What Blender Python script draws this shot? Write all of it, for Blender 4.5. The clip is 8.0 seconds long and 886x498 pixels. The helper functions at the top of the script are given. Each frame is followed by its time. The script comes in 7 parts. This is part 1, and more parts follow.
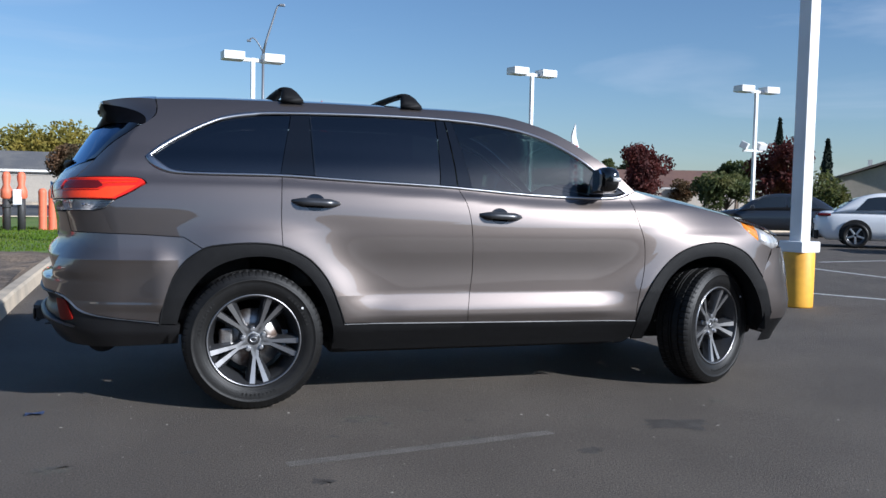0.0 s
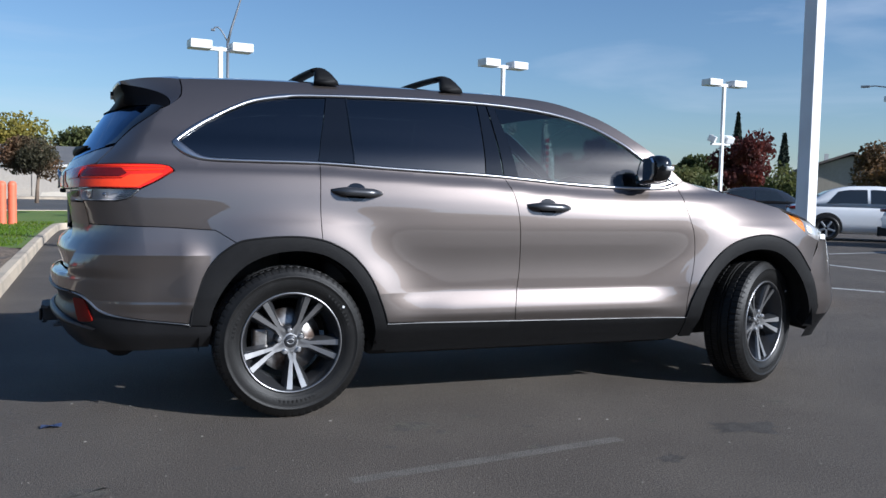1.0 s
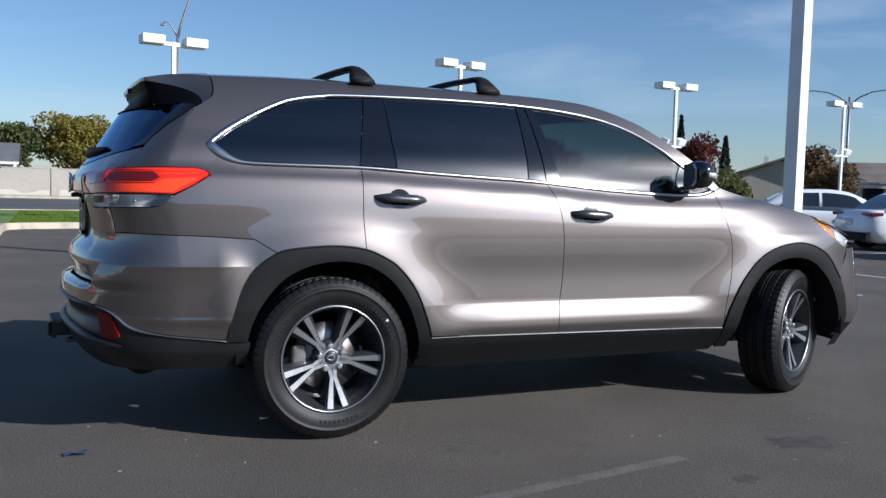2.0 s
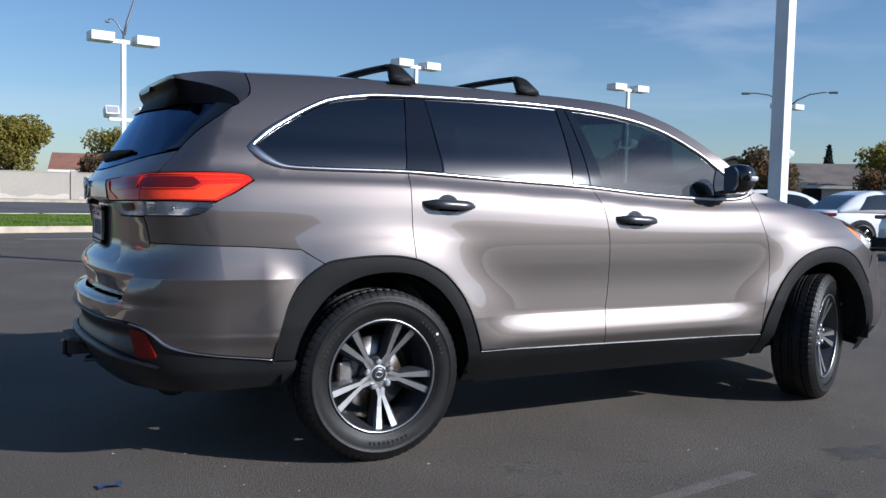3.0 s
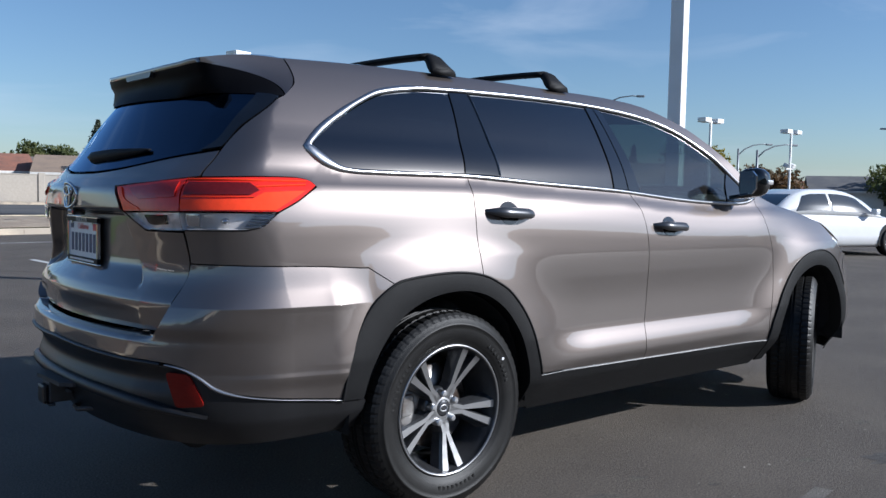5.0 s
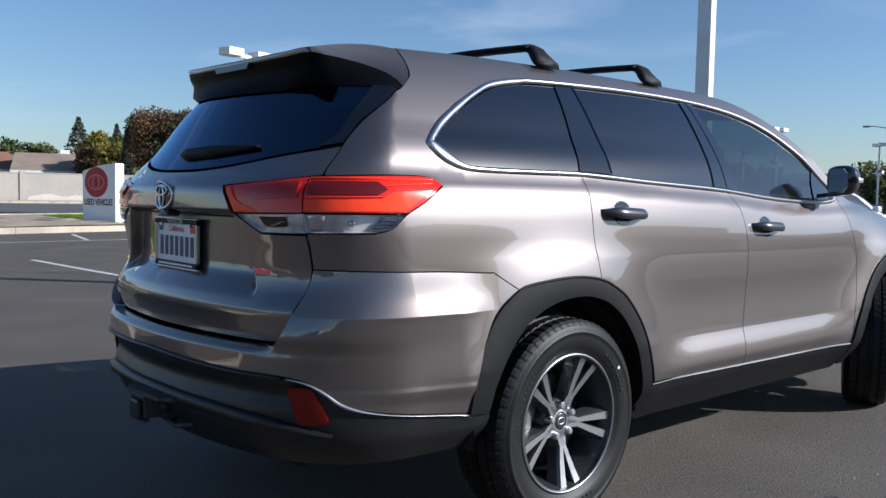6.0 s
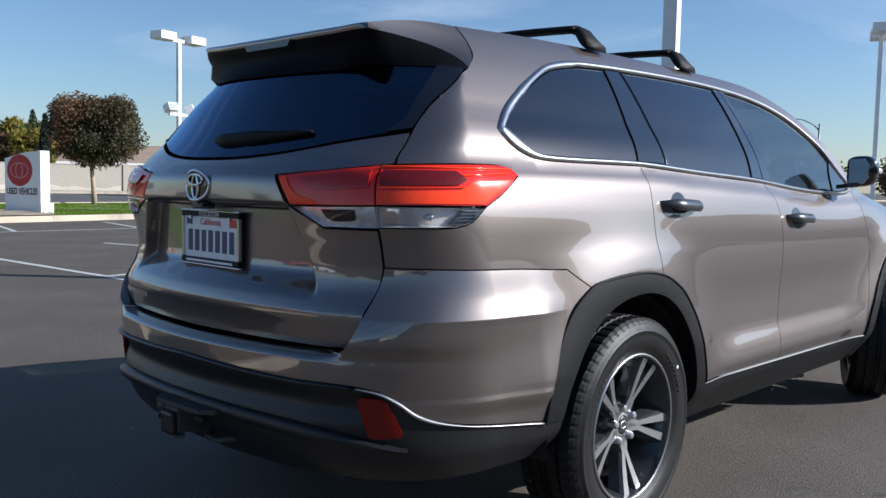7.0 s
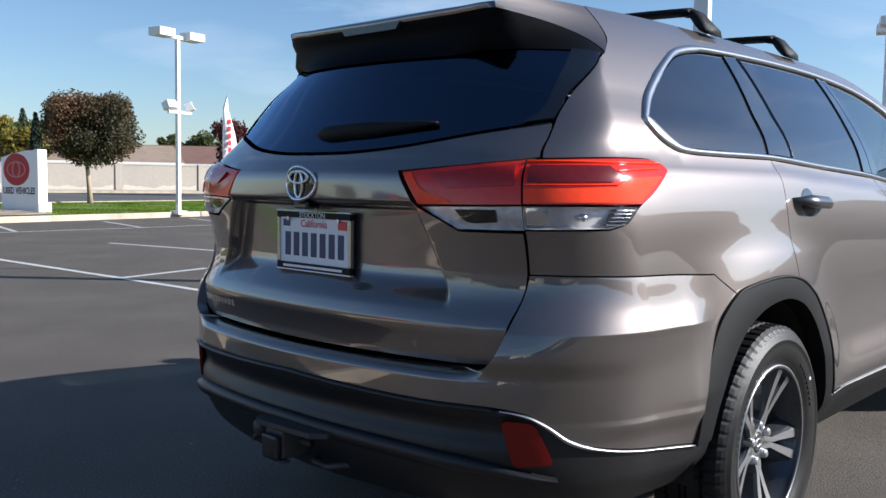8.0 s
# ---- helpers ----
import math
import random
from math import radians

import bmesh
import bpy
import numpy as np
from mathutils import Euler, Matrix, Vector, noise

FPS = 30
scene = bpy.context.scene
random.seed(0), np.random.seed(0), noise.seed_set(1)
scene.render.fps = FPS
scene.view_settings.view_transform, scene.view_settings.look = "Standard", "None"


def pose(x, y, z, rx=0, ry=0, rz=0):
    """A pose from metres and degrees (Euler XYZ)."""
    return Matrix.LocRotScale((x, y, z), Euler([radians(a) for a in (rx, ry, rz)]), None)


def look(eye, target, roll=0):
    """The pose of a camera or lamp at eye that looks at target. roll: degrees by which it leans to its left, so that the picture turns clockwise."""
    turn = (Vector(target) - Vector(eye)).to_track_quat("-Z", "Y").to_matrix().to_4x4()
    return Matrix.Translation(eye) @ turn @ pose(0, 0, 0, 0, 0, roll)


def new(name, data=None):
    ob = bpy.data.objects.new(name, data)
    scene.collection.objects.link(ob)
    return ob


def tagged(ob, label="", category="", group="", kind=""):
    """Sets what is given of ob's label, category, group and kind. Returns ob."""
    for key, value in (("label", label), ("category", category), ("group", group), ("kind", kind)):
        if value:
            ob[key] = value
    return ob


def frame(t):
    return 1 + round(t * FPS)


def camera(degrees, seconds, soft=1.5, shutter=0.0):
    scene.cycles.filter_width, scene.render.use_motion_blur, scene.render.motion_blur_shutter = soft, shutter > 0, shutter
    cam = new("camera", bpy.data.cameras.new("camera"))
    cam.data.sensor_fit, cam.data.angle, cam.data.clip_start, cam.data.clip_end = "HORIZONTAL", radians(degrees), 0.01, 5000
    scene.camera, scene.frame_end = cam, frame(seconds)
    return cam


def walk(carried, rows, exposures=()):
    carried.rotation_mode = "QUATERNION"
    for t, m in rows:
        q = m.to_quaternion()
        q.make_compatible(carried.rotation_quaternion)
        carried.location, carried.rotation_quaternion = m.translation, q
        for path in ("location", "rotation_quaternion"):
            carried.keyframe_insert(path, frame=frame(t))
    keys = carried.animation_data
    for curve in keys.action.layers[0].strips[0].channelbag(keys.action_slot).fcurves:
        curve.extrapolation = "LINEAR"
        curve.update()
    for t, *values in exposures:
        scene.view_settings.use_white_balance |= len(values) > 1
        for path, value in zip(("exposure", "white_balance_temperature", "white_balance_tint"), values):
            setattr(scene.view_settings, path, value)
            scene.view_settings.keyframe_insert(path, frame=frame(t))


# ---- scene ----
# ---- the camera and its walk ----
cam = camera(53.8, 8.0)
PATH = [
    (0, (-0.449, -5.574, 1.153), (0.157, -3.672, 1.032), 1.2),
    (0.5, (-0.602, -5.357, 1.152), (0.007, -3.458, 1.003), 1.1),
    (1, (-0.798, -5.1, 1.121), (-0.097, -3.232, 0.988), 1.2),
    (1.5, (-0.988, -4.858, 1.119), (-0.193, -3.027, 0.993), 1.4),
    (2, (-1.187, -4.693, 1.143), (-0.361, -2.877, 1.012), 1.5),
    (3.5, (-1.677, -4.013, 1.158), (-0.654, -2.299, 1.033), 1.1),
    (4, (-1.815, -3.745, 1.168), (-0.716, -2.08, 1.039), 0.9),
    (5.5, (-2.26, -3.108, 1.169), (-0.918, -1.63, 1.049), 1.3),
    (6, (-2.358, -2.856, 1.166), (-1.024, -1.372, 1.039), 1.1),
    (6.5, (-2.432, -2.645, 1.16), (-1.053, -1.202, 1.021), 1.2),
    (7, (-2.517, -2.394, 1.161), (-1.063, -1.029, 1.013), 1.2),
    (7.5, (-2.573, -2.173, 1.148), (-1.087, -0.842, 0.999), 1.2),
    (8, (-2.594, -1.932, 1.153), (-1.125, -0.584, 0.999), 0.9),
]
walk(cam, [(t, look(eye, target, roll)) for t, eye, target, roll in PATH],
     [(0.0, 0.48, 5500, 10), (3.5, 0.47, 5500, 10), (5.5, 0.56, 5560, 10), (7.0, 0.68, 5680, 10), (7.5, 0.76, 5760, 10), (8.0, 0.92, 5850, 10)])

# ---- world, sun, exposure ----
SUN_UP = 26.0
SUN_FROM = Vector((0.86, -1.0, 0.0)).normalized()
world = bpy.data.worlds.new("sky")
scene.world = world
world.use_nodes = True
wn, wl = world.node_tree.nodes, world.node_tree.links
wn.clear()
sky = wn.new("ShaderNodeTexSky")
sky.sky_type = "NISHITA"
sky.sun_disc = False
sky.sun_elevation = radians(SUN_UP)
sky.sun_rotation = math.atan2(SUN_FROM.x, SUN_FROM.y)
sky.air_density, sky.dust_density, sky.ozone_density = 1.0, 0.45, 3.0
wco = wn.new("ShaderNodeTexCoord")
wmap = wn.new("ShaderNodeMapping")
wmap.inputs["Scale"].default_value = (1.0, 1.6, 7.0)
wnoise = wn.new("ShaderNodeTexNoise")
wnoise.inputs["Scale"].default_value = 2.3
wnoise.inputs["Detail"].default_value = 7.0
wnoise.inputs["Distortion"].default_value = 0.8
wramp = wn.new("ShaderNodeValToRGB")
wramp.color_ramp.elements[0].position, wramp.color_ramp.elements[1].position = 0.52, 0.80
wmix = wn.new("ShaderNodeMix")
wmix.data_type = "RGBA"
wmul = wn.new("ShaderNodeMath")
wmul.operation = "MULTIPLY"
wmul.inputs[1].default_value = 0.35
wbg = wn.new("ShaderNodeBackground")
wbg.inputs["Strength"].default_value = 0.073
wout = wn.new("ShaderNodeOutputWorld")
wl.new(wco.outputs["Generated"], wmap.inputs["Vector"])
wl.new(wmap.outputs["Vector"], wnoise.inputs["Vector"])
wl.new(wnoise.outputs["Fac"], wramp.inputs["Fac"])
wl.new(wramp.outputs["Color"], wmul.inputs[0])
wsep = wn.new("ShaderNodeSeparateXYZ")
wlow = wn.new("ShaderNodeMapRange")
wlow.interpolation_type = "SMOOTHSTEP"
wlow.inputs["From Min"].default_value, wlow.inputs["From Max"].default_value = 0.30, 0.62
wlow.inputs["To Min"].default_value, wlow.inputs["To Max"].default_value = 1.0, 0.0
wthin = wn.new("ShaderNodeMath")
wthin.operation = "MULTIPLY"
wl.new(wco.outputs["Generated"], wsep.inputs["Vector"])
wl.new(wsep.outputs["Z"], wlow.inputs["Value"])
wl.new(wmul.outputs["Value"], wthin.inputs[0])
wl.new(wlow.outputs["Result"], wthin.inputs[1])
wl.new(wthin.outputs["Value"], wmix.inputs["Factor"])
wl.new(sky.outputs["Color"], wmix.inputs["A"])
wmix.inputs["B"].default_value = (7.0, 7.3, 7.8, 1.0)
wl.new(wmix.outputs["Result"], wbg.inputs["Color"])
wl.new(wbg.outputs["Background"], wout.inputs["Surface"])

sun_data = bpy.data.lights.new("sun", "SUN")
sun_data.energy, sun_data.angle, sun_data.color = 5.0, radians(0.53), (1.0, 0.93, 0.83)
sun = new("sun", sun_data)
sun.matrix_world = look(SUN_FROM * 40 + Vector((0, 0, 40 * math.tan(radians(SUN_UP)))), (0, 0, 0))

# ---- materials ----


def shader(name, base, rough=0.5, metal=0.0, coat=0.0, spec=0.5, vary=0.0, scale=20.0, bump=0.0, bump_scale=200.0, rough_vary=0.0,
           second=None, second_scale=1.5, second_at=(0.45, 0.65), per_object=0.0, emit=0.0, trans=0.0):
    """A principled material with variation at two scales: fine grain of strength vary, and patches of a second colour."""
    m = bpy.data.materials.new(name)
    m.use_nodes = True
    n, l = m.node_tree.nodes, m.node_tree.links
    p = n["Principled BSDF"]
    p.inputs["Roughness"].default_value = rough
    p.inputs["Metallic"].default_value = metal
    p.inputs["Coat Weight"].default_value = coat
    p.inputs["Coat Roughness"].default_value = 0.02
    p.inputs["Specular IOR Level"].default_value = spec
    p.inputs["Transmission Weight"].default_value = trans
    p.inputs["Base Color"].default_value = (*base, 1)
    if emit:
        p.inputs["Emission Color"].default_value = (*base, 1)
        p.inputs["Emission Strength"].default_value = emit
    if not (vary or bump or second or rough_vary or per_object):
        return m
    co = n.new("ShaderNodeTexCoord")
    here = co.outputs["Object"]

    def noise_at(size, detail=4.0):
        t = n.new("ShaderNodeTexNoise")
        t.inputs["Scale"].default_value = size
        t.inputs["Detail"].default_value = detail
        l.new(here, t.inputs["Vector"])
        return t.outputs["Fac"]

    colour = None
    if second:
        ramp = n.new("ShaderNodeValToRGB")
        ramp.color_ramp.elements[0].position, ramp.color_ramp.elements[1].position = second_at
        ramp.color_ramp.elements[0].color, ramp.color_ramp.elements[1].color = (*base, 1), (*second, 1)
        l.new(noise_at(second_scale, 6.0), ramp.inputs["Fac"])
        colour = ramp.outputs["Color"]
    if vary or per_object:
        hsv = n.new("ShaderNodeHueSaturation")
        if colour:
            l.new(colour, hsv.inputs["Color"])
        else:
            hsv.inputs["Color"].default_value = (*base, 1)
        mr = n.new("ShaderNodeMapRange")
        mr.inputs["To Min"].default_value, mr.inputs["To Max"].default_value = 1 - vary, 1 + vary
        mr.inputs["From Min"].default_value, mr.inputs["From Max"].default_value = 0.25, 0.75
        l.new(noise_at(scale), mr.inputs["Value"])
        value = mr.outputs["Result"]
        if per_object:
            info = n.new("ShaderNodeObjectInfo")
            m2 = n.new("ShaderNodeMapRange")
            m2.inputs["To Min"].default_value, m2.inputs["To Max"].default_value = 1 - per_object, 1 + per_object
            l.new(info.outputs["Random"], m2.inputs["Value"])
            mm = n.new("ShaderNodeMath")
            mm.operation = "MULTIPLY"
            l.new(value, mm.inputs[0])
            l.new(m2.outputs["Result"], mm.inputs[1])
            value = mm.outputs["Value"]
        l.new(value, hsv.inputs["Value"])
        colour = hsv.outputs["Color"]
    if colour:
        l.new(colour, p.inputs["Base Color"])
    if rough_vary:
        rr = n.new("ShaderNodeMapRange")
        rr.inputs["To Min"].default_value, rr.inputs["To Max"].default_value = max(0.0, rough - rough_vary), min(1.0, rough + rough_vary)
        l.new(noise_at(scale * 0.4), rr.inputs["Value"])
        l.new(rr.outputs["Result"], p.inputs["Roughness"])
    if bump:
        b = n.new("ShaderNodeBump")
        b.inputs["Strength"].default_value = bump
        b.inputs["Distance"].default_value = 0.01
        l.new(noise_at(bump_scale, 3.0), b.inputs["Height"])
        l.new(b.outputs["Normal"], p.inputs["Normal"])
    return m


def pane_material(name, tint, gloss=0.0, ior=1.75, dust=0.0, mirror_tint=(1.0, 1.0, 1.0)):
    """Thin tinted glass: what lies behind shows through the tint, and the surface mirrors by Fresnel."""
    m = bpy.data.materials.new(name)
    m.use_nodes = True
    n, l = m.node_tree.nodes, m.node_tree.links
    n.clear()
    clear = n.new("ShaderNodeBsdfTransparent")
    clear.inputs["Color"].default_value = (*tint, 1)
    shine = n.new("ShaderNodeBsdfGlossy")
    shine.inputs["Roughness"].default_value = gloss
    # the mirrored light is coloured here
    shine.inputs["Color"].default_value = (*mirror_tint, 1)
    edge = n.new("ShaderNodeLayerWeight")
    edge.inputs["Blend"].default_value = 0.5
    steep = n.new("ShaderNodeMath")
    steep.operation = "POWER"
    steep.inputs[1].default_value = 4.2
    l.new(edge.outputs["Facing"], steep.inputs[0])
    base = ((ior - 1) / (ior + 1)) ** 2
    fres = n.new("ShaderNodeMapRange")
    fres.inputs["To Min"].default_value, fres.inputs["To Max"].default_value = base, 1.0
    l.new(steep.outputs["Value"], fres.inputs["Value"])
    mix = n.new("ShaderNodeMixShader")
    out = n.new("ShaderNodeOutputMaterial")
    l.new(fres.outputs["Result"], mix.inputs["Fac"])
    l.new(clear.outputs["BSDF"], mix.inputs[1])
    l.new(shine.outputs["BSDF"], mix.inputs[2])
    l.new(mix.outputs["Shader"], out.inputs["Surface"])
    if dust:
        last = mix
        for rough, share in ((0.14, dust), (0.34, 2.2 * dust)):
            film = n.new("ShaderNodeBsdfGlossy")
            film.inputs["Roughness"].default_value = rough
            film.inputs["Color"].default_value = (0.9, 0.84, 0.8, 1)
            over = n.new("ShaderNodeMixShader")
            over.inputs["Fac"].default_value = share
            l.new(last.outputs["Shader"], over.inputs[1])
            l.new(film.outputs["BSDF"], over.inputs[2])
            last = over
        l.new(last.outputs["Shader"], out.inputs["Surface"])
    return m


PAINT = shader("grey_brown_mica_paint", (0.133, 0.1125, 0.1025), 0.44, 0.86, coat=1.0, vary=0.10, scale=900.0, rough_vary=0.0)
PAINT.node_tree.nodes["Principled BSDF"].inputs["Coat IOR"].default_value = 1.95
PLASTIC = shader("black_grained_plastic", (0.0085, 0.0085, 0.009), 0.55, spec=0.16, vary=0.12, scale=30.0, bump=0.15, bump_scale=900.0)
BUMPER_PLASTIC = shader("dark_grey_bumper_plastic", (0.011, 0.011, 0.012), 0.40, spec=0.42, vary=0.10, scale=30.0, bump=0.08, bump_scale=900.0)
GLOSS_BLACK = shader("gloss_black", (0.004, 0.004, 0.0045), 0.08, coat=1.0, spec=0.4)
GLOSS_BLACK.node_tree.nodes["Principled BSDF"].inputs["Coat IOR"].default_value = 1.55
DARK = shader("dark_underbody", (0.010, 0.010, 0.011), 0.8, vary=0.3, scale=12.0)
CHROME = shader("chrome", (0.62, 0.63, 0.65), 0.11, 1.0)
TRIM_SILVER = shader("soft_bright_trim", (0.47, 0.47, 0.48), 0.28, 1.0, vary=0.04, scale=40.0)
SATIN = shader("satin_silver", (0.58, 0.58, 0.585), 0.38, 1.0, vary=0.05, scale=300.0)
ALLOY_DARK = shader("dark_grey_wheel_paint", (0.055, 0.056, 0.06), 0.30, 0.5, coat=0.6, vary=0.08, scale=60.0)
STEEL = shader("brake_steel", (0.35, 0.34, 0.33), 0.42, 1.0, vary=0.2, scale=40.0, second=(0.16, 0.12, 0.10), second_scale=14.0)
RUBBER = shader("tyre_rubber", (0.0065, 0.0062, 0.0060), 0.50, spec=0.32, vary=0.18, scale=25.0, bump=0.12, bump_scale=420.0, second=(0.014, 0.0135, 0.013), second_scale=6.0, second_at=(0.5, 0.8))
GLASS_DARK = pane_material("privacy_glass", (0.012, 0.013, 0.0145), ior=2.0, dust=0.005, mirror_tint=(0.88, 0.94, 1.0))
GLASS_FRONT = pane_material("light_green_glass", (0.235, 0.31, 0.295), ior=1.9, dust=0.002)
# blue put into the mirror colour, for the deeper blue of the reflected sky
GLASS_REAR = pane_material("rear_privacy_glass", (0.0030, 0.0036, 0.0050), ior=1.95, mirror_tint=(0.50, 0.70, 1.0))
SPOKE_SILVER = shader("machined_spoke_silver", (0.43, 0.43, 0.435), 0.40, 1.0, vary=0.06, scale=300.0)
MACHINED = shader("machined_rim_edge", (0.34, 0.34, 0.345), 0.36, 1.0, vary=0.05, scale=200.0)
CLEAR_PANE = pane_material("clear_lens", (0.90, 0.90, 0.92), ior=1.6)
LENS_RED = shader("red_lens", (0.60, 0.020, 0.012), 0.12, 0.0, coat=0.5, spec=0.2, vary=0.10, scale=60.0)
LENS_RED_DARK = shader("dark_red_lens", (0.115, 0.007, 0.008), 0.20, 0.1, coat=0.5, spec=0.25, vary=0.12, scale=90.0)
LENS_RED_MID = shader("mid_red_lens", (0.38, 0.014, 0.011), 0.16, 0.1, coat=0.5, spec=0.25, vary=0.12, scale=90.0)
LENS_REFLECTOR = shader("dark_red_reflector", (0.17, 0.008, 0.005), 0.08, coat=0.1, spec=0.25, vary=0.2, scale=160.0)
LENS_RED_BRIGHT = shader("bright_red_lens", (0.88, 0.060, 0.016), 0.14, 0.0, coat=0.0, spec=0.2, vary=0.08, scale=50.0)
LENS_CLEAR = shader("clear_lens_over_reflector", (0.62, 0.61, 0.60), 0.25, 0.45, coat=0.6, vary=0.35, scale=26.0, bump=0.5, bump_scale=30.0)
LAMP_CHAMBER = shader("grey_lamp_chamber", (0.66, 0.64, 0.62), 0.30, 0.35, vary=0.35, scale=14.0, bump=0.8, bump_scale=18.0)
BRAKE_LENS = shader("dim_clear_lens", (0.055, 0.053, 0.052), 0.35, 0.2, coat=0.35, vary=0.3, scale=120.0)
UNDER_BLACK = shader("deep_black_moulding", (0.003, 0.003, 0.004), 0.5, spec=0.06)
LENS_AMBER = shader("amber_lens", (0.85, 0.26, 0.02), 0.12, coat=1.0)
TRIM_GREY = shader("dark_grey_interior", (0.035, 0.034, 0.034), 0.7, vary=0.15, scale=40.0)
SEAT_CLOTH = shader("grey_seat_cloth", (0.10, 0.095, 0.09), 0.9, vary=0.2, scale=150.0, bump=0.2, bump_scale=500.0)
PLATE_WHITE = shader("white_plate", (0.72, 0.73, 0.76), 0.35, vary=0.04, scale=30.0)
PLATE_INK = shader("dark_blue_ink", (0.03, 0.04, 0.11), 0.5)
PLATE_RED = shader("red_ink", (0.60, 0.04, 0.05), 0.5)
ASPHALT = shader("asphalt", (0.0840, 0.0695, 0.0560), 0.82, vary=0.75, scale=120.0, bump=0.8, bump_scale=200.0, rough_vary=0.08, second=(0.112, 0.094, 0.076), second_scale=0.9, second_at=(0.42, 0.68))
STREET = shader("worn_street_asphalt", (0.072, 0.070, 0.068), 0.85, vary=0.15, scale=30.0, second=(0.10, 0.096, 0.092), second_scale=0.2)
LINE_PAINT = shader("worn_white_line_paint", (0.52, 0.52, 0.50), 0.7, vary=0.12, scale=60.0, second=(0.22, 0.22, 0.21), second_scale=9.0, second_at=(0.55, 0.75))
CONCRETE = shader("kerb_concrete", (0.50, 0.415, 0.31), 0.85, vary=0.10, scale=50.0, bump=0.2, bump_scale=150.0, second=(0.34, 0.29, 0.23), second_scale=1.6)
WALL_BLOCK = shader("painted_block_wall", (0.375, 0.335, 0.285), 0.9, vary=0.08, scale=8.0, second=(0.34, 0.31, 0.275), second_scale=0.35, bump=0.2, bump_scale=40.0)
WALL_PATCH = shader("fresh_white_patch_paint", (0.50, 0.455, 0.385), 0.85, vary=0.05, scale=5.0)
DIRT = shader("dry_soil", (0.30, 0.235, 0.17), 0.95, vary=0.35, scale=25.0, bump=0.8, bump_scale=18.0, second=(0.38, 0.31, 0.23), second_scale=2.0)
MULCH = shader("dark_brown_bark_mulch", (0.185, 0.135, 0.092), 0.95, vary=0.6, scale=22.0, bump=1.0, bump_scale=16.0, second=(0.105, 0.078, 0.056), second_scale=3.0)
GRASS_SOIL = shader("grass_sward", (0.105, 0.165, 0.022), 0.95, vary=0.35, scale=14.0, bump=0.7, bump_scale=30.0, second=(0.13, 0.17, 0.03), second_scale=0.8)
GRASS_BLADE = shader("grass_blades", (0.12, 0.20, 0.022), 0.9, vary=0.25, scale=6.0, spec=0.1, second=(0.17, 0.20, 0.04), second_scale=0.9)
POLE_WHITE = shader("white_painted_steel", (0.78, 0.78, 0.77), 0.45, vary=0.03, scale=4.0, second=(0.70, 0.69, 0.67), second_scale=2.0)
POLE_YELLOW = shader("yellow_painted_concrete", (0.80, 0.42, 0.035), 0.55, vary=0.08, scale=12.0, second=(0.70, 0.34, 0.03), second_scale=4.0)
GALV = shader("galvanised_steel", (0.22, 0.23, 0.25), 0.5, 0.6, vary=0.1, scale=20.0)
SIGN_WHITE = shader("white_sign_panel", (0.80, 0.80, 0.80), 0.5, vary=0.03, scale=3.0)
SIGN_RED = shader("red_sign_disc", (0.38, 0.018, 0.022), 0.45, vary=0.05, scale=8.0)
SIGN_INK = shader("black_sign_letters", (0.02, 0.02, 0.025), 0.5)
ORANGE = shader("salmon_orange_plastic", (0.68, 0.17, 0.085), 0.55, vary=0.08, scale=9.0)
PIPE_DARK = shader("dark_pipe_paint", (0.035, 0.034, 0.035), 0.6, vary=0.2, scale=15.0)
BARK_PALE = shader("pale_tan_bark", (0.36, 0.28, 0.20), 0.95, vary=0.25, scale=25.0, bump=0.5, bump_scale=45.0)
LEAF_TURNING = shader("dark_green_leaves_turning_rust", (0.075, 0.068, 0.036), 0.7, second=(0.23, 0.118, 0.058), second_scale=0.55, second_at=(0.45, 0.66), vary=0.4, scale=6.0)
BARK = shader("bark", (0.17, 0.125, 0.09), 0.95, vary=0.35, scale=22.0, bump=0.6, bump_scale=45.0)
LEAF_RUST = shader("rust_brown_leaves", (0.105, 0.072, 0.034), 0.75, second=(0.16, 0.085, 0.034), second_scale=1.1, vary=0.35, scale=5.0)
LEAF_RED = shader("dark_red_leaves", (0.085, 0.022, 0.020), 0.75, second=(0.15, 0.035, 0.025), second_scale=1.0, vary=0.35, scale=5.0)
LEAF_GREEN = shader("green_leaves", (0.090, 0.112, 0.036), 0.75, second=(0.145, 0.14, 0.042), second_scale=0.8, vary=0.35, scale=5.0)
LEAF_YELLOW = shader("yellow_green_leaves", (0.22, 0.195, 0.034), 0.75, second=(0.31, 0.24, 0.04), second_scale=0.8, vary=0.35, scale=5.0)
LEAF_CYPRESS = shader("cypress_foliage", (0.018, 0.030, 0.016), 0.8, vary=0.35, scale=6.0)
ROOF_TILE = shader("grey_brown_shingles", (0.16, 0.135, 0.115), 0.9, vary=0.18, scale=9.0, second=(0.12, 0.10, 0.09), second_scale=0.7)
ROOF_TAN = shader("tan_shingles", (0.27, 0.20, 0.145), 0.9, vary=0.18, scale=9.0, second=(0.22, 0.165, 0.125), second_scale=0.7)
ROOF_BROWN = shader("red_brown_shingles", (0.17, 0.095, 0.072), 0.9, vary=0.15, scale=9.0, second=(0.14, 0.08, 0.065), second_scale=0.7)
CONIFER = shader("grey_green_needles", (0.085, 0.10, 0.068), 0.85, vary=0.3, scale=6.0)
ROOF_GREY = shader("grey_shingles", (0.11, 0.11, 0.115), 0.9, vary=0.18, scale=9.0, second=(0.15, 0.145, 0.14), second_scale=0.7)
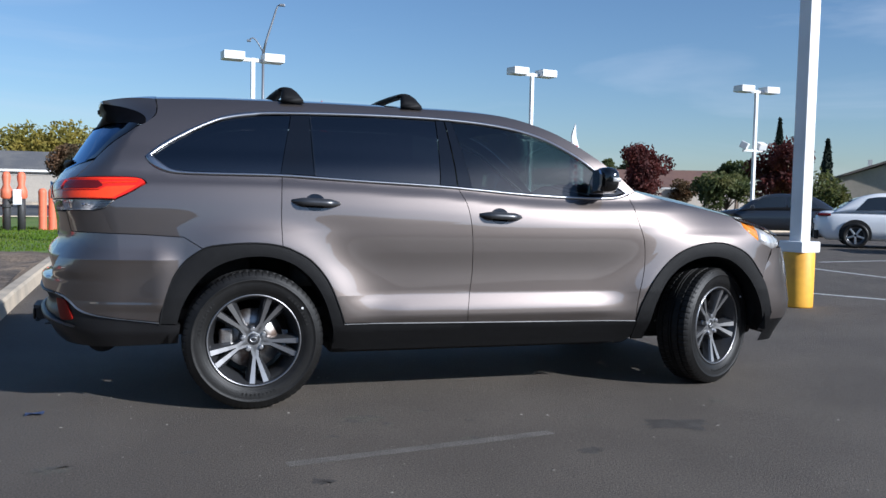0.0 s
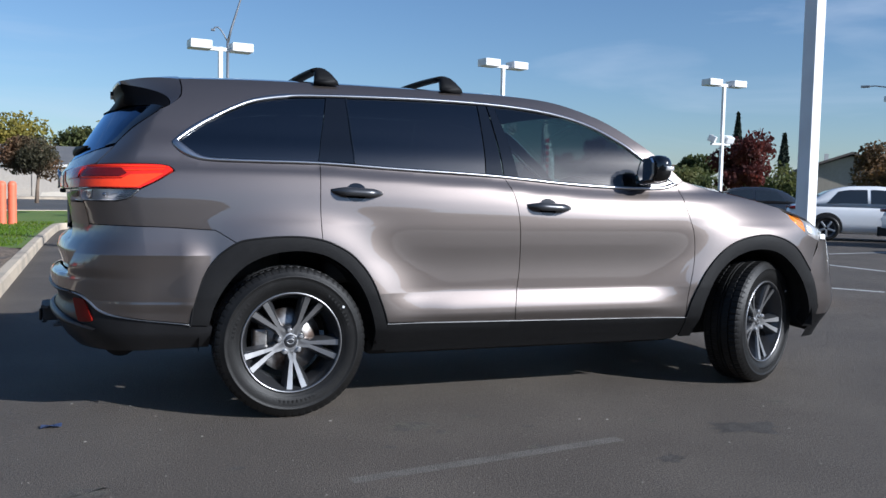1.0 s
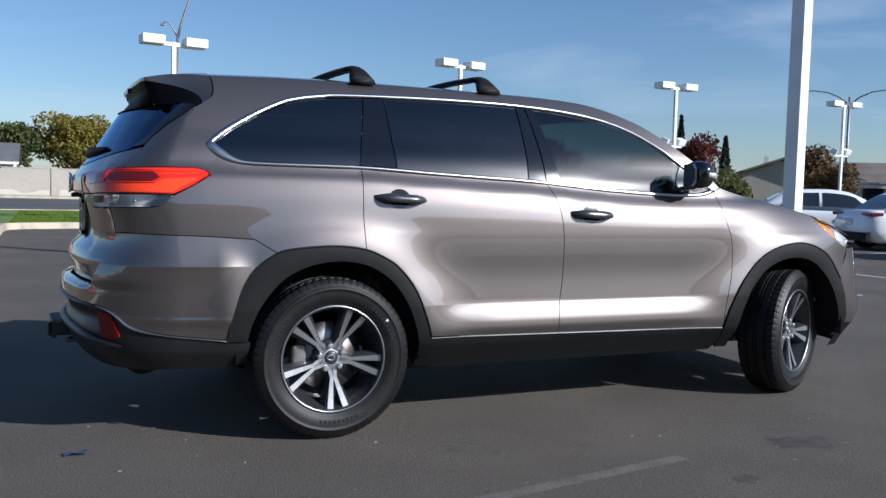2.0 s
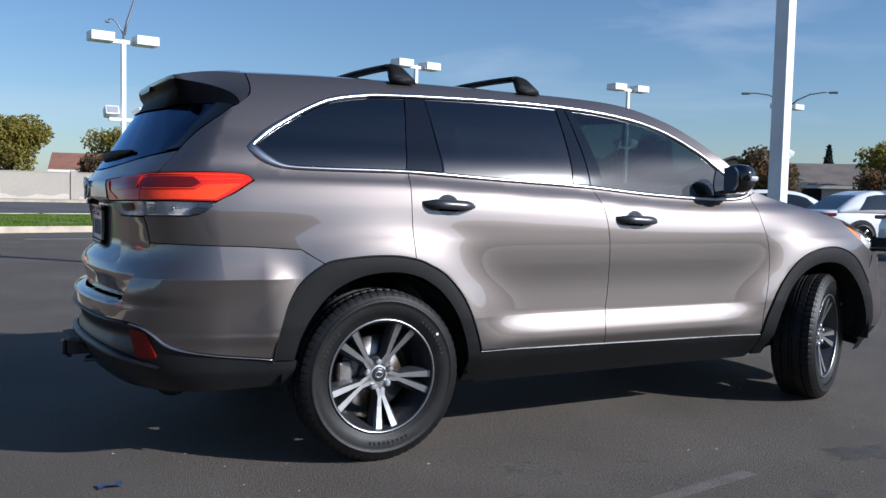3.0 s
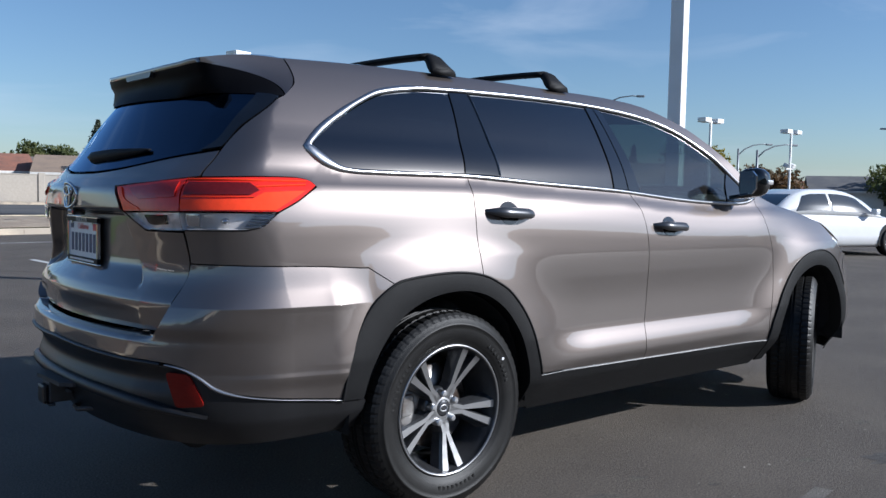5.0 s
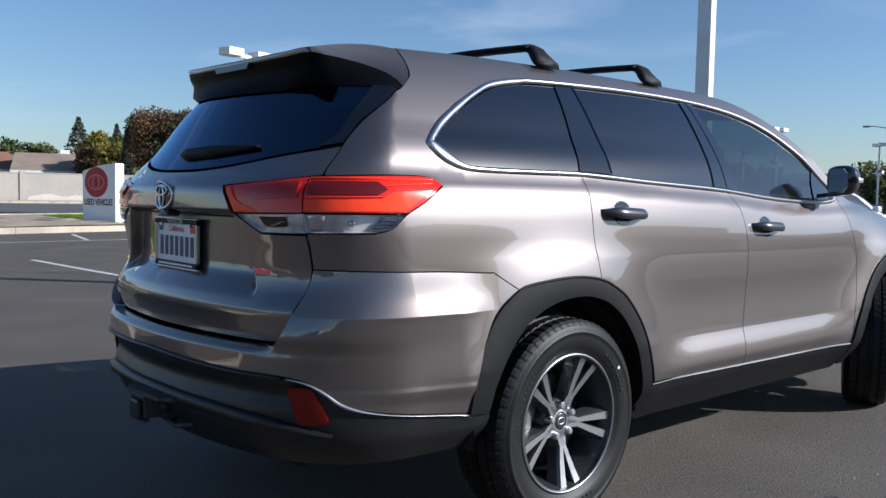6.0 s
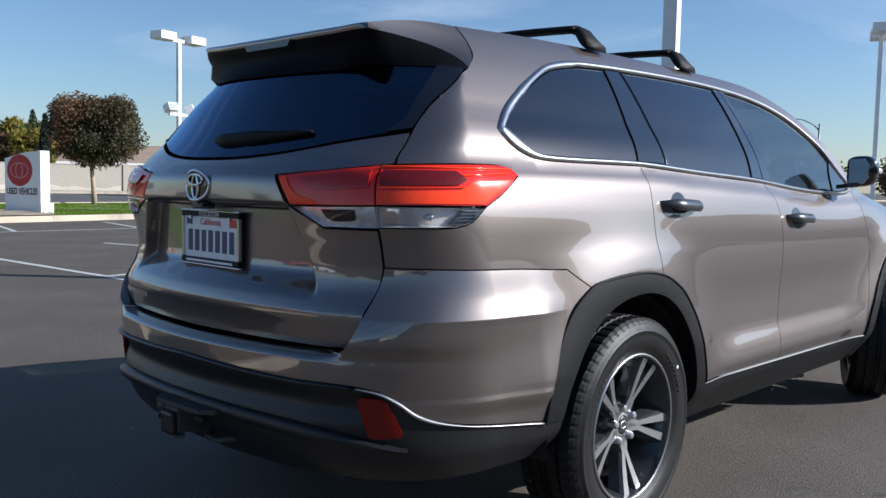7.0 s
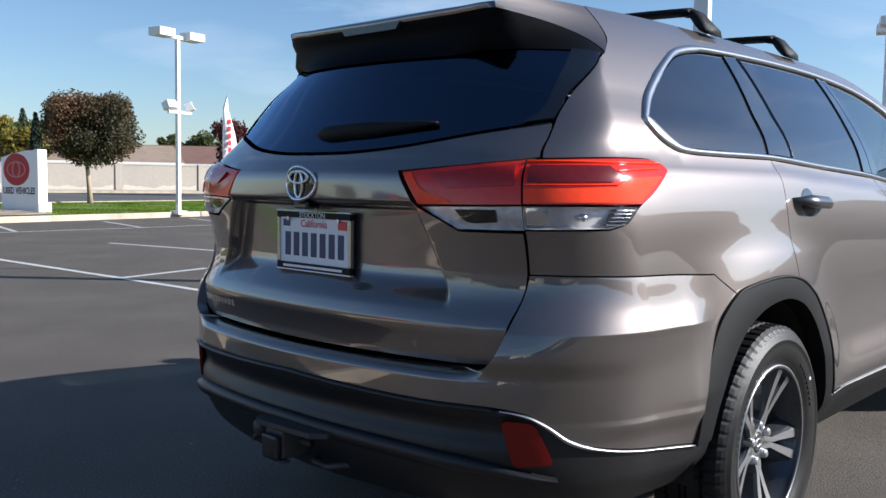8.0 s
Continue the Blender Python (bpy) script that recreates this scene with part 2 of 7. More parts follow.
ROOF_CLAY = shader("clay_roof_tiles", (0.26, 0.115, 0.075), 0.9, vary=0.25, scale=9.0, second=(0.20, 0.10, 0.07), second_scale=1.0)
STUCCO = shader("beige_stucco", (0.46, 0.40, 0.32), 0.9, vary=0.06, scale=6.0, second=(0.40, 0.35, 0.28), second_scale=0.5)
STUCCO_WHITE = shader("white_stucco", (0.68, 0.66, 0.62), 0.9, vary=0.05, scale=6.0)
CAR_WHITE = shader("white_car_paint", (0.80, 0.80, 0.80), 0.3, coat=1.0, vary=0.02, scale=5.0)
CAR_RED = shader("red_car_paint", (0.50, 0.045, 0.02), 0.3, coat=1.0, vary=0.03, scale=5.0)
CAR_NAVY = shader("dark_car_paint", (0.02, 0.024, 0.032), 0.3, coat=1.0, vary=0.05, scale=5.0)
FLAG_RED = shader("red_flag_cloth", (0.62, 0.03, 0.04), 0.8, vary=0.08, scale=5.0)
FLAG_WHITE = shader("white_flag_cloth", (0.78, 0.76, 0.76), 0.8, vary=0.04, scale=5.0)
for leafy in (LEAF_TURNING, LEAF_RUST, LEAF_RED, LEAF_GREEN, LEAF_YELLOW, CONIFER, GRASS_BLADE):
    # thin leaves let part of the light through
    n, l = leafy.node_tree.nodes, leafy.node_tree.links
    p = n["Principled BSDF"]
    glow = n.new("ShaderNodeBsdfTranslucent")
    l.new(p.inputs["Base Color"].links[0].from_socket, glow.inputs["Color"])
    mix = n.new("ShaderNodeMixShader")
    mix.inputs["Fac"].default_value = 0.45
    l.new(p.outputs["BSDF"], mix.inputs[1])
    l.new(glow.outputs["BSDF"], mix.inputs[2])
    l.new(mix.outputs["Shader"], n["Material Output"].inputs["Surface"])
WINDOW_DARK = shader("dark_window_glass", (0.02, 0.025, 0.03), 0.08, coat=1.0)

# ---- building helpers ----


def thing(name, at=(0, 0, 0), turn=0.0, label="", category="", group="", kind=""):
    ob = new(name)
    ob.empty_display_size = 0.1
    ob.matrix_world = pose(at[0], at[1], at[2], 0, 0, turn)
    return tagged(ob, label, category, group, kind)


def hang(ob, parent, label=""):
    if parent is not None:
        ob.parent = parent
    if label:
        tagged(ob, label)
    return ob


def part(name, bm, material, parent, label="", smooth=False):
    """Links a bmesh as one mesh under a thing or a part."""
    me = bpy.data.meshes.new(name)
    bmesh.ops.recalc_face_normals(bm, faces=bm.faces)
    bm.to_mesh(me)
    bm.free()
    me.materials.append(material)
    for poly in me.polygons:
        poly.use_smooth = smooth
    return hang(new(name, me), parent, label)


def sheet(name, verts, faces, material, parent, label="", smooth=True, normals=None):
    me = bpy.data.meshes.new(name)
    me.from_pydata([tuple(v) for v in verts], [], faces)
    me.materials.append(material)
    for poly in me.polygons:
        poly.use_smooth = smooth
    me.update()
    if normals is not None:
        me.normals_split_custom_set_from_vertices([tuple(v) for v in normals])
    return hang(new(name, me), parent, label)


def add_box(bm, lo, hi, bevel=0.0, m=None):
    geo = bmesh.ops.create_cube(bm, size=1.0)["verts"]
    for v in geo:
        v.co = Vector([(lo[i] + hi[i]) / 2 + v.co[i] * (hi[i] - lo[i]) for i in range(3)])
    if bevel:
        edges = list({e for v in geo for e in v.link_edges})
        out = bmesh.ops.bevel(bm, geom=edges, offset=bevel, segments=2, affect="EDGES", profile=0.5)
        geo = list({v for f in out["faces"] for v in f.verts} | {v for v in geo if v.is_valid})
    if m is not None:
        bmesh.ops.transform(bm, matrix=m, verts=geo)
    return geo


def box(lo, hi, bevel=0.0, m=None):
    bm = bmesh.new()
    add_box(bm, lo, hi, bevel, m)
    return bm


def add_tube(bm, points, radii, sides=10, cap=True):
    """A round tube through points; radii is one number or one for each point."""
    points = [Vector(p) for p in points]
    if not isinstance(radii, (list, tuple)):
        radii = [radii] * len(points)
    rings, up = [], None
    for i, p in enumerate(points):
        d = (points[min(i + 1, len(points) - 1)] - points[max(i - 1, 0)]).normalized()
        if up is None:
            up = Vector((0, 0, 1)) if abs(d.z) < 0.9 else Vector((1, 0, 0))
        a = d.cross(up).normalized()
        b = a.cross(d).normalized()
        up = b
        rings.append([bm.verts.new(p + (a * math.cos(2 * math.pi * k / sides) + b * math.sin(2 * math.pi * k / sides)) * radii[i]) for k in range(sides)])
    for r0, r1 in zip(rings, rings[1:]):
        for k in range(sides):
            bm.faces.new((r0[k], r0[(k + 1) % sides], r1[(k + 1) % sides], r1[k]))
    if cap:
        bm.faces.new(rings[0][::-1])
        bm.faces.new(rings[-1])
    return bm


def tube(points, radii, sides=10, cap=True):
    return add_tube(bmesh.new(), points, radii, sides, cap)


def lathe(profile, sides=48, axis="y", closed=False):
    """Revolves (radius, along) pairs about an axis."""
    bm = bmesh.new()
    rings = []
    for k in range(sides):
        a = 2 * math.pi * k / sides
        c, s = math.cos(a), math.sin(a)
        rings.append([bm.verts.new((r * c, d, r * s) if axis == "y" else (r * c, r * s, d)) for r, d in profile])
    n = len(profile)
    for k in range(sides):
        a, b = rings[k], rings[(k + 1) % sides]
        for i in range(n if closed else n - 1):
            bm.faces.new((a[i], a[(i + 1) % n], b[(i + 1) % n], b[i]))
    bmesh.ops.remove_doubles(bm, verts=bm.verts, dist=1e-5)
    return bm


def prism(outline, lo, hi, axis="y"):
    """A flat outline of (a, b) pairs pushed from lo to hi along an axis."""
    bm = bmesh.new()

    def at(a, b, d):
        return {"x": (d, a, b), "y": (a, d, b), "z": (a, b, d)}[axis]

    low = [bm.verts.new(at(a, b, lo)) for a, b in outline]
    top = [bm.verts.new(at(a, b, hi)) for a, b in outline]
    n = len(outline)
    for i in range(n):
        bm.faces.new((low[i], low[(i + 1) % n], top[(i + 1) % n], top[i]))
    bm.faces.new(low[::-1])
    bm.faces.new(top)
    return bm


def spline(pts, step=0.02):
    """Points along a smooth curve through pts (a straight line for two)."""
    pts = [Vector(p) for p in pts]
    out = []
    n = len(pts)
    for i in range(n - 1):
        a, b = pts[i], pts[i + 1]
        ta = (b - pts[i - 1]) * 0.5 if i > 0 else (b - a)
        tb = (pts[i + 2] - a) * 0.5 if i + 2 < n else (b - a)
        if n == 2:
            ta = tb = b - a
        la = (b - a).length
        if i > 0:
            ta = ta * (2 * la / max(1e-6, la + (a - pts[i - 1]).length))
        if i + 2 < n:
            tb = tb * (2 * la / max(1e-6, la + (pts[i + 2] - b).length))
        k = max(1, int(math.ceil(la / step)))
        for j in range(k):
            t = j / k
            out.append((2 * t**3 - 3 * t**2 + 1) * a + (t**3 - 2 * t**2 + t) * ta + (-2 * t**3 + 3 * t**2) * b + (t**3 - t**2) * tb)
    out.append(pts[-1])
    return out

# ---- the grey-brown car: its skin as a surface over (s, height) ----


def curve(*pts):
    """A smooth function through (place, value) pairs that never overshoots."""
    n = len(pts)
    d = [(pts[i + 1][1] - pts[i][1]) / (pts[i + 1][0] - pts[i][0]) for i in range(n - 1)]
    m = [d[0]] + [0.0 if d[i - 1] * d[i] <= 0 else 2 * d[i - 1] * d[i] / (d[i - 1] + d[i]) for i in range(1, n - 1)] + [d[-1]]

    def value(v):
        if v <= pts[0][0]:
            return pts[0][1]
        for i in range(n - 1):
            if v <= pts[i + 1][0]:
                h = pts[i + 1][0] - pts[i][0]
                t = (v - pts[i][0]) / h
                return ((2 * t**3 - 3 * t**2 + 1) * pts[i][1] + (t**3 - 2 * t**2 + t) * h * m[i]
                        + (-2 * t**3 + 3 * t**2) * pts[i + 1][1] + (t**3 - t**2) * h * m[i + 1])
        return pts[-1][1]

    return value


def ease(a, b, v):
    t = min(1.0, max(0.0, (v - a) / (b - a)))
    return t * t * (3 - 2 * t)


HUB_Z, REAR_HUB_X, FRONT_HUB_X = 0.37, 0.0, 2.80
side_profile = curve((0.16, 0.75), (0.25, 0.795), (0.30, 0.822), (0.36, 0.860), (0.43, 0.8970), (0.48, 0.9010), (0.545, 0.8978), (0.60, 0.8938), (0.75, 0.889), (0.92, 0.895),
                     (0.99, 0.892), (1.04, 0.886), (1.09, 0.876), (1.125, 0.866), (1.140, 0.858), (1.19, 0.8250), (1.21, 0.8195), (1.23, 0.8138), (1.25, 0.8079), (1.27, 0.8016), (1.30, 0.7905), (1.35, 0.7675), (1.50, 0.678), (1.60, 0.605), (1.66, 0.552), (1.72, 0.48))
plan_taper = curve((-1.2, -0.125), (-0.9, -0.072), (-0.55, -0.034), (0.0, -0.012), (0.8, 0.0), (2.2, 0.0), (2.7, -0.01), (3.1, -0.035), (3.45, -0.10), (3.75, -0.22))
tail_profile = curve((0.20, -0.92), (0.30, -1.00), (0.38, -1.075), (0.46, -1.105), (0.60, -1.118), (0.63, -1.122), (0.676, -1.123), (0.686, -1.116), (0.692, -1.10), (0.70, -1.052), (0.72, -1.050),
                     (0.82, -1.062), (1.0, -1.0605), (1.08, -1.0595), (1.15, -1.0585), (1.22, -1.035), (1.27, -1.00), (1.45, -0.885), (1.60, -0.78), (1.72, -0.69))
corner_round = curve((0.2, 0.30), (0.6, 0.34), (0.9, 0.30), (1.15, 0.26), (1.3, 0.21), (1.7, 0.17))
SPAN, FIX = 0.9, 0.6
corner_x = curve((0.2, -0.90), (0.6, -0.985), (1.15, -0.955), (1.30, -0.885), (1.50, -0.745), (1.72, -0.59))


belt_shift = curve((-0.6, 0.050), (0.15, 0.046), (0.55, 0.028), (1.06, 0.007), (1.56, -0.028), (2.0, -0.042), (2.4, -0.030), (3.0, 0.0))


def half_width(x, z):
    # the shoulder under the windows follows their sill
    w = side_profile(z - belt_shift(x) * ease(0.92, 1.10, z) * (1 - ease(1.24, 1.40, z))) + plan_taper(x)
    flare = 0.0
    for hx in (REAR_HUB_X, FRONT_HUB_X):
        r = math.hypot(x - hx, z - HUB_Z)
        flare += 0.047 * math.exp(-((r - 0.46) / 0.155) ** 2) * min(1, max(0, (z - 0.25) / 0.35))
    w += flare * min(1.0, max(0.0, (1.15 - z) / 0.2))
    # the pressed ledge low on the doors
    low = curve_ledge(z)
    w += low * ease(0.44, 0.86, x) * (1 - ease(1.95, 2.30, x))
    if x > 2.2 and z > 0.88:
        w -= 1.5 * ease(2.2, 3.05, x) * (z - 0.88) ** 2
    return w


curve_ledge = curve((0.43, 0.0), (0.46, 0.010), (0.488, 0.0165), (0.50, 0.0165), (0.592, -0.0025), (0.600, -0.0045), (0.612, -0.0055), (0.70, -0.005), (0.84, 0.0))
shoulder_crease = curve((0.58, 0.0), (0.70, 0.022), (0.7935, 0.0400), (0.796, 0.0403), (0.7985, 0.0395), (0.86, 0.016), (0.93, 0.0))
foot_crease = curve((0.47, 0.0), (0.52, 0.0045), (0.5635, 0.0165), (0.5665, 0.0170), (0.5695, 0.0168), (0.70, 0.005), (0.78, 0.0))


# how far the tail sweeps forwards towards its corners
plan_bow = curve((0.30, 0.26), (0.60, 0.23), (0.68, 0.235), (0.73, 0.19), (0.80, 0.23), (0.90, 0.29), (1.00, 0.25), (1.08, 0.20), (1.16, 0.22), (1.21, 0.285), (1.29, 0.37), (1.42, 0.455), (1.52, 0.60), (1.72, 0.70))


def tail_x(y, z):
    return tail_profile(z) + plan_bow(z) * y * y


def skin_square(s, z, tail):
    if s <= 0:
        y = (SPAN + s) / SPAN * half_width(tail(z) + 0.1184, z)
        return tail(z) + plan_bow(z) * y * y, y
    x0 = corner_x(z)
    x = s - 1.0 if s > FIX + 1 else x0 + s * (FIX - x0) / (FIX + 1)
    return x, half_width(x, z)


def skin(s, z, tail=tail_profile):
    """The body's skin: s runs from the middle of the tail (-0.9) round the right-hand corner (0) and forwards (x + 1)."""
    if s < -SPAN:
        p = skin(-2 * SPAN - s, z, tail)
        return Vector((p.x, -p.y, z))
    r = corner_round(z)
    if abs(s) < r:
        t = (s + r) / (2 * r)
        a, b, c = skin_square(-r, z, tail), skin_square(0.0, z, tail), skin_square(r, z, tail)
        return Vector(((1 - t)**2 * a[0] + 2 * t * (1 - t) * b[0] + t * t * c[0], -((1 - t)**2 * a[1] + 2 * t * (1 - t) * b[1] + t * t * c[1]), z))
    x, y = skin_square(s, z, tail)
    return Vector((x, -y, z))


tail_bumper = curve((0.60, -1.118), (0.66, -1.120), (0.72, -1.106), (0.7935, -1.0970), (0.796, -1.0962), (0.7985, -1.0950), (0.86, -1.076), (0.93, -1.063))


def tail_corner(z):
    """The tail's line at the bumper's corners, where there is no shelf."""
    return tail_profile(z) + tail_bumper(min(z, 0.93)) - tail_profile(min(z, 0.93))


def bumper_skin(s, z):
    """The bumper's skin: a shelf under the tailgate, and at the corners a shoulder and a foot crease."""
    if s < -SPAN:
        p = bumper_skin(-2 * SPAN - s, z)
        return Vector((p.x, -p.y, z))
    p = skin(s, z)
    corner = ease(-0.33, -0.19, s)
    if corner and z > 0.60:
        p = p.lerp(skin(s, z, tail_corner), corner)
    out = shoulder_crease(z) * ease(-0.30, 0.10, s) * (1 - ease(-0.52, -0.34, p.x)) + foot_crease(z) * ease(-0.92, -0.70, p.x) * (1 - ease(-0.50, -0.38, p.x))
    p.y -= out
    return p


def lower_skin(s, z):
    """The black lower bumper, hollowed across the middle."""
    p = bumper_skin(s, z)
    mid = 1 - ease(0.62, 0.74, abs(p.y))
    p.x += mid * (0.022 * math.exp(-((z - 0.555) / 0.035) ** 2) + 0.012 * ease(0.608, 0.620, z))
    return p


def hatch_skin(s, z):
    """The tailgate's lower skin, with the number plate's recess pressed in."""
    p = skin(s, z)
    edge = 0.50 - 0.10 * (z - 0.86) / 0.23
    deep = ease(0.832, 0.912, z) * (1 - ease(1.082, 1.090, z)) * (1 - ease(edge - 0.028, edge, abs(p.y)))
    lower = hatch_bulge(z) * (1 - 0.1 * ease(0.40, 0.70, abs(p.y)))
    bar = 0.014 * ease(1.090, 1.102, z) * (1 - ease(1.17, 1.21, z)) * (1 - ease(0.40, 0.50, abs(p.y)))
    p.x += 0.046 * deep - lower - bar
    return p


hatch_bulge = curve((0.70, 0.013), (0.76, 0.0225), (0.792, 0.029), (0.802, 0.0295), (0.815, 0.026), (0.87, 0.008), (0.93, 0.0))


def at_x(x, z):
    """(s, z) of a place on the side, given its x."""
    if x > FIX:
        return Vector((x + 1.0, z))
    x0 = corner_x(z)
    return Vector(((x - x0) * (FIX + 1) / (FIX - x0), z))


def side(*pts):
    return [at_x(x, z) for x, z in pts]


def normal_of(f, s, z, e=0.003):
    return (f(s + e, z) - f(s - e, z)).cross(f(s, z + e) - f(s, z - e)).normalized()


def ring_of(*strokes, step=0.02):
    """A closed outline: each stroke is smooth, and strokes meet in corners."""
    out = []
    for stroke in strokes:
        out += spline([Vector((p[0], p[1])) for p in stroke], step)[:-1]
    return out


def shrink(ring, by):
    n = len(ring)
    area = sum(ring[i].x * ring[(i + 1) % n].y - ring[(i + 1) % n].x * ring[i].y for i in range(n))
    sign = 1 if area > 0 else -1
    out = []
    for i in range(n):
        a, b, c = ring[i - 1], ring[i], ring[(i + 1) % n]
        d1, d2 = (b - a).normalized(), (c - b).normalized()
        n1, n2 = Vector((-d1.y, d1.x)), Vector((-d2.y, d2.x))
        m = n1 + n2
        if m.length < 1e-6:
            m = n1
        m.normalize()
        out.append(b + m * (sign * by / max(0.5, m.dot(n1))))
    return out


def panel(name, ring, material, parent, f=skin, gap=0.002, proud=0.0, lip=0.012, grain=0.03, label="", mirror=False, creases=(), fine=0.003):
    """A pressed panel: the outline filled with a fine net on the surface f, with a folded lip all round."""
    from mathutils.geometry import delaunay_2d_cdt
    ring = shrink(ring, gap) if gap else ring
    n = len(ring)
    lo = Vector((min(p.x for p in ring), min(p.y for p in ring)))
    hi = Vector((max(p.x for p in ring), max(p.y for p in ring)))
    arr = np.array([(p.x, p.y) for p in ring])
    gx = np.arange(lo.x + grain / 2, hi.x, grain)
    gz = np.arange(lo.y + grain / 2, hi.y, grain)
    gz = [z for z in gz if all(abs(z - c) > grain * 0.7 for c in creases)]
    cell = np.array([(x + (grain / 2 if j % 2 else 0), z) for j, z in enumerate(gz) for x in gx] + [(x, c + d) for c in creases for d in (-0.0022, 0.0022) for x in gx])
    points = [Vector(p) for p in arr]
    if len(cell):
        inside = np.zeros(len(cell), bool)
        near = np.full(len(cell), 1e9)
        for i in range(n):
            a, b = arr[i], arr[(i + 1) % n]
            cross = (a[1] > cell[:, 1]) != (b[1] > cell[:, 1])
            with np.errstate(divide="ignore", invalid="ignore"):
                inside ^= cross & (cell[:, 0] < (b[0] - a[0]) * (cell[:, 1] - a[1]) / (b[1] - a[1]) + a[0])
            d = b - a
            t = np.clip(((cell - a) @ d) / max(1e-12, d @ d), 0, 1)
            near = np.minimum(near, np.linalg.norm(cell - (a + t[:, None] * d), axis=1))
        points += [Vector(p) for p in cell[inside & (near > grain * 0.45)]]
    out = delaunay_2d_cdt(points, [(i, (i + 1) % n) for i in range(n)], [list(range(n))], 1, 1e-6)
    flat, tris, origin = out[0], out[2], out[3]
    spot = {}
    for k, src in enumerate(origin):
        for i in src:
            if i < n:
                spot[i] = k
    pts, nor = [], []
    for p in flat:
        v = normal_of(f, p.x, p.y, fine)
        pts.append(f(p.x, p.y) + v * proud)
        nor.append(v)
    faces = []
    for t in tris:
        a, b, c = (pts[i] for i in t[:3])
        faces.append(tuple(t) if (b - a).cross(c - a).dot(nor[t[0]]) > 0 else tuple(reversed(t)))
    if lip:
        rim = [spot[i] for i in range(n) if i in spot]
        m = len(rim)
        centre = len(pts)
        area = sum(flat[rim[i]].x * flat[rim[(i + 1) % m]].y - flat[rim[(i + 1) % m]].x * flat[rim[i]].y for i in range(m))
        for i in range(m):
            k = rim[i]
            along = pts[rim[(i + 1) % m]] - pts[rim[i - 1]]
            outward = along.cross(nor[k]).normalized() * (1 if area > 0 else -1)
            pts += [pts[k], pts[k] - nor[k] * lip]
            nor += [outward, outward]
        for i in range(m):
            a, b = centre + 2 * i, centre + 2 * ((i + 1) % m)
            quad = (a, a + 1, b + 1, b)
            if (pts[a + 1] - pts[a]).cross(pts[b] - pts[a]).dot(nor[a]) < 0:
                quad = quad[::-1]
            faces.append(quad)
    if mirror:
        pts = [Vector((p.x, -p.y, p.z)) for p in pts]
        nor = [Vector((p.x, -p.y, p.z)) for p in nor]
        faces = [tuple(reversed(t)) for t in faces]
    return sheet(name, pts, faces, material, parent, label, True, nor)


def both(name, ring, material, parent, **how):
    for flip in (False, True):
        panel(name, ring, material, parent, mirror=flip, **how)


def whole(right):
    """A full-width ring from its right-hand half, which begins and ends at the middle of the tail."""
    left = [Vector((-2 * SPAN - p.x, p.y)) for p in reversed(right)]
    return right + left[1:-1] if (right[0] - left[-1]).length < 1e-4 else right + left


def strip(name, line, width, proud, material, parent, f=skin, label="", mirror=False, closed=False):
    """A rounded moulding that follows a line on the surface; width is one number or one for each point."""
    pts, nor, faces = [], [], []
    n = len(line)
    w = width if isinstance(width, list) else [width] * n
    prof = [(-0.5, -0.003), (-0.5, 0.4), (-0.3, 0.9), (0.0, 1.0), (0.3, 0.9), (0.5, 0.4), (0.5, -0.003)]
    for i, p in enumerate(line):
        a, b = line[(i - 1) % n if closed else max(0, i - 1)], line[(i + 1) % n if closed else min(n - 1, i + 1)]
        d = (b - a).normalized()
        q = Vector((-d.y, d.x))
        v = normal_of(f, p.x, p.y)
        for off, high in prof:
            g = p + q * (off * w[i])
            pts.append(f(g.x, g.y) + v * (proud * high if high > 0 else high))
    k = len(prof)
    for i in range(n if closed else n - 1):
        for j in range(k - 1):
            a, b = i * k + j, ((i + 1) % n) * k + j
            faces.append((a, a + 1, b + 1, b))
    if mirror:
        pts = [Vector((p.x, -p.y, p.z)) for p in pts]
    bm = bmesh.new()
    vs = [bm.verts.new(p) for p in pts]
    for t in faces:
        bm.faces.new([vs[i] for i in t])
    return part(name, bm, material, parent, label, True)


def loft(name, sections, material, parent, label="", smooth=True, cap=True, closed=True):
    """A skin over sections that have the same number of points."""
    bm = bmesh.new()
    rows = [[bm.verts.new(p) for p in sec] for sec in sections]
    k = len(rows[0])
    for a, b in zip(rows, rows[1:]):
        for i in range(k if closed else k - 1):
            bm.faces.new((a[i], a[(i + 1) % k], b[(i + 1) % k], b[i]))
    if cap and closed:
        bm.faces.new(rows[0][::-1])
        bm.faces.new(rows[-1])
    return part(name, bm, material, parent, label, smooth)


suv = thing("suv", (0, 0, 0), 0, "grey-brown metallic SUV with tinted rear windows parked on asphalt", "car")

# outlines that neighbouring panels share
WIN_TOP = [(-0.548, 1.327), (-0.457, 1.400), (-0.335, 1.474), (-0.225, 1.530), (-0.139, 1.564), (0.024, 1.594), (0.233, 1.606), (0.515, 1.614), (0.80, 1.617),
           (1.074, 1.613), (1.356, 1.596), (1.574, 1.563), (1.75, 1.508), (1.916, 1.420), (2.045, 1.330), (2.256, 1.185)]
WIN_LOW = [(2.256, 1.185), (2.16, 1.156), (1.967, 1.148), (1.561, 1.162), (1.058, 1.197), (0.546, 1.218), (0.153, 1.236), (-0.256, 1.237), (-0.385, 1.240), (-0.441, 1.250),
           (-0.503, 1.284), (-0.548, 1.327)]
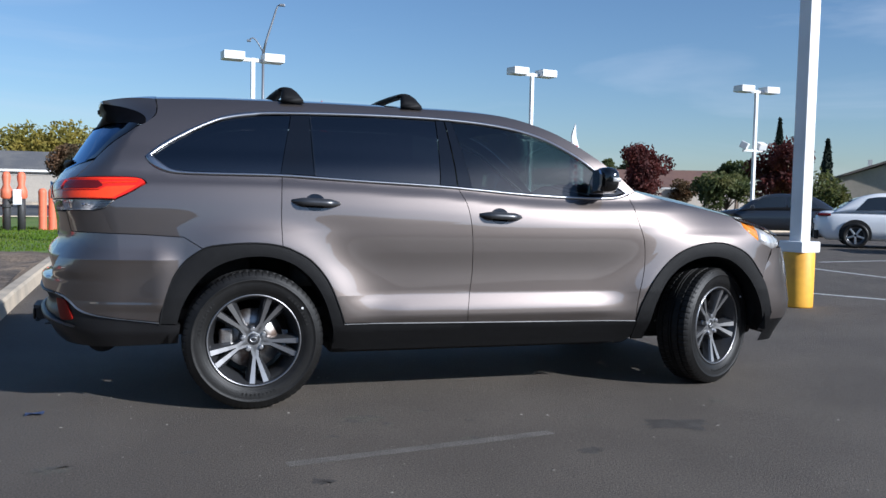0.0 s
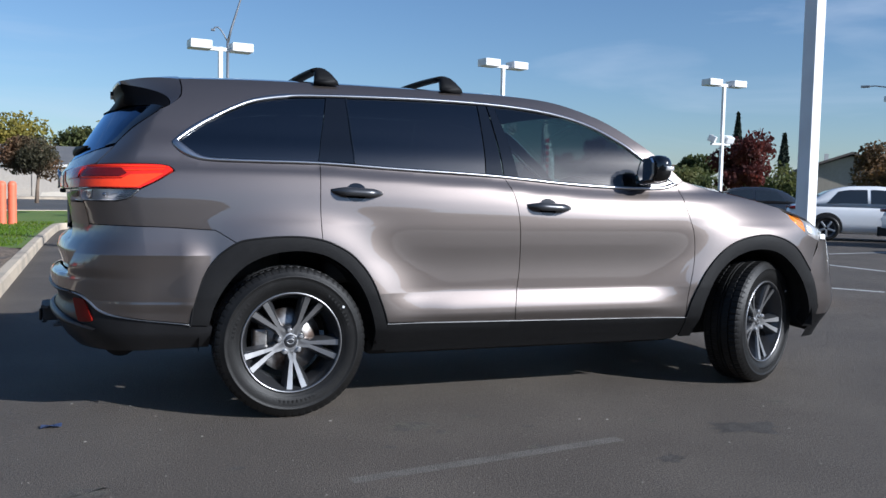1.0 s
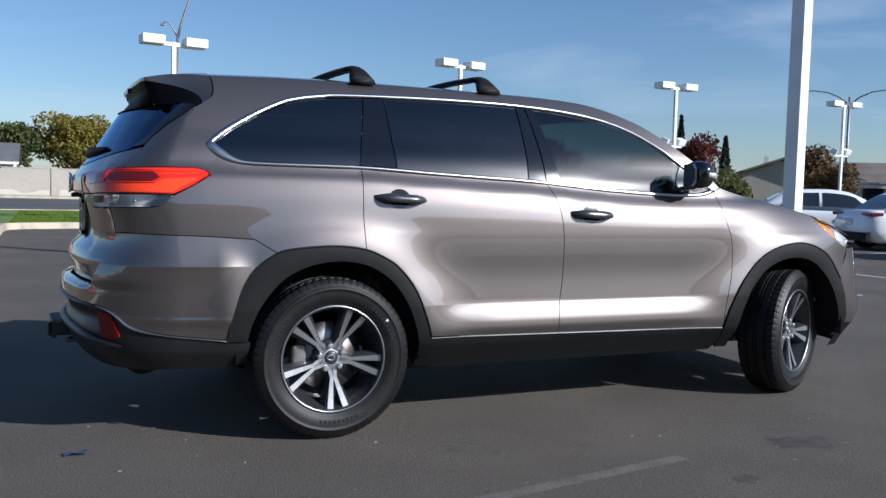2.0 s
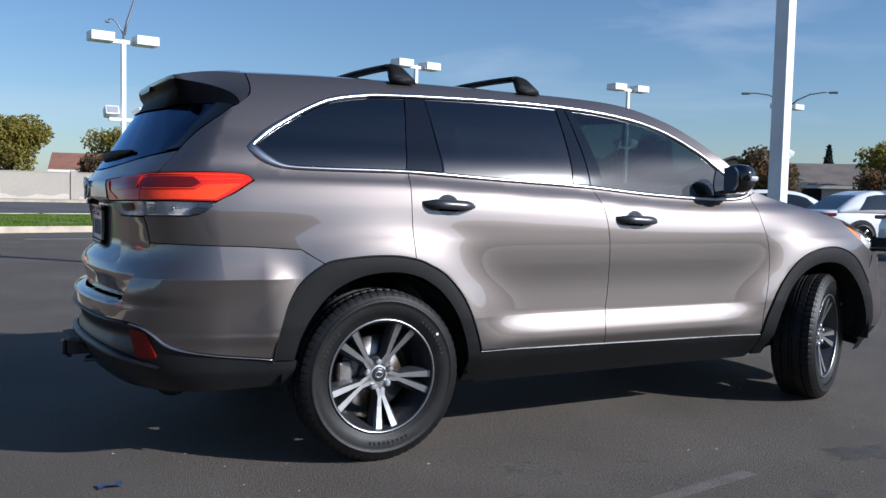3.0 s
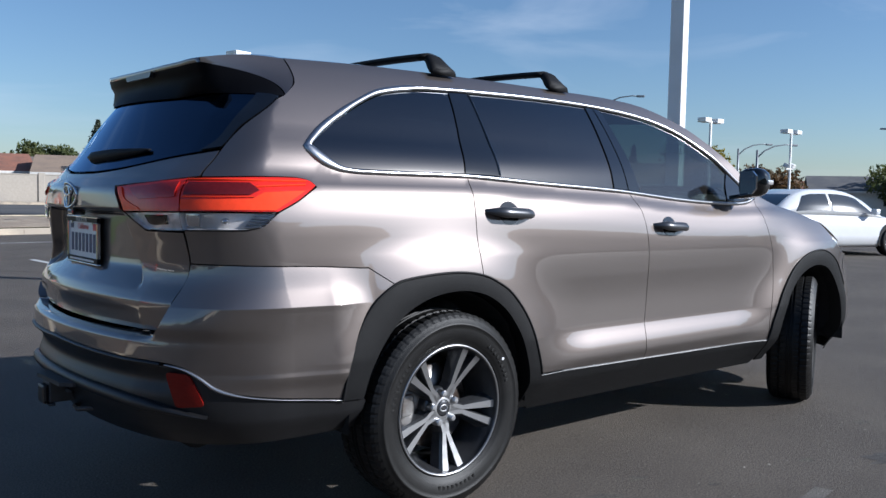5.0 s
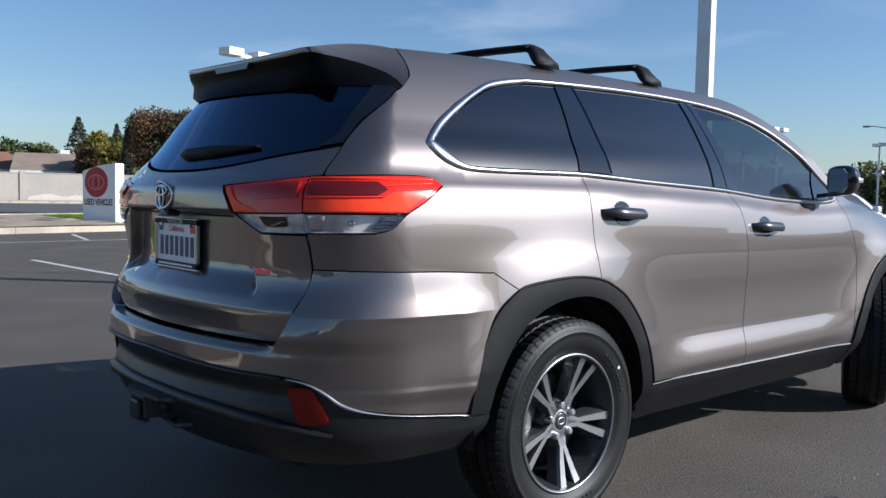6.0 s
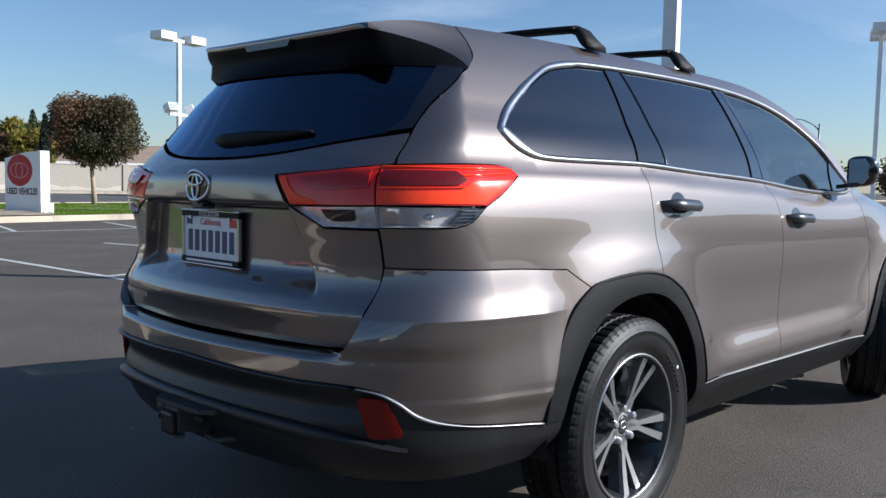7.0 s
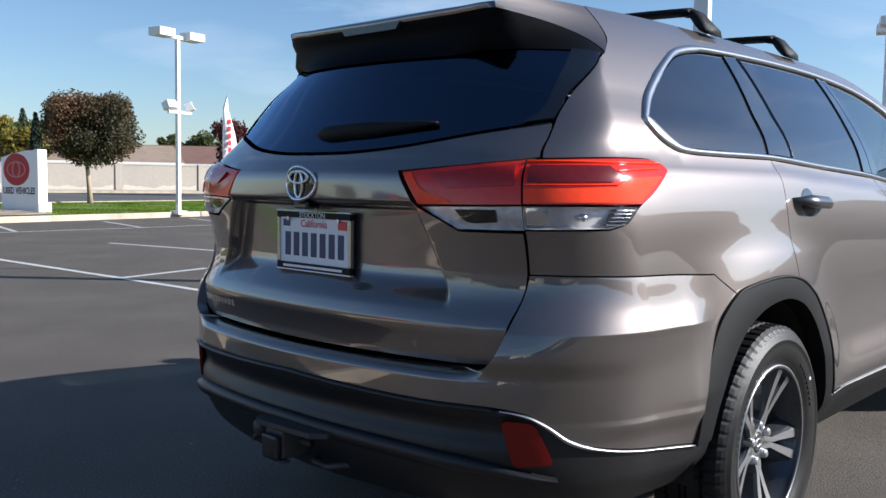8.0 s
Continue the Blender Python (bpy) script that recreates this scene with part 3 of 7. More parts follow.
ROOF_EDGE = [(-0.50, 1.652), (-0.13, 1.666), (0.40, 1.671), (1.0, 1.667), (1.30, 1.662), (1.523, 1.643), (1.70, 1.598), (1.868, 1.528), (2.068, 1.398), (2.19, 1.302), (2.299, 1.205)]
FENDER_TOP = [(2.299, 1.205), (2.42, 1.176), (2.60, 1.143), (2.80, 1.105), (3.00, 1.058)]
REAR_GAP = [(0.150, 1.237), (0.146, 1.19), (0.140, 1.03), (0.141, 0.93), (0.144, 0.868)]
MID_GAP = [(1.150, 1.193), (1.165, 1.165), (1.195, 1.09), (1.215, 0.97), (1.222, 0.84), (1.222, 0.71), (1.205, 0.58), (1.192, 0.50), (1.197, 0.437)]
FRONT_GAP = [(2.250, 1.182), (2.262, 1.13), (2.285, 1.03), (2.325, 0.90), (2.325, 0.75), (2.285, 0.58), (2.272, 0.50), (2.275, 0.424)]
ARCH_REAR_FORE = [(0.144, 0.868), (0.200, 0.848), (0.292, 0.795), (0.383, 0.690), (0.444, 0.555), (0.480, 0.452)]
ARCH_REAR_AFT = [(-0.262, 0.853), (-0.355, 0.783), (-0.418, 0.686), (-0.455, 0.580), (-0.475, 0.468)]
ARCH_REAR_TOP = [(-0.262, 0.853), (-0.20, 0.870), (-0.053, 0.884), (0.060, 0.882), (0.144, 0.868)]
ARCH_FRONT = [(2.275, 0.424), (2.305, 0.53), (2.40, 0.692), (2.54, 0.825), (2.70, 0.886), (2.88, 0.893), (3.06, 0.825), (3.19, 0.68)]
SEAM = [(-0.138, 0.932), (0.15, 0.930), (0.40, 0.925), (0.60, 0.914)]

# body side: quarter panel, rear pillar, roof rail and front pillar in one pressing
both("body_side", ring_of(
    side(*ROOF_EDGE[::-1]),
    side((-0.50, 1.652), (-0.492, 1.60), (-0.50, 1.555), (-0.525, 1.532)),
    [at_x(-0.525, 1.532), (0.215, 1.504), (0.085, 1.437), (-0.011, 1.378), (-0.072, 1.312), (-0.076, 1.212)],
    [(-0.076, 1.212), (0.325, 1.218), (0.395, 1.207), (0.420, 1.188)],
    [(0.420, 1.188), (0.35, 1.140), (0.275, 1.100), (0.22, 1.060), (0.145, 1.043)],
    [(0.145, 1.043), (-0.133, 1.040)],
    [(-0.133, 1.040), (-0.138, 0.932)],
    SEAM + [at_x(-0.36, 0.914)],
    [at_x(-0.36, 0.914), at_x(-0.262, 0.853)],
    side(*ARCH_REAR_TOP),
    side(*REAR_GAP[::-1]),
    side((0.150, 1.237), (-0.256, 1.237), (-0.385, 1.240), (-0.441, 1.250), (-0.503, 1.284), (-0.548, 1.327)),
    side(*WIN_TOP),
    side((2.256, 1.185), (2.299, 1.205))), PAINT, suv, lip=0.02)
both("rear_door", ring_of(
    side((0.150, 1.237), (0.546, 1.218), (1.058, 1.197), (1.150, 1.193)), side(*MID_GAP), side((1.197, 0.437), (0.480, 0.452)),
    side(*ARCH_REAR_FORE[::-1]), side(*REAR_GAP[::-1])), PAINT, suv, lip=0.02, grain=0.018, creases=(0.600, 0.494), fine=0.002)
both("front_door", ring_of(
    side((1.150, 1.193), (1.561, 1.162), (1.967, 1.148), (2.16, 1.156), (2.250, 1.182)), side(*FRONT_GAP), side((2.275, 0.424), (1.197, 0.437)), side(*MID_GAP[::-1])), PAINT, suv, lip=0.02, grain=0.018, creases=(0.600, 0.494), fine=0.002)
both("front_fender", ring_of(
    side((2.250, 1.182), (2.299, 1.205)), side(*FENDER_TOP), side((3.00, 1.058), (3.08, 0.980), (3.18, 0.908), (3.30, 0.860)), side((3.30, 0.860), (3.25, 0.77), (3.19, 0.68)), side(*ARCH_FRONT[::-1]), side(*FRONT_GAP[::-1])), PAINT, suv, lip=0.02)

# window band: trim, glass and black pillars
TRIM_LINE = ring_of(side(*WIN_TOP), side(*WIN_LOW), step=0.025)
for flip in (False, True):
    inner = shrink(TRIM_LINE, 0.008)
    wide = [0.015 + 0.018 * math.exp(-((p.x - 0.42) / 0.09) ** 2) + (0.007 if p.y > 1.45 and p.x < 0.9 else 0.0) for p in inner]
    strip("window_trim", inner, wide, 0.010, TRIM_SILVER, suv, label="polished chrome strip round the side windows", mirror=flip, closed=True)
top_z = curve(*[(x, z - 0.020) for x, z in WIN_TOP])
low_z = curve(*[(x, z + 0.019) for x, z in WIN_LOW[::-1]])


def window_ring(a_low, a_top, b_low, b_top, n=14):
    """A pane between two slanting edges, under the upper trim and over the lower one."""
    top = [(a_top + (b_top - a_top) * i / n, 0) for i in range(n + 1)]
    low = [(b_low + (a_low - b_low) * i / n, 0) for i in range(n + 1)]
    return ring_of(side(*[(x, top_z(x)) for x, _ in top]), side((b_top, top_z(b_top)), (b_low, low_z(b_low))), side(*[(x, low_z(x)) for x, _ in low]),
                   side((a_low, low_z(a_low)), (a_top, top_z(a_top))))


QUARTER = ring_of(side(*[(x, z) for x, z in ((-0.520, 1.326), (-0.440, 1.391), (-0.325, 1.458), (-0.220, 1.511), (-0.132, 1.545), (0.024, 1.573), (0.218, 1.586))]),
                  side((0.218, 1.586), (0.142, 1.256)), side((0.142, 1.256), (-0.256, 1.257), (-0.378, 1.260), (-0.430, 1.269), (-0.485, 1.298), (-0.520, 1.326)))
both("quarter_window", QUARTER, GLASS_DARK, suv, gap=0.0, proud=-0.004, lip=0.004, label="dark tinted privacy glass")
both("rear_pillar_cover", window_ring(0.144, 0.222, 0.322, 0.322), GLOSS_BLACK, suv, gap=0.0, proud=0.001)
both("rear_door_window", window_ring(0.330, 0.330, 1.040, 1.066), GLASS_DARK, suv, gap=0.0, proud=-0.004, lip=0.004, label="dark tinted privacy glass")
both("centre_pillar_cover", window_ring(1.044, 1.070, 1.142, 1.118), GLOSS_BLACK, suv, gap=0.0, proud=0.001)
both("front_pillar_cover", window_ring(1.150, 1.126, 1.232, 1.166), GLOSS_BLACK, suv, gap=0.0, proud=0.001)
both("front_door_window", ring_of(
    side(*[(x, top_z(x)) for x in (1.170, 1.356, 1.52, 1.66, 1.78, 1.88, 1.96, 2.03)]), side((2.03, top_z(2.03)), (1.99, 1.24), (1.98, low_z(1.98))),
    side(*[(x, low_z(x)) for x in (1.98, 1.75, 1.56, 1.4, 1.236)]), side((1.236, low_z(1.236)), (1.170, top_z(1.170)))), GLASS_FRONT, suv, gap=0.0, proud=-0.004, lip=0.004, label="lightly tinted glass")
both("mirror_sail", ring_of(side(*[(x, top_z(x)) for x in (2.035, 2.09, 2.15, 2.20)]), side((2.20, top_z(2.20)), (2.215, 1.195)), side((2.215, 1.195), (2.14, 1.174), (1.985, low_z(1.985))),
                            side((1.985, low_z(1.985)), (1.995, 1.24), (2.035, top_z(2.035)))), GLOSS_BLACK, suv, gap=0.0, proud=0.001)
for flip in (False, True):
    strip("pillar_bead", [at_x(0.326 + 0.0 * k, low_z(0.326) + (top_z(0.326) - low_z(0.326)) * k / 8) for k in range(9)], 0.010, 0.006, GLOSS_BLACK, suv, mirror=flip)

# sills and arch cladding
SILL_LINE = shader("grey_sill_edge", (0.22, 0.22, 0.22), 0.5, 0.3, vary=0.3, scale=7.0)
both("sill_cover", ring_of(side((0.480, 0.452), (1.197, 0.437)), side((1.197, 0.437), (2.275, 0.424)), side((2.275, 0.424), (2.285, 0.33), (2.25, 0.285)), side((2.25, 0.285), (0.50, 0.285)), side((0.50, 0.285), (0.485, 0.36), (0.480, 0.452))),
     PLASTIC, suv, proud=0.004, lip=0.05, label="matt black plastic sill")
for flip in (False, True):
    strip("sill_bead", [at_x(0.48 + 1.79 * k / 40, 0.447 - 0.024 * k / 40) for k in range(41)], 0.0035, 0.006, SILL_LINE, suv, label="thin pale line along the sill", mirror=flip)
ARCH_INNER_REAR = [(0.425, 0.30), (0.418, 0.42), (0.365, 0.585), (0.286, 0.705), (0.186, 0.780), (0.070, 0.813), (-0.052, 0.810), (-0.150, 0.784), (-0.240, 0.732), (-0.320, 0.640), (-0.365, 0.555), (-0.390, 0.465)]
both("rear_arch_cladding", ring_of(side(*(ARCH_REAR_AFT[::-1] + ARCH_REAR_TOP[1:-1] + ARCH_REAR_FORE)), side((0.480, 0.452), (0.492, 0.37), (0.50, 0.30)), side((0.50, 0.30), (0.425, 0.30)),
                                   side(*ARCH_INNER_REAR), side((-0.390, 0.465), (-0.475, 0.468))),
     PLASTIC, suv, proud=0.006, lip=0.075, label="matt black plastic wheel arch")
ARCH_INNER_FRONT = [(3.235, 0.32), (3.215, 0.42), (3.155, 0.565), (3.06, 0.695), (2.92, 0.790), (2.75, 0.812), (2.59, 0.765), (2.47, 0.665), (2.395, 0.52), (2.37, 0.40), (2.37, 0.30)]
both("front_arch_cladding", ring_of(side(*(ARCH_FRONT + [(3.262, 0.53), (3.295, 0.40)])), side((3.295, 0.40), (3.30, 0.32)), side((3.30, 0.32), (3.235, 0.32)), side(*ARCH_INNER_FRONT), side((2.37, 0.30), (2.285, 0.30)),
                                    side((2.285, 0.30), (2.275, 0.424))), PLASTIC, suv, proud=0.006, lip=0.075, label="matt black plastic wheel arch")

for flip in (False, True):
    for line in (ARCH_REAR_AFT[::-1] + ARCH_REAR_TOP[1:-1] + ARCH_REAR_FORE, ARCH_FRONT):
        strip("arch_edge", [p + Vector((0, 0)) for p in spline(side(*line), 0.03)], 0.010, 0.011, PLASTIC, suv, mirror=flip)

# rear bumper: painted upper part, black lower part
BUMP_LOW = [(-0.90, 0.632), (-0.45, 0.620), (-0.19, 0.616), (-0.075, 0.602), (-0.012, 0.575), (0.045, 0.540), (0.125, 0.518), (0.30, 0.496), (0.50, 0.476), tuple(at_x(-0.475, 0.468))]
bump_right = (spline([Vector((-0.90, 0.697)), Vector((-0.45, 0.700)), Vector((-0.265, 0.703)), Vector((-0.208, 0.707)), Vector((-0.174, 0.745)), Vector((-0.158, 0.824)), Vector((-0.138, 0.932))])[:-1]
              + spline([Vector(p) for p in SEAM] + [at_x(-0.36, 0.914)])[:-1] + spline([at_x(-0.36, 0.914), at_x(-0.262, 0.853)])[:-1]
              + spline(side(*ARCH_REAR_AFT))[:-1] + spline([Vector(p) for p in BUMP_LOW[::-1]]))
panel("rear_bumper", whole(bump_right), PAINT, suv, f=bumper_skin, lip=0.03, grain=0.006, creases=(0.796, 0.5665), fine=0.0012)
low_right = (spline([Vector(p) for p in BUMP_LOW])[:-1] + spline([at_x(-0.475, 0.468), at_x(-0.372, 0.458)])[:-1] + spline([at_x(-0.372, 0.458), at_x(-0.385, 0.35)])[:-1] + spline([at_x(-0.385, 0.35), Vector((0.2, 0.335)), Vector((-0.1, 0.33)), Vector((-0.5, 0.325)), Vector((-0.90, 0.325))]))
panel("lower_bumper_cover", whole(low_right), BUMPER_PLASTIC, suv, f=lower_skin, proud=-0.004, lip=0.05, grain=0.016, label="matt black plastic lower bumper")
bead = spline([Vector(p) for p in BUMP_LOW])
bead_full = [Vector((-2 * SPAN - p.x, p.y)) for p in reversed(bead)][:-1] + bead
for flip in (False, True):
    line = [p + Vector((0, -0.004)) for p in bead if p.x > -0.17]
    # silver, and widest at the corner, to paint in the highlight along the edge
    strip("bumper_bead", line, [0.003 + 0.009 * math.exp(-((p.x - 0.04) / 0.11) ** 2) for p in line], 0.007, SATIN, suv, f=bumper_skin, label="bumper edge line with its highlight put in as satin silver", mirror=flip)
strip("bumper_edge", [p + Vector((0, -0.006)) for p in bead_full if abs(p.x + 0.9) < 0.735], 0.012, 0.010, BUMPER_PLASTIC, suv, f=bumper_skin)
skirt = spline([Vector((-0.90, 0.487)), Vector((-0.5, 0.480)), Vector((-0.22, 0.466)), Vector((-0.10, 0.455)), Vector((0.0, 0.445))])
skirt_width = [0.042 * max(0.06, 1 - max(0.0, (p.x + 0.28) / 0.28)) for p in skirt]
skirt_width = skirt_width[::-1][:-1] + skirt_width
strip("bumper_skirt_bead", [Vector((-2 * SPAN - p.x, p.y)) for p in reversed(skirt)][:-1] + skirt, skirt_width, 0.020, BUMPER_PLASTIC, suv)
both("reflector", ring_of([(-0.150, 0.577), (-0.145, 0.584), (-0.135, 0.587)], [(-0.135, 0.587), (-0.070, 0.584), (-0.050, 0.578), (-0.040, 0.566)], [(-0.040, 0.566), (-0.022, 0.528), (-0.008, 0.492)], [(-0.008, 0.492), (-0.009, 0.482), (-0.018, 0.477)], [(-0.018, 0.477), (-0.115, 0.471), (-0.128, 0.476)], [(-0.128, 0.476), (-0.140, 0.525), (-0.150, 0.577)]), LENS_REFLECTOR, suv, f=bumper_skin, proud=0.004, lip=0.01, label="dark red reflector")

# tailgate: pressed lower panel, glass, spoiler
HATCH_SIDE = [(-0.200, 0.710), (-0.170, 0.745), (-0.155, 0.824), (-0.140, 0.932), (-0.137, 1.036)]
hatch_right = (spline([Vector((-0.90, 0.703)), Vector((-0.45, 0.705)), Vector((-0.265, 0.706)), Vector((-0.200, 0.710))])[:-1] + spline([Vector(p) for p in HATCH_SIDE])[:-1]
               + spline([Vector((-0.137, 1.036)), Vector((-0.325, 1.036))])[:-1] + spline([Vector((-0.325, 1.036)), Vector((-0.37, 1.058)), Vector((-0.445, 1.090))])[:-1] + spline([Vector((-0.445, 1.090)), Vector((-0.50, 1.176))])[:-1]
               + spline([Vector((-0.50, 1.176)), Vector((-0.30, 1.192)), Vector((-0.080, 1.212))])[:-1] + spline([Vector((-0.080, 1.212)), Vector((-0.079, 1.260)), Vector((-0.079, 1.306))])[:-1]
               + spline([Vector((-0.079, 1.306)), Vector((-0.28, 1.279)), Vector((-0.52, 1.243)), Vector((-0.72, 1.227)), Vector((-0.90, 1.224))]))
tailgate = panel("tailgate", whole(hatch_right), PAINT, suv, f=hatch_skin, lip=0.03, gap=0.0045, grain=0.0065)
# the chrome lettering low on the far side of the tailgate, as plain bars
for k in range(10):
    mark = -2 * SPAN + 0.262 + 0.026 * k
    strip("badge_bar", [Vector((mark, 0.760)), Vector((mark, 0.770)), Vector((mark, 0.780))], 0.013, 0.005, CHROME, tailgate, f=hatch_skin, label="small chrome badge bar")
glass_right = (spline([Vector((-0.90, 1.227)), Vector((-0.72, 1.230)), Vector((-0.52, 1.246)), Vector((-0.28, 1.282)), Vector((-0.079, 1.309))])[:-1]
               + spline([Vector((-0.079, 1.309)), Vector((-0.017, 1.378)), Vector((0.078, 1.434)), Vector((0.205, 1.499))])[:-1] + spline([Vector((0.205, 1.499)), Vector((0.10, 1.514))])[:-1] + spline([Vector((0.10, 1.514)), Vector((-0.30, 1.516)), Vector((-0.90, 1.502))]))
panel("rear_window", whole(glass_right), GLASS_REAR, tailgate, lip=0.006, gap=0.004, proud=-0.003, label="dark tinted rear window")
both("window_border", ring_of([(-0.185, 1.300), (-0.079, 1.313)], [(-0.079, 1.313), (-0.018, 1.380), (0.077, 1.436), (0.203, 1.501)], [(0.203, 1.501), (0.10, 1.508), (-0.02, 1.512)], [(-0.02, 1.512), (-0.03, 1.49), (-0.065, 1.42), (-0.115, 1.345), (-0.185, 1.300)]),
     GLOSS_BLACK, tailgate, proud=0.002, lip=0.006, label="gloss black side border")

# the spoiler: a lip across the top, and at each end a cheek that sweeps forwards and down to the roof seam
top_of = curve((0.0, 1.690), (0.30, 1.684), (0.44, 1.670), (0.54, 1.652))
tip_x = curve((0.0, -0.818), (0.20, -0.812), (0.34, -0.798), (0.43, -0.778), (0.46, -0.762))
tip_z = curve((0.0, 1.618), (0.30, 1.624), (0.43, 1.632), (0.46, 1.632))
root_z = curve((0.0, 1.492), (0.30, 1.496), (0.44, 1.512), (0.60, 1.512))
LIP_END = 0.435


def bezier(a, q, c, u):
    return a * (1 - u) ** 2 + q * (2 * u * (1 - u)) + c * u * u


def cheek_top(u):
    """From the roof seam back to the lip's end."""
    a = skin(*at_x(-0.503, 1.648))
    return a.lerp(Vector((tip_x(LIP_END), -LIP_END, tip_z(LIP_END))), u) + Vector((0, 0, 0.012 * math.sin(math.pi * u)))


def cheek_foot(u):
    """The cheek's lower edge, from the foot of the seam to the lip's end."""
    return bezier(Vector((tip_x(LIP_END) + 0.004, -LIP_END, tip_z(LIP_END) - 0.016)), Vector((-0.520, -0.540, 1.586)), Vector((-0.556, -0.640, 1.503)), 1 - u)


seam_run = spline([Vector(p) for p in ((-0.503, 1.648), (-0.496, 1.60), (-0.504, 1.556), (-0.552, 1.506))], 0.008)
for sg in (1, -1):
    rows = []
    for j in range(17):
        u = j / 16
        row = []
        for i in range(9):
            v = i / 8
            w = seam_run[int(round((len(seam_run) - 1) * v))]
            on_seam = skin(*at_x(w.x, w.y))
            straight = cheek_top(0).lerp(cheek_foot(0), v)
            q = cheek_top(u).lerp(cheek_foot(u), v) + (on_seam - straight) * (1 - u) ** 1.5
            row.append((q.x, q.y * sg, q.z))
        rows.append(row)
    loft("spoiler_cheek", rows, PAINT, tailgate, "body-coloured end of the spoiler", closed=False)

top_secs, under_secs = [], []
steps = [-LIP_END + 2 * LIP_END * k / 40 for k in range(41)]
for y in steps:
    a = abs(y)
    tx, tz, rz, fz = tip_x(a), tip_z(a), root_z(a), top_of(a)
    top_secs.append([(-0.500 + (tx + 0.500) * j / 8, y, fz + (tz - fz) * (j / 8) ** 1.6) for j in range(9)] + [(tx - 0.002, y, tz - 0.005), (tx + 0.002, y, tz - 0.016)])
    sx = tail_x(y, rz) - 0.004
    under_secs.append([(tx + 0.002, y, tz - 0.015), (tx + 0.008, y, tz - 0.040), (tx + 0.022, y, tz - 0.062), (tx + (sx - tx) * 0.45, y, rz + 0.012), (sx, y, rz)])
for sg in (1, -1):
    edge_top = [cheek_top(j / 8) for j in range(9)]
    end = [(p.x, p.y * sg, p.z) for p in edge_top] + [(tip_x(LIP_END) - 0.002, -LIP_END * sg, tip_z(LIP_END) - 0.005), (tip_x(LIP_END) + 0.002, -LIP_END * sg, tip_z(LIP_END) - 0.016)]
    wing = []
    for k in range(1, 11):
        u = k / 10
        e = cheek_foot(1 - u)
        r = skin(-0.245 + 0.445 * u, 1.512 - 0.009 * u)
        wing.append([(q.x, q.y * sg, q.z) for q in (e, e.lerp(r, 0.25) + Vector((0.012 * (1 - u), 0, 0)), e.lerp(r, 0.5) + Vector((0.016 * (1 - u), 0, 0)), e.lerp(r, 0.75) + Vector((0.010 * (1 - u), 0, 0)), r)])
    if sg > 0:
        top_secs = [end] + top_secs
        under_secs = wing[::-1] + under_secs
    else:
        top_secs = top_secs + [end]
        under_secs = under_secs + wing
spoiler = loft("spoiler", top_secs, PAINT, tailgate, "body-coloured roof spoiler", closed=False)
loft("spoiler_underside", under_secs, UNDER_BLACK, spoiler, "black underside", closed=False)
part("brake_lamp", prism([(-0.125, 1.606), (0.125, 1.606), (0.110, 1.586), (-0.110, 1.586)], -0.824, -0.800, "x"), BRAKE_LENS, spoiler, "clear high brake lamp")

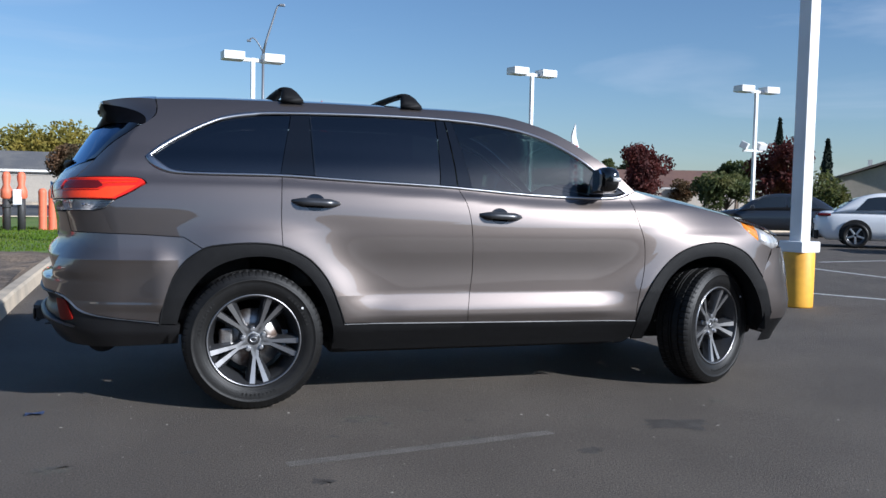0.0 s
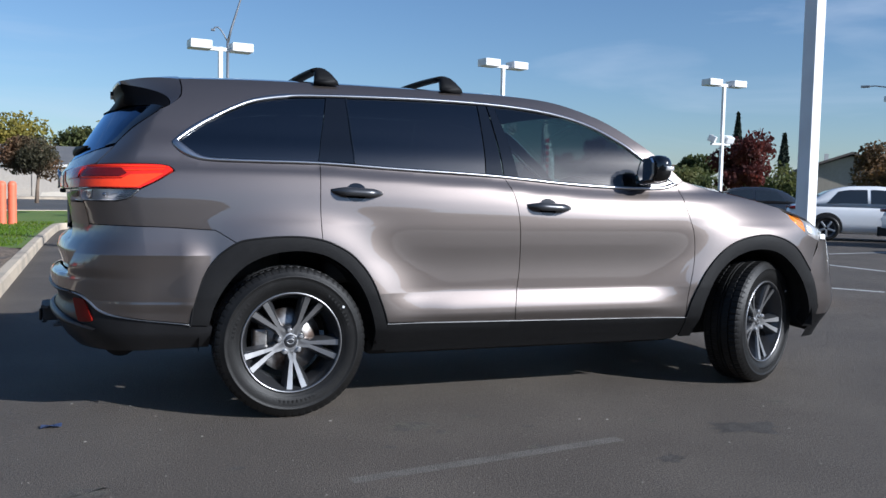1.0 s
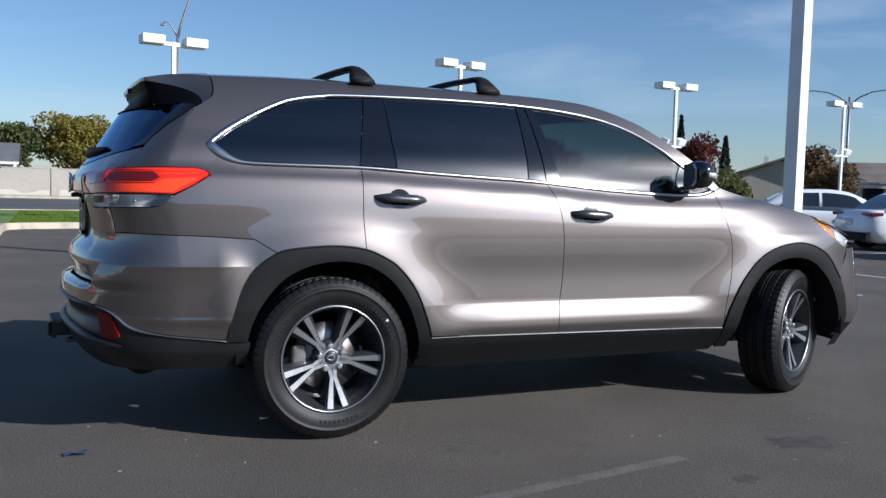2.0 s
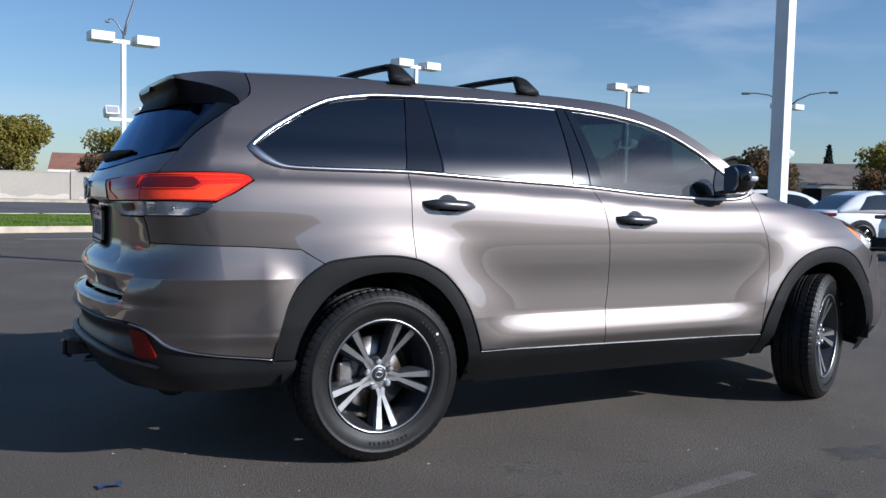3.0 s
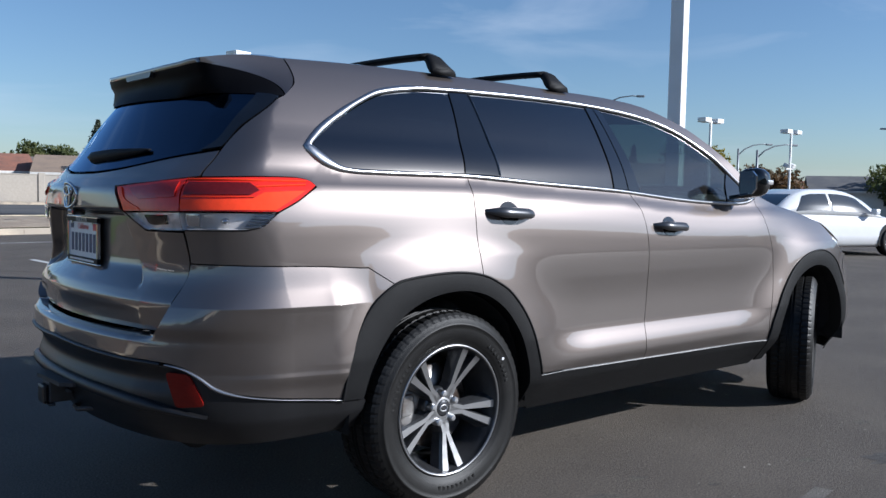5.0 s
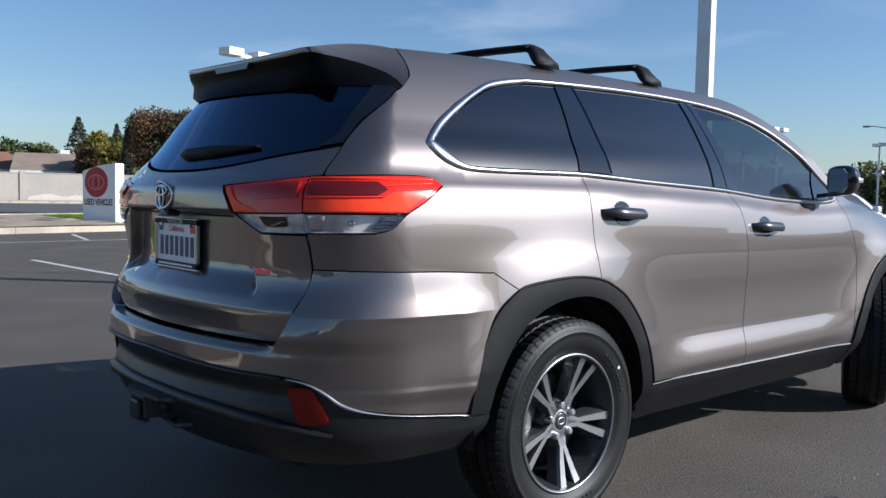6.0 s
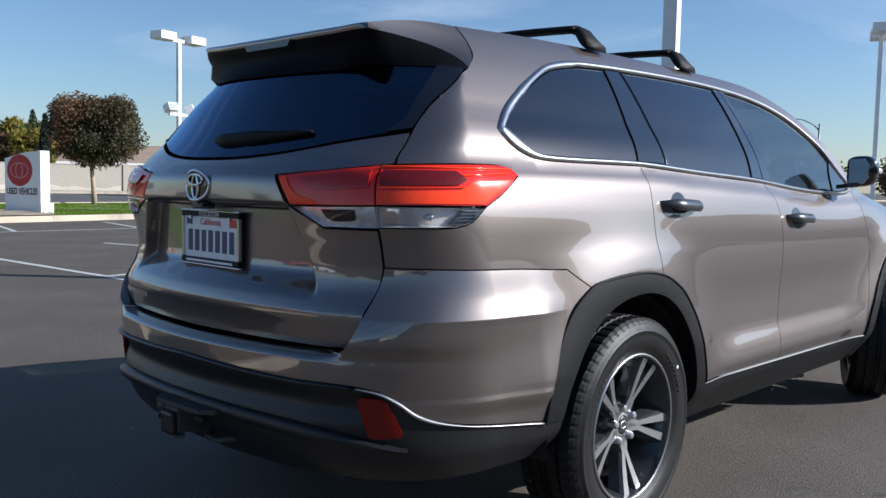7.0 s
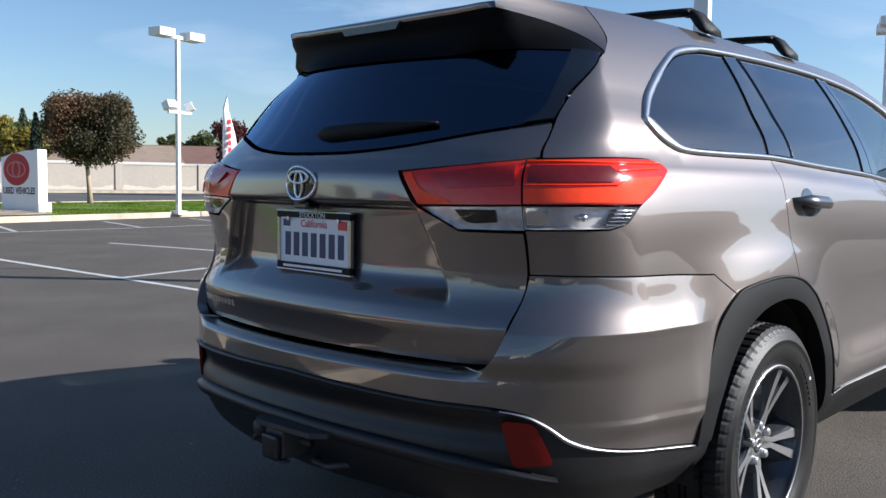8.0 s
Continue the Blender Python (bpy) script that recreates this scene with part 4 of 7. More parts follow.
# tail lamps
for flip in (False, True):
    how = dict(mirror=flip, lip=0.02)
    outer = panel("tail_lamp", ring_of([(-0.123, 1.204), (0.325, 1.214), (0.392, 1.205), (0.415, 1.188)], [(0.415, 1.188), (0.35, 1.142), (0.274, 1.1025)], [(0.274, 1.1025), (-0.130, 1.1005)], [(-0.130, 1.1005), (-0.123, 1.204)]), LENS_RED, suv, proud=0.008, label="red wrap-round tail lamp", **how)
    panel("lamp_band", ring_of([(-0.124, 1.138), (-0.126, 1.106)], [(-0.126, 1.106), (0.262, 1.108)], [(0.262, 1.108), (0.340, 1.152), (0.372, 1.172)], [(0.372, 1.172), (0.22, 1.164)], [(0.22, 1.164), (0.17, 1.143)], [(0.17, 1.143), (-0.124, 1.138)]), LENS_RED_BRIGHT, outer, proud=0.0112, gap=0.0, **how)
    panel("lamp_window", ring_of([(-0.110, 1.188), (0.05, 1.190), (0.155, 1.191)], [(0.155, 1.191), (0.20, 1.170)], [(0.20, 1.170), (0.165, 1.156)], [(0.165, 1.156), (-0.112, 1.153)], [(-0.112, 1.153), (-0.110, 1.188)]), LENS_RED_DARK, outer, proud=0.0120, gap=0.0, **how)
    for k, (a, b) in enumerate((((-0.118, 1.198), (0.375, 1.201)), ((-0.118, 1.1465), (0.180, 1.150)), ((0.185, 1.180), (0.372, 1.190)))):
        strip("light_guide", [Vector(a).lerp(Vector(b), u / 12) for u in range(13)], 0.005, 0.0135, LENS_RED_BRIGHT, outer, label="thin bright line inside the lens", mirror=flip)
    low_ring = ring_of([(-0.130, 1.097), (0.266, 1.098)], [(0.266, 1.098), (0.218, 1.062), (0.145, 1.047)], [(0.145, 1.047), (-0.131, 1.044)], [(-0.131, 1.044), (-0.130, 1.097)])
    panel("reverse_lens", low_ring, CLEAR_PANE, outer, proud=0.006, label="clear lower lens", mirror=flip, lip=0.004)
    panel("lamp_bowl", low_ring, LAMP_CHAMBER, outer, proud=-0.022, gap=0.0, label="grey reflector bowl", mirror=flip, lip=-0.026)
    panel("lamp_bowl", ring_of([(-0.124, 1.094), (-0.05, 1.094)], [(-0.05, 1.094), (-0.065, 1.05)], [(-0.065, 1.05), (-0.126, 1.05)], [(-0.126, 1.05), (-0.124, 1.094)]), CHROME, outer, proud=-0.012, gap=0.0, label="bright reflector bowl", **how)
    for k in range(5):
        strip("lens_rib", [Vector((0.135 + 0.012 * k + (0.095 - 0.004 * k) * u, 1.055 + 0.009 * k)) for u in (0.0, 0.5, 1.0)], 0.0045, 0.018, CHROME, outer, f=lambda s, z: skin(s, z) - normal_of(skin, s, z) * 0.02, mirror=flip)
    c = skin(0.055, 1.072)
    part("lamp_bulb", lathe([(0.0, -0.016), (0.010, -0.013), (0.011, -0.004), (0.010, 0.006), (0.006, 0.010), (0.006, 0.02)], 16), CHROME, outer, "clear bulb", True).matrix_local = Matrix.Translation((c.x + 0.008, -c.y * (-1 if flip is False else 1) + (0.010 if not flip else -0.010), c.z))
    inner_lamp = panel("tailgate_lamp", ring_of([(-0.4985, 1.1745), (-0.30, 1.1903), (-0.1255, 1.2035)], [(-0.1255, 1.2035), (-0.1325, 1.0995)], [(-0.1325, 1.0995), (-0.4435, 1.0935)], [(-0.4435, 1.0935), (-0.4985, 1.1745)]), LENS_RED, tailgate, proud=0.008, label="red lamp on the tailgate", **how)
    panel("lamp_window", ring_of([(-0.405, 1.168), (-0.150, 1.189)], [(-0.150, 1.189), (-0.150, 1.146)], [(-0.150, 1.146), (-0.340, 1.136)], [(-0.340, 1.136), (-0.405, 1.168)]), LENS_RED_MID, inner_lamp, proud=0.0125, gap=0.0, **how)
    panel("lamp_band", ring_of([(-0.490, 1.170), (-0.462, 1.172)], [(-0.462, 1.172), (-0.43, 1.135), (-0.345, 1.108)], [(-0.345, 1.108), (-0.335, 1.100)], [(-0.335, 1.100), (-0.438, 1.099)], [(-0.438, 1.099), (-0.490, 1.170)]), LENS_RED_BRIGHT, inner_lamp, proud=0.0112, gap=0.0, **how)
    low_ring = ring_of([(-0.436, 1.0905), (-0.133, 1.097)], [(-0.133, 1.097), (-0.134, 1.0405)], [(-0.134, 1.0405), (-0.322, 1.0395)], [(-0.322, 1.0395), (-0.37, 1.0605), (-0.436, 1.0905)])
    panel("reverse_lens", low_ring, CLEAR_PANE, inner_lamp, proud=0.006, label="clear lower lens", mirror=flip, lip=0.004)
    panel("lamp_bowl", low_ring, LENS_CLEAR, inner_lamp, proud=-0.014, gap=0.0, label="grey reflector bowl", mirror=flip, lip=-0.016)
    panel("reverse_bulb", ring_of([(-0.335, 1.086), (-0.215, 1.088)], [(-0.215, 1.088), (-0.215, 1.056)], [(-0.215, 1.056), (-0.300, 1.055), (-0.335, 1.086)]), UNDER_BLACK, inner_lamp, proud=-0.006, gap=0.0, label="dark reversing bulb housing", **how)

# roof, windscreen, bonnet, front
roof_rows, screen_rows = [], []
for p in spline([Vector(q) for q in ROOF_EDGE[:7]], 0.08):
    w = half_width(p.x, p.y) - 0.004
    roof_rows.append([(p.x, -w + 2 * w * k / 20, p.y - 0.002 + 0.045 * (1 - abs(2 * k / 20 - 1) ** 2.4)) for k in range(21)])
loft("roof", roof_rows, PAINT, suv, closed=False)
for p in spline([Vector(q) for q in ROOF_EDGE[6:]], 0.08):
    w = half_width(p.x, p.y) - 0.004
    bow = 0.10 * ease(1.65, 2.2, p.x)
    screen_rows.append([(p.x + bow * (1 - (2 * k / 20 - 1) ** 2) + 0.06 * (1 - (2 * k / 20 - 1) ** 2), -w + 2 * w * k / 20, p.y - 0.002 + 0.042 * (1 - abs(2 * k / 20 - 1) ** 2.4)) for k in range(21)])
loft("windscreen", screen_rows, GLASS_FRONT, suv, "lightly tinted windscreen", closed=False)
hood_rows = []
for x, z in [(p.x, p.y) for p in spline([Vector(q) for q in ((2.30, 1.200), (2.42, 1.176), (2.60, 1.143), (2.80, 1.105), (3.04, 1.050), (3.25, 0.990), (3.42, 0.93))], 0.07)]:
    w = half_width(min(x, 3.04), z) - 0.006 - 0.35 * max(0.0, x - 3.04)
    hood_rows.append([(x + 0.16 * ease(2.9, 3.42, x) * (1 - (2 * k / 20 - 1) ** 2), -w + 2 * w * k / 20, z + 0.055 * (1 - abs(2 * k / 20 - 1) ** 3) + 0.008 * math.exp(-((abs(2 * k / 20 - 1) - 0.7) / 0.1) ** 2)) for k in range(21)])
loft("bonnet", hood_rows, PAINT, suv, closed=False)


def nose(z, ahead=0.0):
    """The front's plan curve at one height, from the right-hand arch to the left-hand one."""
    x0 = 3.19 + 0.11 * ease(0.65, 0.45, z) if z < 0.68 else 3.19 + 0.11 * ease(0.68, 0.845, z)
    w = half_width(x0, z)
    end = 3.60 + 0.06 * ease(0.3, 0.5, z) - 0.14 * ease(0.70, 0.90, z) + ahead
    out = []
    for k in range(41):
        a = math.pi * k / 40
        c, s = math.cos(a), math.sin(a)
        x = x0 + (end - x0) * abs(s) ** 0.62
        out.append((x, -(w - 0.24 * (x - x0)) * (abs(c) ** 0.70) * (1 if c > 0 else -1), z))
    return out


loft("front_bumper", [nose(z) for z in (0.40, 0.45, 0.52, 0.60, 0.68, 0.76, 0.82, 0.862)], PAINT, suv, closed=False)
loft("lower_front_cover", [nose(z, -0.01) for z in (0.24, 0.28, 0.33, 0.40)], PLASTIC, suv, "matt black plastic front apron", closed=False)
loft("grille", [[(p[0] + 0.012, p[1] * 0.72, p[2]) for p in nose(z)[8:33]] for z in (0.50, 0.58, 0.70, 0.80, 0.86)], GLOSS_BLACK, suv, "black grille", closed=False)
for flip in (1, -1):
    rows = []
    for x, zt, zb, yy in ((3.005, 1.056, 1.050, 0.778), (3.08, 1.038, 0.978, 0.790), (3.20, 1.006, 0.896, 0.790), (3.30, 0.975, 0.858, 0.775), (3.41, 0.938, 0.850, 0.725), (3.52, 0.895, 0.850, 0.60), (3.57, 0.872, 0.850, 0.48)):
        rows.append([(x, -flip * (yy - 0.035), zt), (x, -flip * (yy + 0.012), (zt * 2 + zb) / 3), (x, -flip * (yy + 0.030 * (1 if x < 3.4 else 0.3)), (zt + zb * 2) / 3), (x, -flip * (yy + 0.036 * (1 if x < 3.4 else 0.2)), zb), (x - 0.03, -flip * (yy - 0.12), zb), (x - 0.03, -flip * (yy - 0.12), zt)])
    lamp = loft("headlamp", rows[2:], LENS_CLEAR, suv, "clear headlamp with an amber corner")
    loft("headlamp_tip", rows[:2], LENS_CLEAR, lamp)
    loft("amber_corner", rows[1:3], LENS_AMBER, lamp, "amber side lens")

# door handles
for flip in (1, -1):
    for hx, hz in ((0.325, 1.106), (1.390, 1.046)):
        base = skin(hx + 1.0 if hx > FIX else at_x(hx, hz).x, hz)
        y0 = -base.y
        c = at_x(hx - 0.005, hz - 0.002)
        oval = [c + Vector((0.056 * math.cos(t), 0.046 * math.sin(t))) for t in [2 * math.pi * j / 28 for j in range(28)]]
        handle = panel("handle_cup", oval, GLOSS_BLACK, suv, gap=0, proud=0.0015, lip=0.002, grain=0.02, label="dark recessed cup", mirror=flip < 0)
        secs = []
        for k in range(13):
            u = k / 12
            x = hx - 0.140 + 0.285 * u
            size = 0.021 * min(1.0, 0.25 + 3.2 * min(u, 1 - u))
            bend = 0.040 - 0.055 * (abs(u - 0.5) * 2) ** 4
            secs.append([(x, -flip * (y0 + bend + 0.8 * size * math.cos(a) - 0.2 * size * math.sin(a)), hz - 0.012 * (u - 0.5) + size * math.sin(a)) for a in [2 * math.pi * j / 12 for j in range(12)]])
        loft("door_handle", secs, ALLOY_DARK, handle, "dark grey painted pull handle")

# mirrors
for flip in (1, -1):
    secs = []
    for k in range(11):
        u = k / 10
        y = 0.885 + 0.125 * u
        r = math.sqrt(max(0.02, 1 - (abs(u - 0.42) / 0.62) ** 3))
        cx, cz = 2.016 + 0.026 * u, 1.266 + 0.004 * u
        secs.append([(cx + (0.060 if math.cos(a) > 0 else 0.048) * r * abs(math.cos(a)) ** 0.75 * (1 if math.cos(a) > 0 else -1), -flip * y, cz + 0.075 * r * abs(math.sin(a)) ** 0.62 * (1 if math.sin(a) > 0 else -1)) for a in [2 * math.pi * j / 20 for j in range(20)]])
    mirror = loft("door_mirror", secs, GLOSS_BLACK, suv, "black door mirror with a bright indicator")
    part("mirror_glass", prism([(-flip * y, z) for y, z in ((0.900, 1.208), (0.900, 1.324), (0.968, 1.326), (0.990, 1.300), (0.990, 1.235), (0.968, 1.207))], 1.960, 1.974, "x"), CHROME, mirror, "mirror pane")
    part("mirror_indicator", box((2.035, min(-flip * 0.95, -flip * 1.018), 1.256), (2.090, max(-flip * 0.95, -flip * 1.018), 1.282), 0.008), LENS_CLEAR, mirror, "clear indicator lens")
    loft("mirror_foot", [[(x, -flip * y, z + d) for x, d in ((1.955, 0), (2.09, 0), (2.10, 0.018), (1.955, 0.018))] for y, z in ((0.845, 1.180), (0.89, 1.186), (0.95, 1.196))], GLOSS_BLACK, mirror)

# roof bars
for bx in (0.205, 0.905):
    def foil(y, z, x=bx, w=0.040, h=0.014):
        return [(x + w * math.cos(a), y, z + h * math.sin(a)) for a in [2 * math.pi * j / 14 for j in range(14)]]
    rack = loft("roof_bar", [foil(-0.50 + k * 0.05, 1.742 + 0.012 * (1 - (k * 0.1 - 1) ** 2)) for k in range(21)], PLASTIC, suv, "black roof crossbar")
    for flip in (1, -1):
        rows = []
        for u, half, top, low in ((0.0, 0.022, 1.742, 1.728), (0.25, 0.026, 1.752, 1.728), (0.5, 0.033, 1.750, 1.715), (0.75, 0.041, 1.738, 1.690), (1.0, 0.050, 1.712, 1.672), (1.25, 0.054, 1.690, 1.660)):
            y = flip * (0.47 + 0.075 * u)
            rows.append([(bx + 0.015 * u + c * half + 0.02 * (1.0 if c > 0 else 0.0) * u, y, low + (top - low) * h) for c, h in ((-1, 0), (1.0, 0), (0.85, 0.75), (0.4, 1.0), (-0.4, 1.0), (-0.85, 0.75))])
        loft("bar_foot", rows, PLASTIC, rack)

# wheels: tyre, rim, spokes, nuts, brake


def wheel(name, at, turn, flip):
    w = thing(name, at, turn)
    w.parent = suv
    profile = [(0.246, -0.095), (0.252, -0.104), (0.258, -0.1045), (0.262, -0.108), (0.276, -0.1135), (0.290, -0.117), (0.306, -0.1185), (0.318, -0.119), (0.321, -0.1215), (0.326, -0.1215), (0.329, -0.1175), (0.345, -0.112), (0.356, -0.104), (0.3655, -0.094)]
    tread = [(-0.094, 0), (-0.060, 0), (-0.058, 1), (-0.050, 1), (-0.048, 0), (-0.016, 0), (-0.014, 1), (-0.004, 1), (-0.002, 0)]
    line = [(r, d, -1) for r, d in profile] + [(0.3655 + 0.0045 * (1 - (d / 0.094) ** 2) - (0.008 if g else 0), d, 0 if d < -0.055 else 1) for d, g in tread[1:]]
    line += [(r, -d, t) for r, d, t in reversed(line)]
    sides = 256
    verts, faces = [], []
    n = len(line)
    for k in range(sides):
        a = 2 * math.pi * k / sides
        for i, (r, d, t) in enumerate(line):
            rr = r
            if t == 0 and k % 4 == 0:
                rr -= 0.005
            if t == -1 and r > 0.350 and k % 4 == 0:
                rr -= 0.003
            if t == 1 and k % 4 == 2 and abs(d) > 0.02:
                rr -= 0.004
            verts.append((rr * math.cos(a), d, rr * math.sin(a)))
    for k in range(sides):
        for i in range(n - 1):
            a, b = k * n + i, ((k + 1) % sides) * n + i
            faces.append((a, b, b + 1, a + 1))
    tyre = sheet("tyre", verts, faces, RUBBER, w, "black all-season tyre", True)
    for k, poly in enumerate(tyre.data.polygons):
        poly.use_smooth = (k % (n - 1)) < 11 or (k % (n - 1)) > n - 13
    part("tyre_mark", lathe([(0.0, 0.0), (0.006, 0.0), (0.0065, 0.002)], 12), PLATE_WHITE, tyre, "pale balance dot").matrix_local = Matrix.Translation((0.302 * math.cos(0.60), -0.1195, 0.302 * math.sin(0.60)))
    for start in (0.3, 2.4, 4.5):
        for k in range(9):
            a = start + 0.075 * k
            m = Matrix.Rotation(-a, 4, "Y") @ Matrix.Translation((0.287, -0.1175, 0))
            part("tyre_bar", box((-0.007, -0.0004, -0.0050), (0.007, 0.003, 0.0050), 0.0004, m), RUBBER, tyre)
    bm = lathe([(0.246, -0.098), (0.243, -0.104), (0.235, -0.104), (0.236, -0.098), (0.228, -0.080), (0.218, -0.040), (0.205, 0.0), (0.200, 0.085), (0.246, 0.095)], 64)
    rim = part("rim", bm, ALLOY_DARK, w, "dark grey alloy wheel with machined twin spokes", True)
    part("rim_edge", lathe([(0.2475, -0.0985), (0.2460, -0.1055), (0.2395, -0.1055), (0.2375, -0.0995)], 96), MACHINED, rim, "machined rim edge", True)
    for i in range(5):
        mid = radians(-83 + 72 * i)
        for hand in (-1, 1):
            verts, faces = [], []
            tops = []
            for u in (0.0, 0.12, 0.28, 0.50, 0.75, 1.0):
                r = 0.036 + (0.2390 - 0.036) * u
                v = max(0.0, (r - 0.092) / 0.147)
                off = hand * (0.0075 + 0.0310 * v)
                half = 0.0082 + 0.0066 * v + 0.011 * max(0.0, 1 - (r - 0.036) / 0.045)
                deep = -0.058 - 0.034 * u**1.5
                row = []
                for c, d in ((-half - (0.006 + 0.022 * u if hand < 0 else 0.006), deep + 0.045), (-half - (0.003 + 0.008 * u if hand < 0 else 0.003), deep + 0.010), (-half, deep), (half, deep), (half + (0.003 + 0.008 * u if hand > 0 else 0.003), deep + 0.010), (half + (0.006 + 0.022 * u if hand > 0 else 0.006), deep + 0.045)):
                    t = off + c
                    row.append((r * math.cos(mid) - t * math.sin(mid), d, r * math.sin(mid) + t * math.cos(mid)))
                verts += row
                tops.append([row[2], row[3]])
            for j in range(5):
                for k in range(5):
                    a, b = j * 6 + k, (j + 1) * 6 + k
                    if k != 2:
                        faces.append((a, b, b + 1, a + 1))
            sheet("spoke", verts, faces, ALLOY_DARK, rim, smooth=False)
            flat, quads = [], []
            for a, b in tops:
                flat += [a, b]
            for j in range(5):
                quads.append((2 * j, 2 * j + 2, 2 * j + 3, 2 * j + 1))
            sheet("spoke_face", flat, quads, SPOKE_SILVER, rim, "machined silver spoke face", smooth=False)
        a = radians(-83 + 36 + 72 * i)
        bm = lathe([(0.0, -0.075), (0.009, -0.0745), (0.0130, -0.070), (0.0148, -0.050), (0.0148, -0.030)], 12)
        bmesh.ops.translate(bm, vec=(0.057 * math.cos(a), 0, 0.057 * math.sin(a)), verts=bm.verts)
        part("wheel_nut", bm, SATIN, rim, "chromed wheel nut")
    part("hub", lathe([(0.0, -0.046), (0.060, -0.046), (0.072, -0.042), (0.078, -0.030), (0.078, 0.02)], 40), ALLOY_DARK, rim, "", True)
    part("hub_face", lathe([(0.032, -0.0585), (0.050, -0.0575), (0.053, -0.055), (0.053, -0.045)], 40), SATIN, rim, "machined silver hub face", True)
    cap = part("centre_cap", lathe([(0.0, -0.0610), (0.026, -0.0605), (0.030, -0.058), (0.0315, -0.050)], 32), ALLOY_DARK, rim, "dark centre cap", True)
    part("cap_badge", tube([(0.017 * math.cos(a), -0.0612, 0.012 * math.sin(a)) for a in [2 * math.pi * k / 20 for k in range(21)]], 0.0022, 6, False), SATIN, cap, "plain silver oval", True)
    part("brake_disc", lathe([(0.06, 0.0), (0.160, 0.0), (0.160, 0.022), (0.06, 0.022)], 48), STEEL, w, "steel brake disc", True)
    bm = bmesh.new()
    add_box(bm, (-0.175, -0.020, -0.06), (-0.105, 0.055, 0.06), 0.012)
    part("brake_caliper", bm, STEEL, w, "grey brake caliper")
    if flip < 0:
        for o in w.children_recursive:
            if o.type == "MESH" and o.parent is w:
                o.rotation_euler = (0, 0, math.pi)
    return w


wheel("wheel", (REAR_HUB_X, -0.815, HUB_Z), 0, 1)
wheel("wheel", (REAR_HUB_X, 0.815, HUB_Z), 0, -1)
wheel("wheel", (FRONT_HUB_X + 0.045, -0.765, HUB_Z), 24.5, 1)
wheel("wheel", (FRONT_HUB_X + 0.01, 0.79, HUB_Z), 22.0, -1)

# wheel wells and underbody
for hx in (REAR_HUB_X, FRONT_HUB_X):
    for flip in (1, -1):
        rows = []
        for y in (0.88, 0.47):
            rows.append([(hx + 0.435 * math.cos(a), -flip * y, HUB_Z + 0.445 * math.sin(a)) for a in [radians(-4 + 188 * k / 24) for k in range(25)]])
        rows.append([(hx, -flip * 0.47, HUB_Z)] * 25)
        loft("wheel_well", rows, DARK, suv, closed=False, smooth=False)
bm = bmesh.new()
add_box(bm, (0.44, -0.66, 0.24), (2.36, 0.66, 0.33), 0.03)
add_box(bm, (-0.90, -0.46, 0.35), (0.44, 0.46, 0.44), 0.03)
add_box(bm, (2.36, -0.46, 0.24), (3.45, 0.46, 0.42), 0.03)
part("underbody", bm, DARK, suv, "dark underbody")
part("rear_axle", tube([(0.0, -0.72, 0.34), (0.0, -0.3, 0.27), (0.0, 0.3, 0.27), (0.0, 0.72, 0.34)], 0.035, 10), DARK, suv, "", True)
part("silencer", tube([(-0.78, -0.45, 0.34), (-0.78, 0.15, 0.34)], 0.085, 16), DARK, suv, "", True)

# inner lining behind the panels
both("door_lining", ring_of(side((-0.30, 1.22), (2.15, 1.16)), side((2.15, 1.16), (2.28, 0.9)), side((2.28, 0.9), (2.26, 0.36)), side((2.26, 0.36), (0.50, 0.36)), side((0.50, 0.36), (0.40, 0.70), (0.20, 0.89), (-0.30, 0.90)), side((-0.30, 0.90), (-0.30, 1.22))),
     TRIM_GREY, suv, proud=-0.07, lip=0, grain=0.12)
both("cargo_lining", ring_of([at_x(-0.30, 1.22), (0.30, 1.19), (-0.05, 1.19)], [(-0.05, 1.19), (-0.05, 0.66)], [(-0.05, 0.66), at_x(-0.45, 0.66)], [at_x(-0.45, 0.66), at_x(-0.30, 0.90)], [at_x(-0.30, 0.90), at_x(-0.30, 1.22)]), TRIM_GREY, suv, proud=-0.06, lip=0, grain=0.12)
part("cabin_floor", box((-0.82, -0.60, 0.45), (2.35, 0.60, 0.50)), TRIM_GREY, suv)
rows = []
for x, z in ((-0.55, 1.60), (0.2, 1.625), (0.9, 1.622), (1.35, 1.60), (1.6, 1.55)):
    w = half_width(x, z) - 0.04
    rows.append([(x, -w + 2 * w * k / 8, z + 0.02 * (1 - (k / 4 - 1) ** 2)) for k in range(9)])
loft("headlining", rows, TRIM_GREY, suv, closed=False)


def seat(x, y, wide, head=True):
    base = part("seat_cushion", box((x - 0.26, y - wide / 2, 0.62), (x + 0.26, y + wide / 2, 0.82), 0.06), SEAT_CLOTH, suv, "grey cloth seat", True)
    secs = []
    for k in range(9):
        u = k / 8
        cx, z = x - 0.24 - 0.17 * u, 0.78 + 0.52 * u
        half = wide / 2 * (1 - 0.16 * u)
        thick = 0.085 - 0.03 * u
        secs.append([(cx + thick * c, y + half * s, z) for c, s in ((1, -0.8), (1.25, -1), (0, -1.02), (-1, -0.85), (-1, 0.85), (0, 1.02), (1.25, 1), (1, 0.8))])
    back = loft("seat_back", secs, SEAT_CLOTH, base)
    if head:
        part("headrest", box((x - 0.475, y - 0.125, 1.335), (x - 0.375, y + 0.125, 1.525), 0.04), SEAT_CLOTH, base, "", True)


